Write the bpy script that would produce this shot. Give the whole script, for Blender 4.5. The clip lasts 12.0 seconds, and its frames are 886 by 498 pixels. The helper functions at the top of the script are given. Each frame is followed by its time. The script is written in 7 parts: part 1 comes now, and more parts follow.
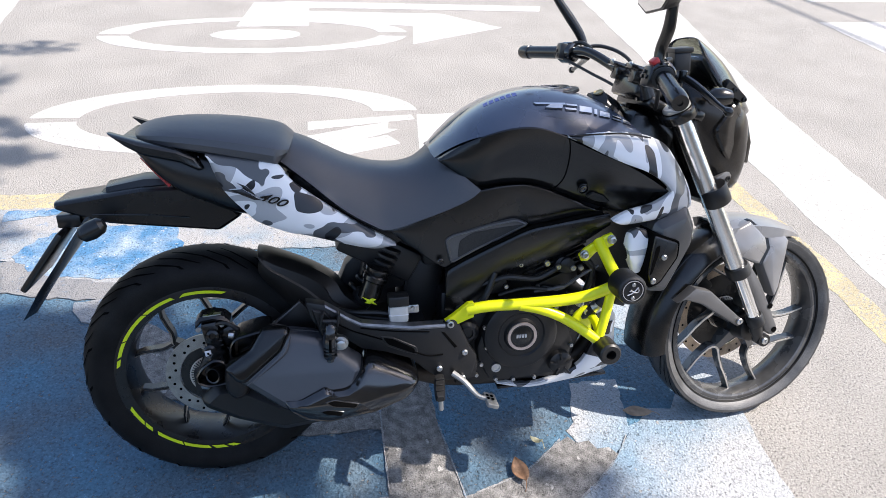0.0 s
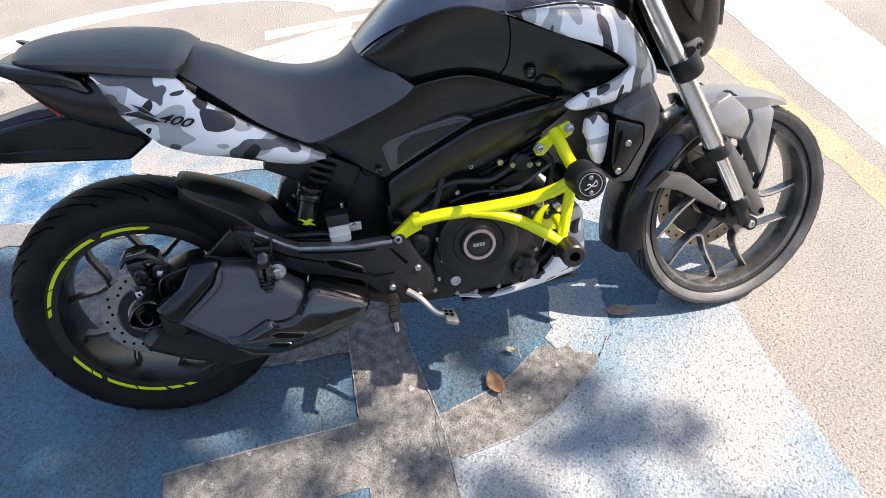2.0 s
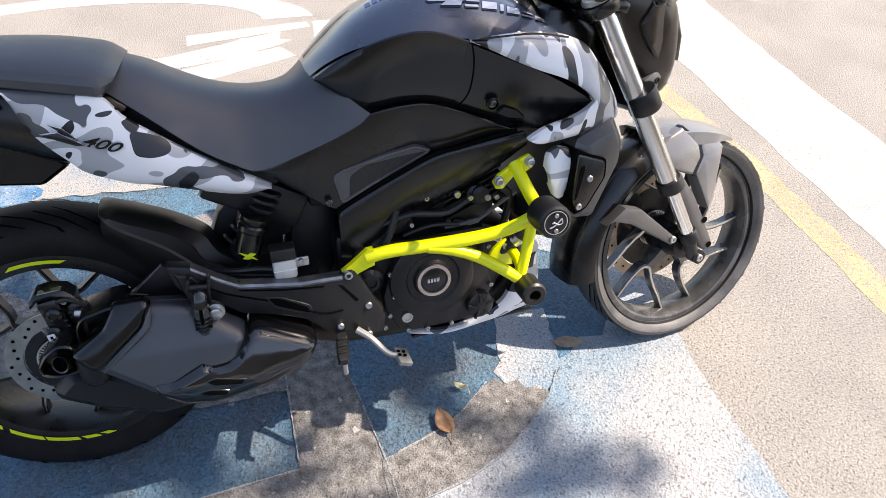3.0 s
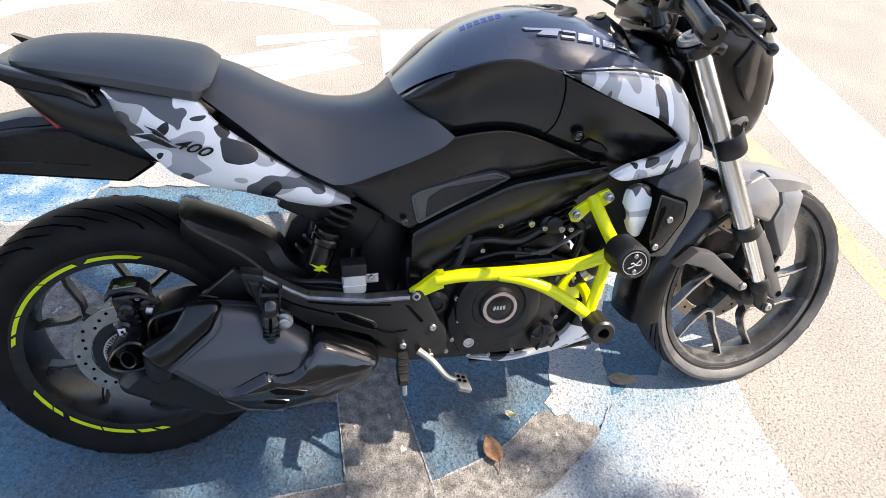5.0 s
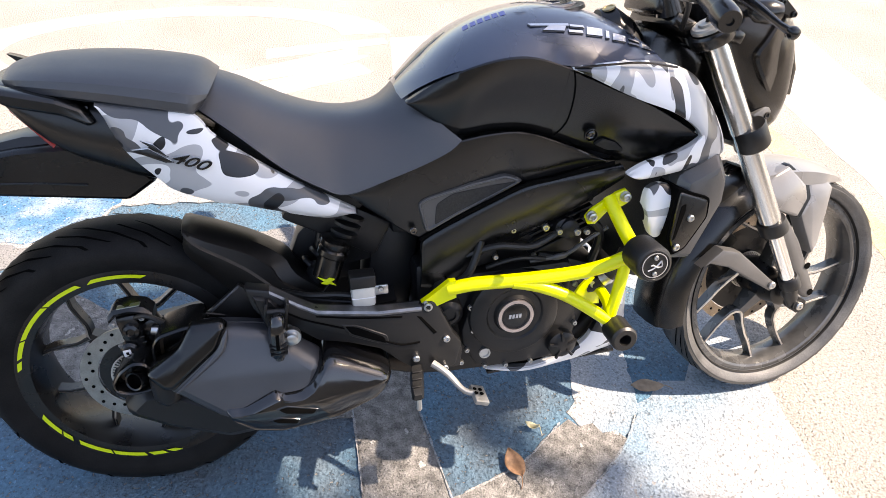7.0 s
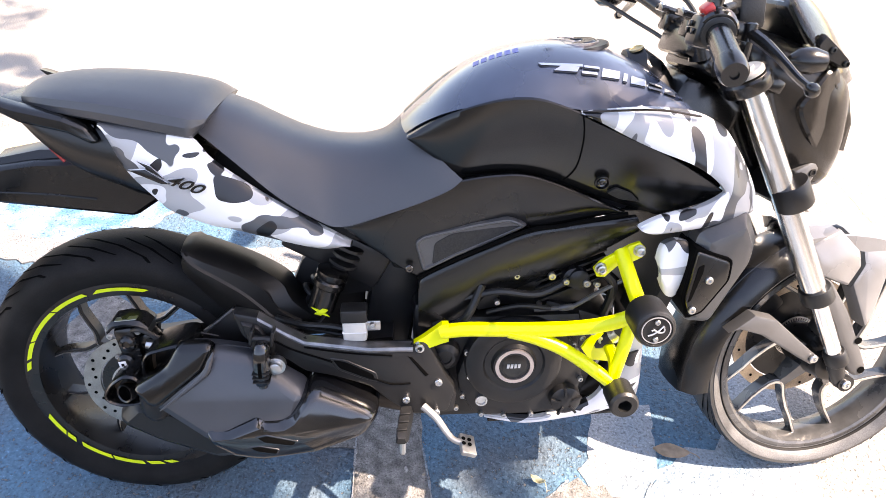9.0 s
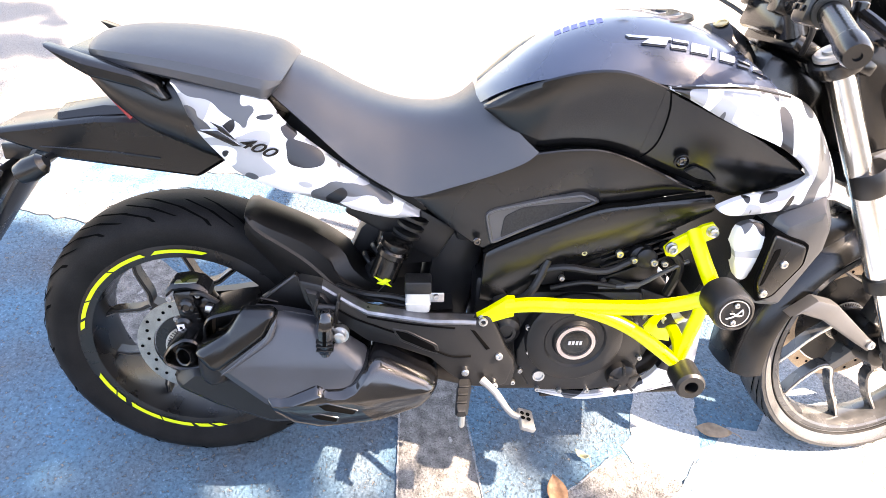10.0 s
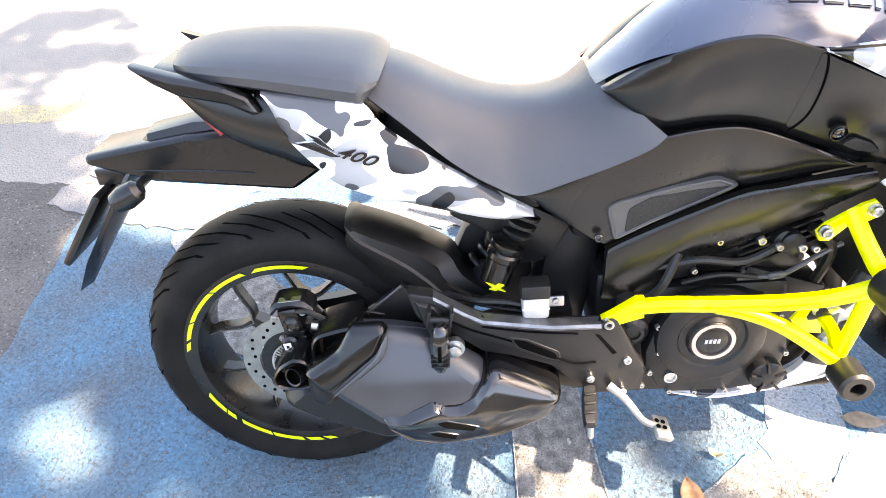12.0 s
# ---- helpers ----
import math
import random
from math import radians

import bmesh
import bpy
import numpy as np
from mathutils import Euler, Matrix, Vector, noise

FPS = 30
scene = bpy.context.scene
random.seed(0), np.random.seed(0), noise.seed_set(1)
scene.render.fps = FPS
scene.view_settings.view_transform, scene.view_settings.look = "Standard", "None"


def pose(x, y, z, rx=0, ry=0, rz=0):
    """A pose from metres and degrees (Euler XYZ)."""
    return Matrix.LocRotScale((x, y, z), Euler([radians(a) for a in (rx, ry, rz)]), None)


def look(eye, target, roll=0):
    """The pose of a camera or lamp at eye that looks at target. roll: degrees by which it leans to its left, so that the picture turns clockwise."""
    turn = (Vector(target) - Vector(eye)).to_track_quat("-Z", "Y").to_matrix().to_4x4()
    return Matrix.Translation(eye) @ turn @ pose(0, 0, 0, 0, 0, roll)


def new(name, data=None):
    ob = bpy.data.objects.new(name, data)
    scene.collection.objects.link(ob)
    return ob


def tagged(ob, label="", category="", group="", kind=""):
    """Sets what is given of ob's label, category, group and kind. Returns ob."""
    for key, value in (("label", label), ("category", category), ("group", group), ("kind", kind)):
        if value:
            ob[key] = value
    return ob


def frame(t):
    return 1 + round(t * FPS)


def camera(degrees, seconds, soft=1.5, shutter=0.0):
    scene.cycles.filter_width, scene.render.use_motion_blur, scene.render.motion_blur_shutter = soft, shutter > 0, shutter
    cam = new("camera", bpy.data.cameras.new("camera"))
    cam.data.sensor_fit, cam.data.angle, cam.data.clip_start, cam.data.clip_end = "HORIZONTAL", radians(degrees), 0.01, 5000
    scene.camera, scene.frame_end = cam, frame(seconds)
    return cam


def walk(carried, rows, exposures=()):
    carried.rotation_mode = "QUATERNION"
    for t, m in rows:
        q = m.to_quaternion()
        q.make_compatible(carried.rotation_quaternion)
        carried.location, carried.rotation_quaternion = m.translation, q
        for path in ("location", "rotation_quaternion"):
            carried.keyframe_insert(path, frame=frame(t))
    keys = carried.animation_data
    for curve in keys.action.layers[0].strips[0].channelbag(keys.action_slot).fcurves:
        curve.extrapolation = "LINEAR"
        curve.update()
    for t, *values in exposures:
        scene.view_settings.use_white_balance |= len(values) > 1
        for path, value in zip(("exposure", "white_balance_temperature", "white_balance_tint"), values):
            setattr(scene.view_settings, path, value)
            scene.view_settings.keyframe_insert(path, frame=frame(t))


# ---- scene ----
cam = camera(66.6, 12.0, 0.7)
PATH = [
    (0, (0.321, -1.319, 1.524), (0.627, 0.285, 0.37), 3.1),
    (0.5, (0.313, -1.313, 1.513), (0.658, 0.211, 0.265), -0.6),
    (1, (0.331, -1.302, 1.465), (0.771, 0.121, 0.13), 1.7),
    (1.5, (0.407, -1.265, 1.454), (0.692, 0.154, 0.075), -0.6),
    (2, (0.498, -1.227, 1.438), (0.726, 0.212, 0.068), -3.4),
    (2.5, (0.484, -1.147, 1.448), (0.832, 0.217, 0.028), -0.2),
    (3, (0.441, -1.108, 1.425), (0.916, 0.286, 0.071), 3.8),
    (3.2, (0.427, -1.107, 1.46), (0.991, 0.363, 0.227), 6.8),
    (4.8, (0.377, -1.061, 1.439), (0.792, 0.417, 0.157), 6.3),
    (5, (0.368, -1.057, 1.434), (0.759, 0.376, 0.095), 6.5),
    (5.5, (0.366, -1.024, 1.399), (0.746, 0.349, -0.005), 5.5),
    (6, (0.381, -1.003, 1.412), (0.85, 0.341, 0.006), 4.9),
    (6.5, (0.403, -1.01, 1.399), (0.796, 0.295, -0.065), 2.8),
    (7, (0.399, -1.025, 1.404), (0.727, 0.435, 0.077), 2.8),
    (7.2, (0.404, -1.026, 1.411), (0.675, 0.469, 0.11), 3.1),
    (8.8, (0.578, -0.983, 1.404), (0.671, 0.487, 0.052), 1.2),
    (9, (0.578, -0.979, 1.41), (0.641, 0.542, 0.113), 0.8),
    (9.5, (0.552, -0.982, 1.411), (0.562, 0.552, 0.128), 1.8),
    (10, (0.449, -0.954, 1.4), (0.525, 0.501, 0.031), 3.3),
    (10.5, (0.363, -0.933, 1.409), (0.509, 0.497, 0.019), 5.4),
    (11, (0.332, -0.925, 1.414), (0.54, 0.559, 0.089), 6.8),
    (11.5, (0.346, -0.887, 1.413), (0.344, 0.539, 0.01), 0.3),
    (12, (0.375, -0.837, 1.379), (0.245, 0.545, -0.061), -6.4),
]
EXPOSURES = [(0, 1.24, 6700, 14), (0.5, 1.45, 6850, 13), (1.5, 1.35, 7200, 14), (3.0, 1.3, 7500, 17), (5.0, 1.52, 7550, 15), (5.5, 1.8, 7700, 15), (6.0, 1.9, 7800, 15), (6.5, 1.65, 7800, 15), (7.0, 1.75, 8050, 18), (9.0, 2.35, 8100, 22), (9.5, 2.55, 8150, 21), (10.0, 2.95, 8400, 21), (11.0, 3.3, 8750, 20), (12.0, 3.1, 8750, 18)]
walk(cam, [(t, look(eye, target, roll)) for t, eye, target, roll in PATH], EXPOSURES)

# ---- light ----
SUN = Vector((0.74, -0.13, 1.0)).normalized()
world = bpy.data.worlds.new("sky")
scene.world = world
world.use_nodes = True
wn = world.node_tree.nodes
sky = wn.new("ShaderNodeTexSky")
sky.sky_type, sky.sun_disc = "NISHITA", False
sky.sun_elevation = math.asin(SUN.z)
sky.sun_rotation = math.atan2(SUN.x, SUN.y)
wn["Background"].inputs["Strength"].default_value = 0.13
world.node_tree.links.new(sky.outputs[0], wn["Background"].inputs["Color"])
sun_data = bpy.data.lights.new("sun", "SUN")
sun_data.energy, sun_data.angle, sun_data.color = 4.3, radians(0.6), (1.0, 0.95, 0.88)
sun = new("sun", sun_data)
sun.matrix_world = look(SUN * 20, (0, 0, 0))

# ---- materials ----
def shader(name, color, rough=0.5, metal=0.0, grain=0.0, grain_size=400.0, stain=0.0, stain_size=6.0, bump=0.0, coat=0.0, rough_var=0.0, shine=0.5):
    """A principled material with two scales of variation, in metres of the object's own space."""
    m = bpy.data.materials.new(name)
    m.use_nodes = True
    nt = m.node_tree
    bsdf = nt.nodes["Principled BSDF"]
    bsdf.inputs["Roughness"].default_value = rough
    bsdf.inputs["Metallic"].default_value = metal
    bsdf.inputs["Coat Weight"].default_value = coat
    bsdf.inputs["Specular IOR Level"].default_value = shine
    bsdf.inputs["Base Color"].default_value = (*color, 1)
    coord = nt.nodes.new("ShaderNodeTexCoord")
    fine = nt.nodes.new("ShaderNodeTexNoise")
    fine.inputs["Scale"].default_value, fine.inputs["Detail"].default_value = grain_size, 3
    wide = nt.nodes.new("ShaderNodeTexNoise")
    wide.inputs["Scale"].default_value, wide.inputs["Detail"].default_value = stain_size, 5
    for n in (fine, wide):
        nt.links.new(coord.outputs["Object"], n.inputs["Vector"])
    col = None
    for n, k in ((fine, grain), (wide, stain)):
        if k:
            ramp = nt.nodes.new("ShaderNodeMapRange")
            ramp.inputs["From Min"].default_value, ramp.inputs["From Max"].default_value = 0.3, 0.7
            ramp.inputs["To Min"].default_value, ramp.inputs["To Max"].default_value = 1 - k, 1 + k
            nt.links.new(n.outputs["Fac"], ramp.inputs["Value"])
            mul = nt.nodes.new("ShaderNodeVectorMath")
            mul.operation = "MULTIPLY"
            mul.inputs[0].default_value = color
            if col:
                nt.links.new(col, mul.inputs[0])
            nt.links.new(ramp.outputs[0], mul.inputs[1])
            col = mul.outputs[0]
    if col:
        nt.links.new(col, bsdf.inputs["Base Color"])
    if rough_var:
        rr = nt.nodes.new("ShaderNodeMapRange")
        rr.inputs["From Min"].default_value, rr.inputs["From Max"].default_value = 0.35, 0.65
        rr.inputs["To Min"].default_value, rr.inputs["To Max"].default_value = max(rough - rough_var, 0.03), min(rough + rough_var, 1)
        nt.links.new(wide.outputs["Fac"], rr.inputs["Value"])
        nt.links.new(rr.outputs[0], bsdf.inputs["Roughness"])
    if bump:
        b = nt.nodes.new("ShaderNodeBump")
        b.inputs["Strength"].default_value, b.inputs["Distance"].default_value = bump, 0.001
        nt.links.new(fine.outputs["Fac"], b.inputs["Height"])
        nt.links.new(b.outputs[0], bsdf.inputs["Normal"])
    return m


def camo(name, stretch=(0.75, 0.35, 1.15), turn=0.5, grey=0.555, dark=0.62, black=0.59):
    """Urban camouflage film: white, two greys and black in hard-edged blobs; grey, dark and black set how little of each there is."""
    m = shader(name, (0.7, 0.7, 0.7), 0.32, coat=0.2)
    nt = m.node_tree
    bsdf = nt.nodes["Principled BSDF"]
    coord = nt.nodes.new("ShaderNodeTexCoord")
    last = None
    layers = (((0.0, 0.0, 0.0), 17.0, None, (0.78, 0.785, 0.79)), ((5.1, 0.4, 2.9), 13.0, grey, (0.38, 0.39, 0.405)),
              ((7.3, 2.2, 5.1), 16.0, dark, (0.085, 0.09, 0.098)), ((1.3, 8.2, 2.6), 16.0, black, (0.01, 0.01, 0.012)))
    for shift, size, cut, color in layers:
        if cut is None:
            rgb = nt.nodes.new("ShaderNodeRGB")
            rgb.outputs[0].default_value = (*color, 1)
            last = rgb.outputs[0]
            continue
        mp = nt.nodes.new("ShaderNodeMapping")
        mp.inputs["Location"].default_value = shift
        mp.inputs["Rotation"].default_value = (0, turn, 0)
        mp.inputs["Scale"].default_value = stretch
        nt.links.new(coord.outputs["Object"], mp.inputs["Vector"])
        n = nt.nodes.new("ShaderNodeTexNoise")
        n.inputs["Scale"].default_value, n.inputs["Detail"].default_value, n.inputs["Distortion"].default_value = size * 0.9, 0.0, 1.3
        nt.links.new(mp.outputs[0], n.inputs["Vector"])
        step = nt.nodes.new("ShaderNodeMapRange")
        step.inputs["From Min"].default_value, step.inputs["From Max"].default_value = cut, cut + 0.006
        nt.links.new(n.outputs["Fac"], step.inputs["Value"])
        mix = nt.nodes.new("ShaderNodeMixRGB")
        mix.inputs["Color2"].default_value = (*color, 1)
        nt.links.new(step.outputs[0], mix.inputs["Fac"])
        nt.links.new(last, mix.inputs["Color1"])
        last = mix.outputs[0]
    nt.links.new(last, bsdf.inputs["Base Color"])
    return m


def ground_surface(name, color, second, cover=0.5, soft=0.06, patch=7.0, grit=260.0, rough=0.85, bump=0.5, worn=None, worn_cut=0.62, chip=9.0, pit=0.38):
    """Road surface or worn road paint: two tones in patches, aggregate grain, and chips where the surface below shows."""
    m = bpy.data.materials.new(name)
    m.use_nodes = True
    nt = m.node_tree
    bsdf = nt.nodes["Principled BSDF"]
    bsdf.inputs["Roughness"].default_value = rough
    bsdf.inputs["Specular IOR Level"].default_value = 0.25
    coord = nt.nodes.new("ShaderNodeTexCoord")

    def tex(size, detail, kind="ShaderNodeTexNoise"):
        n = nt.nodes.new(kind)
        n.inputs["Scale"].default_value = size
        if detail:
            n.inputs["Detail"].default_value = detail
        nt.links.new(coord.outputs["Object"], n.inputs["Vector"])
        return n

    def step(source, lo, hi, a=0.0, b=1.0):
        r = nt.nodes.new("ShaderNodeMapRange")
        for key, v in zip(("From Min", "From Max", "To Min", "To Max"), (lo, hi, a, b)):
            r.inputs[key].default_value = v
        nt.links.new(source, r.inputs["Value"])
        return r.outputs[0]

    def blend(fac, one, two):
        x = nt.nodes.new("ShaderNodeMixRGB")
        nt.links.new(fac, x.inputs["Fac"])
        for key, v in (("Color1", one), ("Color2", two)):
            if isinstance(v, tuple):
                x.inputs[key].default_value = (*v, 1)
            else:
                nt.links.new(v, x.inputs[key])
        return x.outputs[0]
    wide, fine, stone = tex(patch, 8), tex(grit, 3), tex(grit * 0.55, 0, "ShaderNodeTexVoronoi")
    col = blend(step(wide.outputs["Fac"], cover - soft, cover + soft), color, second)
    if worn:
        chips = tex(patch * chip, 6)
        col = blend(step(chips.outputs["Fac"], worn_cut, worn_cut + 0.03), col, worn)
    shade = nt.nodes.new("ShaderNodeVectorMath")
    shade.operation = "MULTIPLY"
    nt.links.new(col, shade.inputs[0])
    grain = nt.nodes.new("ShaderNodeMath")
    grain.operation = "MULTIPLY"
    specks = tex(grit * 1.3, 1)
    nt.links.new(step(fine.outputs["Fac"], 0.3, 0.7, 0.78, 1.22), grain.inputs[0])
    nt.links.new(step(specks.outputs["Fac"], 0.66, 0.72, 1.0, 1.5), grain.inputs[1])
    nt.links.new(grain.outputs[0], shade.inputs[1])
    # open pits between the stones, with their occlusion multiplied into the colour
    pits = tex(grit * 0.8, 3)
    pitted = nt.nodes.new("ShaderNodeVectorMath")
    pitted.operation = "MULTIPLY"
    nt.links.new(shade.outputs[0], pitted.inputs[0])
    hollow = step(pits.outputs["Fac"], 0.56, 0.68, 1.0, pit)
    nt.links.new(hollow, pitted.inputs[1])
    nt.links.new(pitted.outputs[0], bsdf.inputs["Base Color"])
    b = nt.nodes.new("ShaderNodeBump")
    b.inputs["Strength"].default_value, b.inputs["Distance"].default_value = bump, 0.008
    mix = nt.nodes.new("ShaderNodeMath")
    mix.operation = "MULTIPLY_ADD"
    mix.inputs[1].default_value = 0.25
    nt.links.new(stone.outputs["Distance"], mix.inputs[0])
    nt.links.new(fine.outputs["Fac"], mix.inputs[2])
    dent = nt.nodes.new("ShaderNodeMath")
    dent.operation = "MULTIPLY_ADD"
    dent.inputs[1].default_value = 0.6
    nt.links.new(hollow, dent.inputs[0])
    nt.links.new(mix.outputs[0], dent.inputs[2])
    nt.links.new(dent.outputs[0], b.inputs["Height"])
    nt.links.new(b.outputs[0], bsdf.inputs["Normal"])
    return m


BLACK_PLASTIC = shader("textured_black_plastic", (0.005, 0.005, 0.005), 0.27, grain=0.15, grain_size=900, stain=0.25, bump=0.05, rough_var=0.04, shine=0.6)
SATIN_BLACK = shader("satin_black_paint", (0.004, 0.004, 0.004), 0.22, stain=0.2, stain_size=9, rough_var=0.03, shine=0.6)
GLOSS_BLACK = shader("gloss_black_plastic", (0.006, 0.006, 0.0065), 0.13, stain=0.2, stain_size=12, rough_var=0.04, shine=0.9, coat=0.3)
TANK_PAINT = shader("satin_midnight_paint", (0.028, 0.041, 0.074), 0.28, metal=0.0, stain=0.12, stain_size=8, rough_var=0.04, coat=0.7, shine=1.0)
MATTE_BLACK = shader("matte_black_heat_paint", (0.026, 0.0275, 0.0325), 0.34, stain=0.25, stain_size=10, rough_var=0.05, shine=1.0)
VINYL = shader("seat_vinyl", (0.024, 0.026, 0.032), 0.42, grain=0.2, grain_size=1400, stain=0.12, bump=0.35, rough_var=0.05, shine=1.0)
RUBBER = shader("tyre_rubber", (0.0095, 0.0094, 0.0093), 0.62, grain=0.3, grain_size=500, stain=0.4, stain_size=14, bump=0.35, shine=0.15)
# sunlit copies of the tyre and wheel blacks for the front, dust included
LIT_DUSTY_RUBBER = shader("lit_dusty_tyre_rubber", (0.03, 0.0305, 0.031), 0.42, grain=0.35, grain_size=420, stain=0.5, stain_size=16, bump=0.4, rough_var=0.08, shine=0.8)
LIT_DUSTY_BLACK = shader("lit_dusty_wheel_paint", (0.082, 0.083, 0.084), 0.25, metal=0.35, stain=0.45, stain_size=16, rough_var=0.08, shine=0.8)
HEAD_BLACK = shader("dark_headlight_plastic", (0.011, 0.0098, 0.0085), 0.2, stain=0.2, stain_size=8, rough_var=0.05, shine=0.42)
# paler again: grazing sun on the front sidewall put into the colour
SIDEWALL = shader("lit_dusty_sidewall_rubber", (0.072, 0.0725, 0.073), 0.45, grain=0.35, grain_size=420, stain=0.55, stain_size=14, bump=0.45, rough_var=0.08, shine=0.8)
# near-black that mostly stands in for shade in grooves, gaps, slots and holes
GROOVE = shader("tread_groove", (0.002, 0.002, 0.002), 0.9, shine=0.05)
SOFT_RUBBER = shader("grip_rubber", (0.008, 0.008, 0.008), 0.42, grain=0.2, bump=0.3)
WHEEL_BLACK = shader("black_wheel_paint", (0.011, 0.0107, 0.0107), 0.3, stain=0.4, stain_size=18, rough_var=0.08, shine=0.4)
MACHINED = shader("machined_alloy", (0.68, 0.65, 0.61), 0.45, metal=1.0, grain=0.1, stain=0.15)
DISC_STEEL = shader("brake_steel", (0.38, 0.37, 0.35), 0.4, metal=1.0, grain=0.15, grain_size=500, stain=0.25, stain_size=30)
BRONZE = shader("rose_alloy", (0.62, 0.53, 0.5), 0.35, metal=1.0, stain=0.15)
# front disc's copy of the brake steel, tinted tan for the sun on it
SUNLIT_STEEL = shader("sunlit_brake_steel", (0.52, 0.42, 0.32), 0.45, metal=1.0, grain=0.15, grain_size=500, stain=0.25, stain_size=30)
CHROME = shader("chrome", (0.78, 0.78, 0.78), 0.12, metal=1.0, rough_var=0.04)
FORK_SILVER = shader("silver_fork_tube", (0.72, 0.72, 0.71), 0.22, metal=1.0, stain=0.06)
STEEL = shader("bolt_steel", (0.55, 0.55, 0.54), 0.3, metal=1.0)
ALLOY = shader("dull_alloy", (0.36, 0.36, 0.35), 0.5, metal=0.8, stain=0.25, stain_size=30)
CAST_BLACK = shader("black_cast_metal", (0.0095, 0.0095, 0.01), 0.38, grain=0.2, grain_size=700, stain=0.3, bump=0.15, shine=0.42)
DARK_PIPE = shader("burnt_pipe", (0.04, 0.033, 0.028), 0.45, metal=0.7, stain=0.4, stain_size=20)
BROWNED = shader("browned_steel", (0.13, 0.1, 0.075), 0.36, metal=0.85, stain=0.35, stain_size=30)
DUSTY_PLASTIC = shader("dusty_black_plastic", (0.0085, 0.008, 0.0076), 0.42, grain=0.15, grain_size=900, stain=0.4, stain_size=9, bump=0.08, rough_var=0.06, shine=0.35)
GREY_PLASTIC = shader("graphite_plastic", (0.06, 0.06, 0.061), 0.38, grain=0.12, grain_size=900, stain=0.2, stain_size=9, bump=0.1, rough_var=0.05, shine=0.8)
SILVER_PLASTIC = shader("silver_grey_plastic", (0.2, 0.2, 0.203), 0.3, metal=0.4, stain=0.15, stain_size=8, grain=0.06, grain_size=900, rough_var=0.05, shine=0.9)
LIME = shader("lime_powder_coat", (0.82, 0.845, 0.004), 0.32, stain=0.1, stain_size=12, coat=0.3)
LIME_FILM = shader("lime_sticker", (0.58, 0.72, 0.01), 0.4)
WHITE_MARK = shader("white_mark", (0.75, 0.76, 0.78), 0.35)
SILVER_MARK = shader("silver_mark", (0.62, 0.63, 0.66), 0.28, metal=0.8)
BLUE_MARK = shader("blue_mark", (0.06, 0.08, 0.32), 0.4)
RED_LENS = shader("red_lens", (0.35, 0.015, 0.02), 0.15, coat=0.5)
RED_PLASTIC = shader("red_switch", (0.5, 0.03, 0.03), 0.35)
DARK_LENS = shader("smoked_lens", (0.03, 0.028, 0.025), 0.12, coat=0.6)
SCREEN = shader("instrument_screen", (0.34, 0.37, 0.44), 0.12, coat=0.6)
FLUID = shader("milky_reservoir", (0.55, 0.54, 0.5), 0.3, stain=0.1, stain_size=40)
GRILLE = shader("mesh_grille", (0.012, 0.012, 0.012), 0.6, grain=0.6, grain_size=300, bump=0.6)
MIRROR = shader("mirror_glass", (0.85, 0.85, 0.85), 0.02, metal=1.0)
CAMO = camo("camouflage_film", grey=0.575, dark=0.64, black=0.61)
STREAKED_CAMO = camo("streaked_camouflage_film", (1.25, 0.4, 0.75), 0.45, 0.53, 0.63, 0.645)
SMOKE = bpy.data.materials.new("smoked_screen")
SMOKE.use_nodes = True
SMOKE.node_tree.nodes["Principled BSDF"].inputs["Base Color"].default_value = (0.2, 0.21, 0.17, 1)
SMOKE.node_tree.nodes["Principled BSDF"].inputs["Transmission Weight"].default_value = 1.0
SMOKE.node_tree.nodes["Principled BSDF"].inputs["Roughness"].default_value = 0.03
ASPHALT = ground_surface("road_asphalt", (0.278, 0.267, 0.248), (0.245, 0.236, 0.22), patch=3.0, soft=0.12, grit=170.0, worn=(0.2, 0.193, 0.18), worn_cut=0.66, chip=22.0, bump=0.8, pit=0.54)
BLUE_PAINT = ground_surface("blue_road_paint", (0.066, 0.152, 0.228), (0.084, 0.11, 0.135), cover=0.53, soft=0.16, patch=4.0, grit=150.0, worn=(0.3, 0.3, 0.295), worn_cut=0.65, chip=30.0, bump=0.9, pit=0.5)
# bay paint paled for the direct sun on it, plus some wear
PALE_BLUE = ground_surface("sunlit_worn_blue_paint", (0.335, 0.345, 0.352), (0.16, 0.24, 0.31), cover=0.575, soft=0.13, patch=2.6, grit=170.0, worn=(0.26, 0.262, 0.262), worn_cut=0.65, chip=24.0, bump=0.75, pit=0.58)
CONCRETE = ground_surface("mottled_grey_paint", (0.25, 0.244, 0.235), (0.115, 0.112, 0.108), cover=0.5, soft=0.16, patch=42.0, bump=0.8, worn=(0.36, 0.352, 0.34), worn_cut=0.66, chip=0.5, pit=0.55)
WHITE_PAINT = ground_surface("white_road_paint", (0.46, 0.455, 0.445), (0.4, 0.395, 0.38), patch=8.0, worn=(0.25, 0.245, 0.235), worn_cut=0.6, bump=0.5, chip=9.0)
SCUFFED = ground_surface("scuffed_grey_white", (0.28, 0.28, 0.277), (0.17, 0.222, 0.265), cover=0.56, patch=5.0, soft=0.1, worn=(0.2, 0.24, 0.29), worn_cut=0.63, bump=0.5)
GREY_STRIP = ground_surface("dull_grey_paint", (0.215, 0.213, 0.208), (0.158, 0.163, 0.172), patch=9.0, soft=0.2, worn=(0.14, 0.17, 0.21), worn_cut=0.64, bump=0.5)
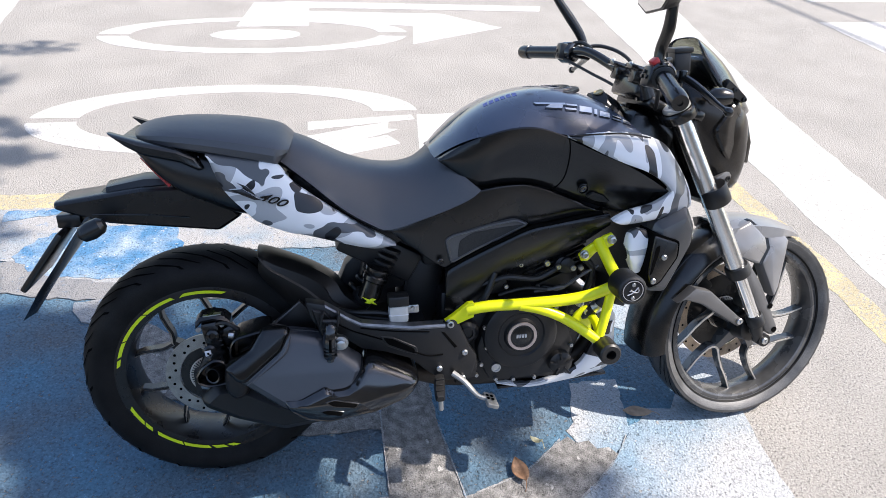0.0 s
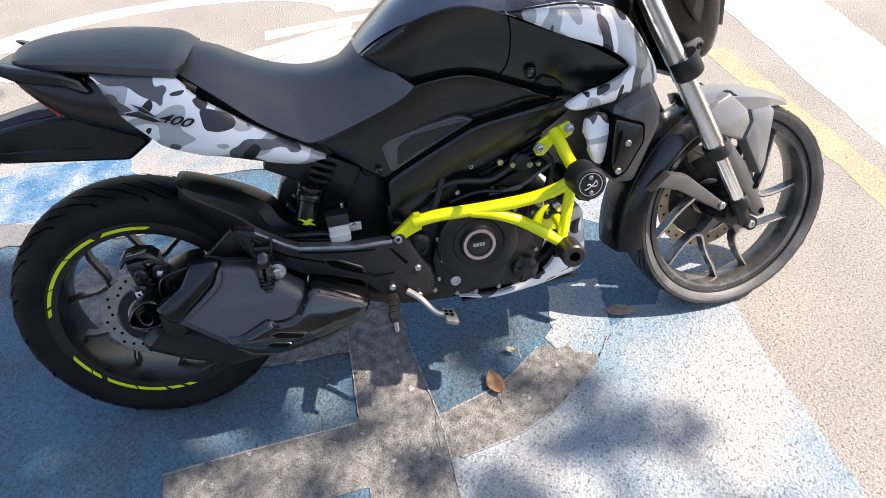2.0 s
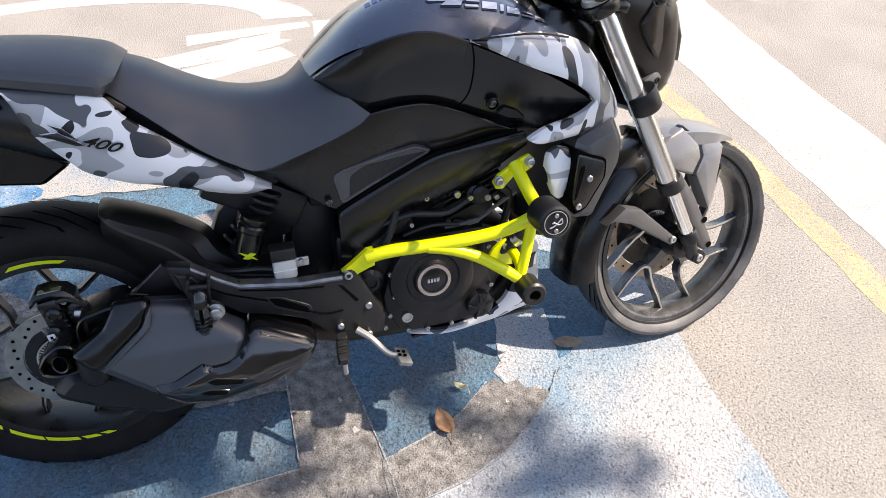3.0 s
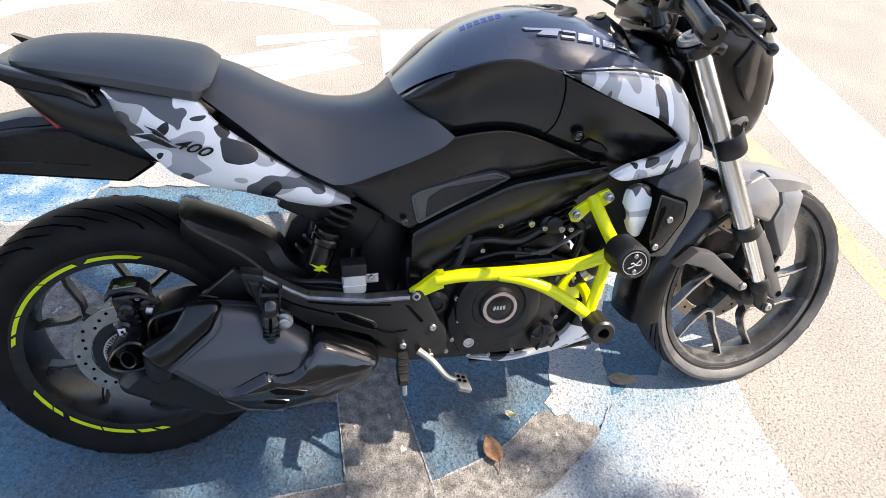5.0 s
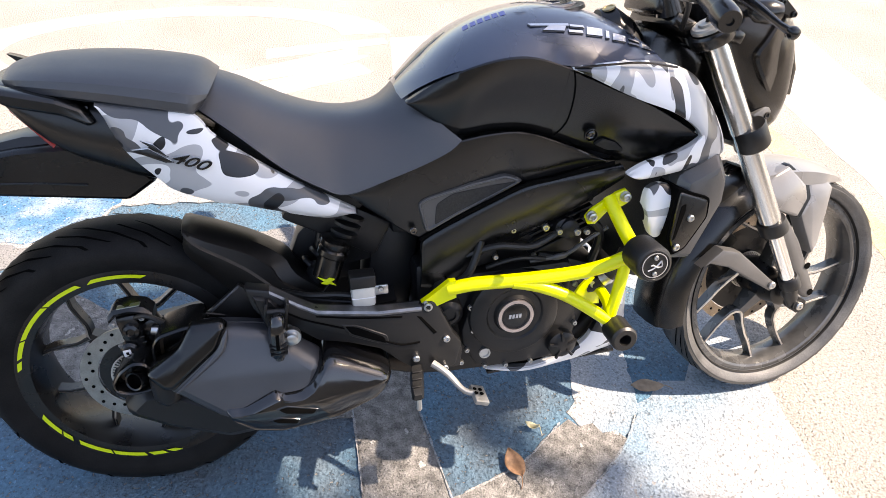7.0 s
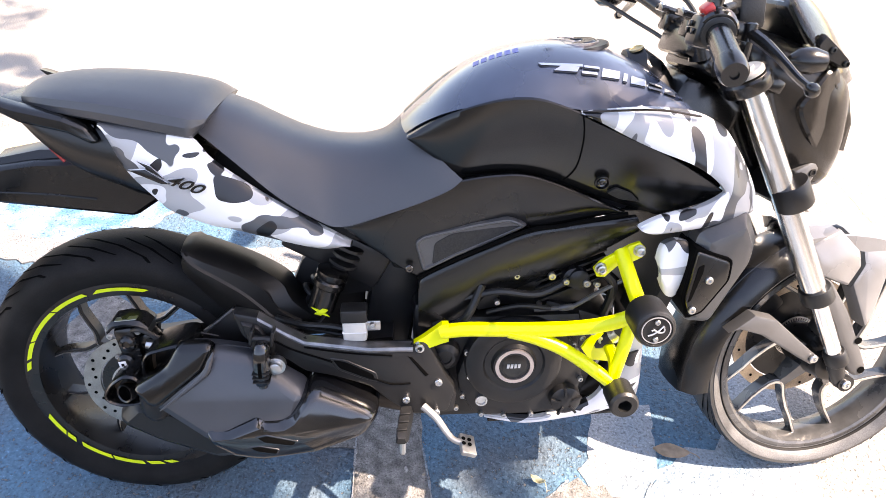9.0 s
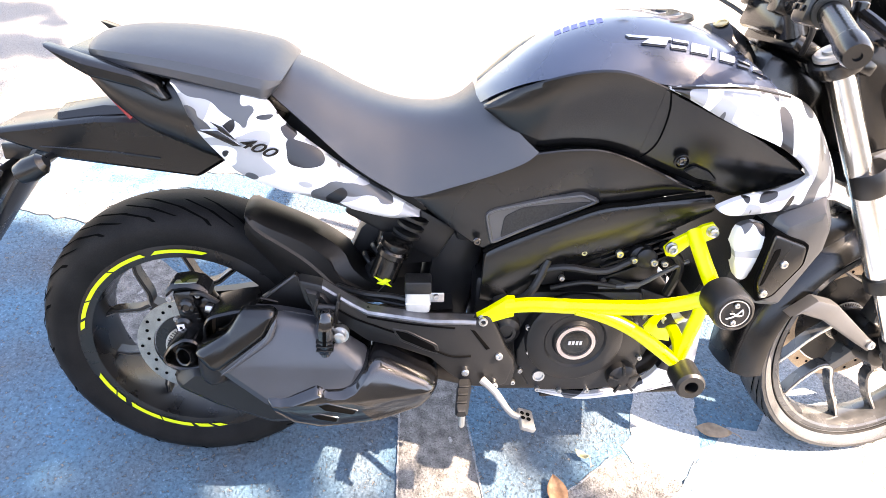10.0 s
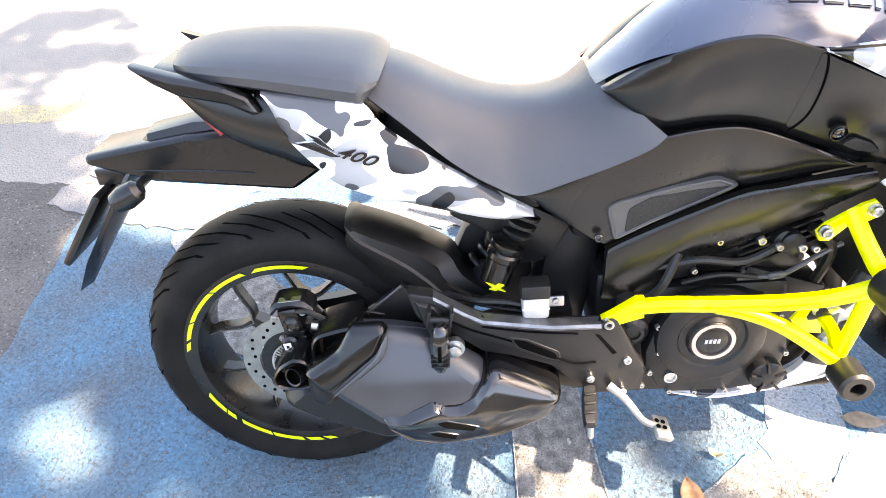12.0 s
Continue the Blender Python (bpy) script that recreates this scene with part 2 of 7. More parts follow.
BRIGHT_BLUE = ground_surface("sky_blue_paint", (0.052, 0.146, 0.265), (0.25, 0.31, 0.36), cover=0.56, soft=0.16, patch=9.0, grit=170.0, worn=(0.36, 0.36, 0.355), worn_cut=0.65, chip=9.0, bump=0.45)
YELLOW_PAINT = ground_surface("yellow_road_paint", (0.4, 0.345, 0.2), (0.33, 0.29, 0.19), patch=8.0, worn=(0.25, 0.245, 0.23), worn_cut=0.55, bump=0.5, chip=10.0)
DARK_ASPHALT = ground_surface("dark_asphalt", (0.115, 0.112, 0.108), (0.085, 0.083, 0.08), patch=4.0, soft=0.14, grit=160.0, worn=(0.2, 0.195, 0.185), worn_cut=0.64, chip=18.0, bump=0.8, pit=0.5)
DRY_LEAF = shader("dry_leaf", (0.2, 0.11, 0.06), 0.7, grain=0.3, grain_size=90, stain=0.3, stain_size=40)
PALE_LEAF = shader("pale_leaf_scrap", (0.42, 0.4, 0.27), 0.6, stain=0.3, stain_size=60)
FOLIAGE = shader("tree_leaves", (0.06, 0.11, 0.03), 0.6)
BARK = shader("tree_bark", (0.12, 0.09, 0.06), 0.85, stain=0.4, stain_size=12, bump=0.5)


# ---- mesh helpers ----
def part(name, bm, material, parent=None, label="", angle=35, weld=True):
    """Links a bmesh as one mesh object under a thing or a part."""
    if weld:
        bmesh.ops.remove_doubles(bm, verts=bm.verts, dist=1e-5)
    bmesh.ops.recalc_face_normals(bm, faces=bm.faces)
    data = bpy.data.meshes.new(name)
    bm.to_mesh(data)
    bm.free()
    data.materials.append(material)
    if angle:
        data.shade_smooth()
        data.set_sharp_from_angle(angle=radians(angle))
    ob = new(name, data)
    while parent and parent.parent and parent.parent.parent:
        parent = parent.parent
    if parent:
        ob.parent = parent
    if label:
        tagged(ob, label)
    return ob


def joined(*pieces):
    """One bmesh out of several."""
    out = bmesh.new()
    for piece in pieces:
        data = bpy.data.meshes.new("piece")
        piece.to_mesh(data)
        piece.free()
        out.from_mesh(data)
        bpy.data.meshes.remove(data)
    return out


def moved(bm, m):
    bmesh.ops.transform(bm, matrix=m, verts=bm.verts)
    return bm


def loft(rings, closed=True, caps=True):
    bm = bmesh.new()
    rows = [[bm.verts.new(p) for p in ring] for ring in rings]
    n = len(rows[0])
    for a, b in zip(rows, rows[1:]):
        for i in range(n if closed else n - 1):
            j = (i + 1) % n
            try:
                bm.faces.new((a[i], a[j], b[j], b[i]))
            except ValueError:
                pass
    if caps and closed:
        bm.faces.new(rows[0])
        bm.faces.new(rows[-1])
    return bm


def tube(points, radius, sides=12, smooth=5, caps=True):
    """A round tube through points, softened at its bends; radius may be a list, one for each point."""
    pts = [Vector(p) for p in points]
    rad = list(radius) if isinstance(radius, (list, tuple)) else [radius] * len(pts)
    if smooth > 1 and len(pts) > 2:
        fine, fr = [], []
        for i in range(len(pts) - 1):
            p0, p1, p2, p3 = pts[max(i - 1, 0)], pts[i], pts[i + 1], pts[min(i + 2, len(pts) - 1)]
            for k in range(smooth):
                t = k / smooth
                fine.append(0.5 * (2 * p1 + (p2 - p0) * t + (2 * p0 - 5 * p1 + 4 * p2 - p3) * t * t + (3 * p1 - p0 - 3 * p2 + p3) * t ** 3))
                fr.append(rad[i] + (rad[i + 1] - rad[i]) * t)
        pts, rad = fine + [pts[-1]], fr + [rad[-1]]
    rings, side = [], None
    for i, p in enumerate(pts):
        way = (pts[min(i + 1, len(pts) - 1)] - pts[max(i - 1, 0)]).normalized()
        if side is None:
            side = way.orthogonal().normalized()
        side = (side - way * side.dot(way)).normalized()
        up = way.cross(side)
        rings.append([p + rad[i] * (side * math.cos(a) + up * math.sin(a)) for a in (2 * math.pi * k / sides for k in range(sides))])
    return loft(rings, caps=caps)


def turned(profile, p0, axis, sides=32, caps=True):
    """A body turned about an axis: profile rows are (distance along the axis, radius)."""
    p0, axis = Vector(p0), Vector(axis).normalized()
    side = axis.orthogonal().normalized()
    up = axis.cross(side)
    rings = [[p0 + axis * d + max(r, 1e-4) * (side * math.cos(a) + up * math.sin(a)) for a in (2 * math.pi * k / sides for k in range(sides))] for d, r in profile]
    return loft(rings, caps=caps)


def hoop(profile, centre, sides=72):
    """A closed profile of (y, radius) turned about the y axis through centre."""
    c = Vector(centre)
    rings = []
    for k in range(sides + 1):
        a = 2 * math.pi * k / sides
        rings.append([c + Vector((r * math.cos(a), y, r * math.sin(a))) for y, r in profile])
    return loft(rings, caps=False)


def rod(p0, p1, r, sides=14):
    return tube([p0, p1], r, sides, 1)


def bolt(p, axis, r=0.006, h=0.006):
    return turned([(0, r), (h * 0.7, r), (h, r * 0.8), (h, r * 0.45), (h * 0.5, r * 0.4)], p, axis, 12)


def box(centre, size, turn=(0, 0, 0), bevel=0.003):
    bm = bmesh.new()
    bmesh.ops.create_cube(bm, size=1.0)
    bmesh.ops.scale(bm, vec=size, verts=bm.verts)
    if bevel:
        bmesh.ops.bevel(bm, geom=bm.edges[:], offset=bevel, segments=2, affect="EDGES", profile=0.5)
    return moved(bm, pose(*centre, *turn))


def plate(outline, y_out, y_in, bevel=0.004, segments=2):
    """An outline of (x, z) pushed from y_in to y_out, with a rounded outer edge."""
    bm = bmesh.new()
    face = bm.faces.new([bm.verts.new((x, y_out, z)) for x, z in outline])
    made = bmesh.ops.extrude_face_region(bm, geom=[face])
    for v in made["geom"]:
        if isinstance(v, bmesh.types.BMVert):
            v.co.y = y_in
    if bevel:
        rim = [e for e in bm.edges if all(abs(v.co.y - y_out) < 1e-6 for v in e.verts)]
        bmesh.ops.bevel(bm, geom=rim, offset=bevel, segments=segments, affect="EDGES", profile=0.5)
    bmesh.ops.triangulate(bm, faces=[f for f in bm.faces if len(f.verts) > 4])
    return bm


def rounded(outline, r, n=3):
    """The outline with its corners cut to small arcs."""
    out = []
    m = len(outline)
    for i in range(m):
        p, q, w = (Vector(outline[(i + k) % m]) for k in (-1, 0, 1))
        a, b = (p - q), (w - q)
        d = min(r, a.length * 0.42, b.length * 0.42)
        p0, p1 = q + a.normalized() * d, q + b.normalized() * d
        for k in range(n):
            t = k / (n - 1)
            out.append(tuple(p0 * (1 - t) ** 2 + q * 2 * t * (1 - t) + p1 * t * t))
    return out


def inset(outline, d):
    """The outline drawn in by d on all sides."""
    m = len(outline)
    area = sum(outline[i][0] * outline[(i + 1) % m][1] - outline[(i + 1) % m][0] * outline[i][1] for i in range(m))
    sign = 1 if area > 0 else -1
    out = []
    for i in range(m):
        p, q, w = (Vector(outline[(i + k) % m]) for k in (-1, 0, 1))
        n0, n1 = (Vector((-(v.y), v.x)).normalized() * sign for v in (q - p, w - q))
        mid = n0 + n1
        if mid.length < 0.3:
            mid = n0 * 0.3
        mid.normalize()
        out.append(tuple(q + mid * d / max(mid.dot(n0), 0.45)))
    return out


def slab(outline, y_out, y_in, steps=((0.0, 0.012), (0.003, 0.004), (0.010, 0.0)), corner=0.006, dome=()):
    """A moulded body over an outline of (x, z) with chamfered or rolled edges; y_out is a number or a function of x and z. steps are (drawn in, set back)."""
    depth = y_out if callable(y_out) else (lambda x, z: y_out)
    turn = lambda d: rounded(inset(outline, d) if d else outline, max(corner - 0.8 * d, 0.0015))
    edge = turn(0.0)
    rings = [[(x, y_in, z) for x, z in edge]]
    for d, back in steps:
        rings.append([(x, depth(x, z) + back, z) for x, z in turn(d)])
    last = turn(steps[-1][0])
    cx, cz = sum(x for x, z in last) / len(last), sum(z for x, z in last) / len(last)
    for f in dome:
        rings.append([(x, depth(x, z), z) for x, z in ((cx + (u - cx) * f, cz + (v - cz) * f) for u, v in last)])
    return loft(rings)


def along(points, n):
    """n points spread evenly along a polyline, softened by a spline."""
    pts = [Vector(p) for p in points]
    fine = []
    for i in range(len(pts) - 1):
        p0, p1, p2, p3 = pts[max(i - 1, 0)], pts[i], pts[i + 1], pts[min(i + 2, len(pts) - 1)]
        for k in range(8):
            t = k / 8
            fine.append(0.5 * (2 * p1 + (p2 - p0) * t + (2 * p0 - 5 * p1 + 4 * p2 - p3) * t * t + (3 * p1 - p0 - 3 * p2 + p3) * t ** 3))
    fine.append(pts[-1])
    if n is None:
        return fine
    run = [0.0]
    for a, b in zip(fine, fine[1:]):
        run.append(run[-1] + (b - a).length)
    out = []
    for k in range(n):
        d, i = run[-1] * k / (n - 1), 0
        while i < len(run) - 2 and run[i + 1] < d:
            i += 1
        f = (d - run[i]) / max(run[i + 1] - run[i], 1e-9)
        out.append(fine[i].lerp(fine[i + 1], min(f, 1)))
    return out


def skin(upper, lower, y_up, y_low, bulge=0.012, thick=0.004, rows=9, edge=0.006):
    """A bowed body panel between two (x, z) edges with matching points; y_up and y_low give its depth, a number or one for each point. Its rim is turned inwards."""
    ys = [[v] * len(upper) if isinstance(v, (int, float)) else v for v in (y_up, y_low)]
    up = along([(x, y, z) for (x, z), y in zip(upper, ys[0])], None)
    low = along([(x, y, z) for (x, z), y in zip(lower, ys[1])], None)
    grid = []
    m = len(up) - 1
    for i, (a, b) in enumerate(zip(up, low)):
        row = []
        for k in range(rows):
            v = k / (rows - 1)
            p = a.lerp(b, v)
            p.y -= bulge * (1 - (2 * v - 1) ** 2)
            row.append(p)
        row.insert(0, a + Vector((0, edge * 2.5, 0)))
        row.insert(1, a + (b - a) * 0.0 + Vector((0, edge * 0.35, 0)))
        row[2] = a.lerp(b, min(0.5, edge * 0.4 / max((b - a).length, 1e-4))) if (b - a).length > edge else a
        row[-1] = b.lerp(a, min(0.5, edge * 0.4 / max((b - a).length, 1e-4))) if (b - a).length > edge else b
        row.append(b + Vector((0, edge * 0.35, 0)))
        row.append(b + Vector((0, edge * 2.5, 0)))
        grid.append(row)
    ends = [[p + Vector((0, edge * 2.5, 0)) for p in grid[0]], [p + Vector((0, edge * 2.5, 0)) for p in grid[-1]]]
    return loft([ends[0]] + grid + [ends[1]], closed=False)


def flip(bm):
    """The same, mirrored to the other side of the machine."""
    bmesh.ops.scale(bm, vec=(1, -1, 1), verts=bm.verts)
    return bm


def arch(rows, n=13, power=3.0, crown=0.0, even=0.8):
    """A closed body over a spine: rows are (top x, top z, foot x, foot z, half width); it bows up from both feet to the top."""
    rings = []
    for xt, zt, xb, zb, w in rows:
        ring = []
        for k in range(n):
            a = -1 + 2 * k / (n - 1)
            a = math.copysign(abs(a) ** even, a)
            h = 1 - (1 - crown) * abs(a) ** power - crown * a * a
            ring.append((xb + (xt - xb) * h, w * a * (1 + 0.06 * h), zb + (zt - zb) * h))
        ring.append((xb, w * 0.8, zb - 0.012))
        ring.append((xb, -w * 0.8, zb - 0.012))
        rings.append(ring)
    return loft(rings)


def spline_rows(rows, n):
    """More rows between the given ones, softly."""
    a = np.array(rows, float)
    t = np.linspace(0, len(a) - 1, n)
    out = []
    for s in t:
        i = min(int(s), len(a) - 2)
        f = s - i
        p0, p1, p2, p3 = a[max(i - 1, 0)], a[i], a[i + 1], a[min(i + 2, len(a) - 1)]
        out.append(tuple(0.5 * (2 * p1 + (p2 - p0) * f + (2 * p0 - 5 * p1 + 4 * p2 - p3) * f * f + (3 * p1 - p0 - 3 * p2 + p3) * f ** 3)))
    return out


def words(text, size, m, depth=0.0012, shear=0.2):
    """Raised letters as a bmesh, in the built-in font."""
    curve = bpy.data.curves.new("letters", "FONT")
    curve.body, curve.size, curve.extrude, curve.shear, curve.align_x = text, size, depth, shear, "CENTER"
    curve.offset = size * 0.01
    ob = new("letters", curve)
    data = bpy.data.meshes.new_from_object(ob.evaluated_get(bpy.context.evaluated_depsgraph_get()))
    bpy.data.objects.remove(ob)
    bpy.data.curves.remove(curve)
    bm = bmesh.new()
    bm.from_mesh(data)
    bpy.data.meshes.remove(data)
    return moved(bm, m)


def flat(outline, z, thick=0.012):
    """A thin sheet on the ground."""
    bm = bmesh.new()
    face = bm.faces.new([bm.verts.new((x, y, z)) for x, y in outline])
    made = bmesh.ops.extrude_face_region(bm, geom=[face])
    for v in made["geom"]:
        if isinstance(v, bmesh.types.BMVert):
            v.co.z = z - thick
    bmesh.ops.triangulate(bm, faces=[f for f in bm.faces if len(f.verts) > 4])
    return bm


def ragged(outline, step=0.04, amount=0.006, seed=0):
    """The same outline with an uneven, worn edge."""
    rnd = random.Random(seed)
    out = []
    for (x0, y0), (x1, y1) in zip(outline, outline[1:] + outline[:1]):
        n = max(1, int(math.hypot(x1 - x0, y1 - y0) / step))
        for k in range(n):
            f = k / n
            j = amount if k else amount * 0.4
            out.append((x0 + (x1 - x0) * f + rnd.uniform(-j, j), y0 + (y1 - y0) * f + rnd.uniform(-j, j)))
    return out


# ---- ground ----
def ground_thing(name, bm, material, label, category):
    return tagged(part(name, bm, material, angle=0), label, category, kind="structure")


bm = bmesh.new()
bmesh.ops.create_grid(bm, x_segments=8, y_segments=8, size=400)
ground_thing("ground", bm, ASPHALT, "pale grey worn asphalt road reaching to the horizon", "road")
# unseen wall behind the bay, added only to darken what the panels reflect
WALL = shader("added_wall_render", (0.2, 0.18, 0.155), 0.85, grain=0.15, grain_size=120, stain=0.35, stain_size=1.2, bump=0.4)
ground_thing("reflection_wall", box((0, -5.6, 0.95), (34, 0.3, 2.0), bevel=0.02), WALL, "low plain wall added out of view to darken the panels' reflections", "wall")
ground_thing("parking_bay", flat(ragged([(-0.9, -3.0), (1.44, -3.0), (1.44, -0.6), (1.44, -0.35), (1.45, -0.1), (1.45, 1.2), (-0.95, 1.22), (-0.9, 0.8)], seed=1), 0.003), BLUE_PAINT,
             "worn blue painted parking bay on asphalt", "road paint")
# outline follows the motorcycle's shadow, so the shaded paint stays dark blue
ground_thing("sunlit_bay_paint", flat(ragged([(1.12, 1.21), (1.13, 0.36), (1.29, 0.24), (1.37, 0.1), (1.31, -0.03), (1.27, -0.085), (1.2, -0.075), (1.16, -0.12), (1.112, -0.135), (1.112, -0.159), (1.037, -0.244), (0.906, -0.346), (0.785, -0.397), (0.585, -0.42), (0.585, -2.9), (1.48, -2.9), (1.475, -0.6), (1.47, -0.35), (1.49, -0.1), (1.49, 1.21)], seed=2), 0.0045), PALE_BLUE,
             "worn blue part of the bay, painted paler where the sun falls", "road paint")
ground_thing("dark_asphalt_patch", flat(ragged([(-0.88, 0.86), (-1.1, 0.87), (-1.5, 0.95), (-1.9, 0.98), (-1.9, -2.6), (-0.85, -2.6)], 0.05, 0.012, seed=3), 0.0016), DARK_ASPHALT,
             "darker asphalt beside the painted bay", "road")
for i, pts in enumerate(([(-3.5, 1.25), (2.1, 1.22), (2.1, 1.34), (-3.5, 1.37)], [(2.12, -3.0), (2.25, -3.0), (2.25, 0.4), (2.2, 1.25), (2.09, 1.25), (2.14, 0.4)])):
    ground_thing("yellow_line", flat(ragged(pts, seed=5 + i), 0.0009), YELLOW_PAINT, "faded yellow bay line on the road", "road paint")
ground_thing("white_band", flat(ragged([(2.35, -3.0), (2.85, -3.0), (2.83, 1.0), (2.9, 2.12), (3.24, 4.3), (3.9, 8.0), (2.7, 8.0), (2.47, 4.3), (2.36, 0.9)], 0.08, seed=9), 0.0009),
             WHITE_PAINT, "broad white painted band across the road", "road paint")
ground_thing("white_mark", flat(ragged([(4.27, 3.65), (4.31, 2.91), (8.0, 2.9), (8.0, 3.64)], 0.08, seed=10), 0.0009), WHITE_PAINT, "white painted road mark beyond the bay", "road paint")
ground_thing("white_mark", flat(ragged([(4.5, 4.4), (4.6, 4.25), (9.0, 4.25), (9.0, 4.9), (4.6, 4.9)], 0.08, seed=11), 0.0009), WHITE_PAINT, "white painted road mark beyond the bay", "road paint")
ground_thing("white_mark", flat(ragged([(-1.85, 3.65), (-1.95, 4.6), (-4.0, 4.6), (-4.0, 3.0)], 0.08, seed=12), 0.0009), WHITE_PAINT, "white painted road mark beyond the bay", "road paint")


def ellipse_band(cx, cy, rx, ry, wx, wy, a0, a1, n=40):
    out = [(cx + rx * math.cos(a), cy + ry * math.sin(a)) for a in (radians(a0 + (a1 - a0) * k / n) for k in range(n + 1))]
    inn = [(cx + (rx - wx) * math.cos(a), cy + (ry - wy) * math.sin(a)) for a in (radians(a1 - (a1 - a0) * k / n) for k in range(n + 1))]
    bm = bmesh.new()
    vs_o = [bm.verts.new((x, y, 0.0012)) for x, y in out]
    vs_i = [bm.verts.new((x, y, 0.0012)) for x, y in reversed(inn)]
    for k in range(n):
        bm.faces.new((vs_o[k], vs_o[k + 1], vs_i[k + 1], vs_i[k]))
    made = bmesh.ops.extrude_face_region(bm, geom=bm.faces[:])
    for v in made["geom"]:
        if isinstance(v, bmesh.types.BMVert):
            v.co.z = -0.01
    return bm


SYMBOL = "white painted cycle lane symbol on grey asphalt"
strokes = [ellipse_band(-0.2, 2.105, 0.99, 0.42, 0.24, 0.11, 2, 177), ellipse_band(-0.2, 2.09, 0.99, 0.42, 0.24, 0.11, 183, 330),
           ellipse_band(-0.145, 3.45, 1.03, 0.37, 0.2, 0.09, 2, 178), ellipse_band(-0.145, 3.43, 1.03, 0.37, 0.2, 0.09, 182, 352),
           ellipse_band(-0.155, 3.43, 0.3, 0.12, 0.29, 0.115, 0, 360),
           flat([(0.2, 2.0), (0.75, 2.06), (0.76, 2.0), (0.2, 1.9)], 0.0016), flat([(0.1, 1.8), (0.62, 1.98), (0.6, 1.86), (0.0, 1.66)], 0.0016), flat([(0.0, 1.62), (0.6, 1.82), (0.66, 1.72), (0.1, 1.5)], 0.0016),
           flat([(0.78, 2.06), (2.3, 2.1), (2.3, 1.6), (0.74, 1.62)], 0.0009),
           flat([(-0.3, 3.6), (-0.22, 4.2), (0.2, 4.24), (0.2, 3.62)], 0.0016), flat([(0.0, 4.24), (2.05, 4.1), (2.0, 3.95), (0.2, 4.06)], 0.0022),
           flat([(0.2, 3.98), (1.2, 3.9), (1.6, 3.55), (0.9, 3.2), (0.95, 3.6), (0.2, 3.7)], 0.0016)]
symbol = ground_thing("cycle_symbol", strokes[0], WHITE_PAINT, SYMBOL, "road paint")
for stroke in strokes[1:]:
    part("stroke", stroke, WHITE_PAINT, symbol, angle=0)

PATCH = "mottled grey patch over the worn blue bay paint"
for i, pts in enumerate(([(0.415, 0.55), (0.56, 0.55), (0.575, -0.065), (0.614, -0.335), (0.626, -1.6), (0.44, -1.6), (0.424, -0.54), (0.415, -0.259)],
                         [(-0.046, -0.318), (0.112, -0.302), (0.413, -0.28), (0.436, -0.455), (0.137, -0.478), (-0.04, -0.445)],
                         [(0.15, -0.056), (0.413, -0.058), (0.413, 0.12), (0.1, 0.1)],
                         [(0.6, -0.305), (0.784, -0.247), (0.88, -0.176), (0.93, -0.15), (0.95, -0.175), (0.985, -0.17), (1.0, -0.2), (1.035, -0.2), (1.055, -0.225), (1.037, -0.244), (0.906, -0.346), (0.785, -0.397), (0.6, -0.435)],
                         [(-0.45, 0.3), (-0.3, 0.15), (-0.1, 0.1), (-0.1, 0.3), (-0.35, 0.5)])):
    ground_thing("grey_patch", flat(ragged(pts, 0.03, 0.004, seed=20 + i), 0.0055 + 0.0005 * i), CONCRETE, PATCH, "road paint")
for i, pts in enumerate(([(-1.02, 1.23), (-0.5, 1.215), (0.1, 1.21), (1.2, 1.2), (1.2, 0.82), (0.4, 0.84), (0.02, 0.86), (-0.26, 0.88), (-0.44, 0.68), (-0.63, 0.71), (-0.84, 0.84), (-0.95, 0.9), (-0.99, 1.05)], [(-1.02, 0.84), (-0.84, 0.86), (-0.62, 0.73), (-0.45, 0.69), (0.1, 0.68), (0.42, 0.68), (0.42, 0.57), (0.0, 0.57), (-0.44, 0.59), (-0.72, 0.645), (-0.9, 0.7), (-1.04, 0.76)],
                         [(-0.57, 0.6), (-0.46, 0.605), (-0.4, 0.5), (-0.47, 0.46), (-0.54, 0.52)])):
    ground_thing("pale_patch", flat(ragged(pts, 0.03, 0.009, seed=40 + i), 0.008 + 0.0004 * i), (SCUFFED, GREY_STRIP, SCUFFED)[i], ("scuffed off-white paint over the blue bay", "dull grey painted strip across the bay", "small scuffed off-white patch on the bay")[i], "road paint")
for i, pts in enumerate(([(-0.86, 0.89), (-0.8, 1.0), (-0.64, 1.08), (-0.3, 1.05), (-0.265, 0.89), (-0.36, 0.76), (-0.46, 0.72), (-0.63, 0.745), (-0.77, 0.79)], [(-0.97, 1.13), (-0.98, 1.21), (-0.55, 1.205), (-0.6, 1.165), (-0.8, 1.165)])):
    ground_thing("blue_patch", flat(ragged(pts, 0.025, 0.011, seed=50 + i), 0.0094 + 0.0003 * i), BRIGHT_BLUE, "patch of brighter sky-blue paint, worn at its edges", "road paint")


# sun glare on the patch's far end, put in as pale colour
ground_thing("pale_patch", flat(ragged([(0.935, -0.13), (0.965, -0.1), (1.0, 0.05), (1.15, 0.05), (1.115, -0.155), (1.04, -0.235), (1.0, -0.205), (0.95, -0.17)], 0.02, 0.005, seed=47), 0.0052), PALE_BLUE, "end of the grey patch, painted pale where the sun whitens it", "road paint")
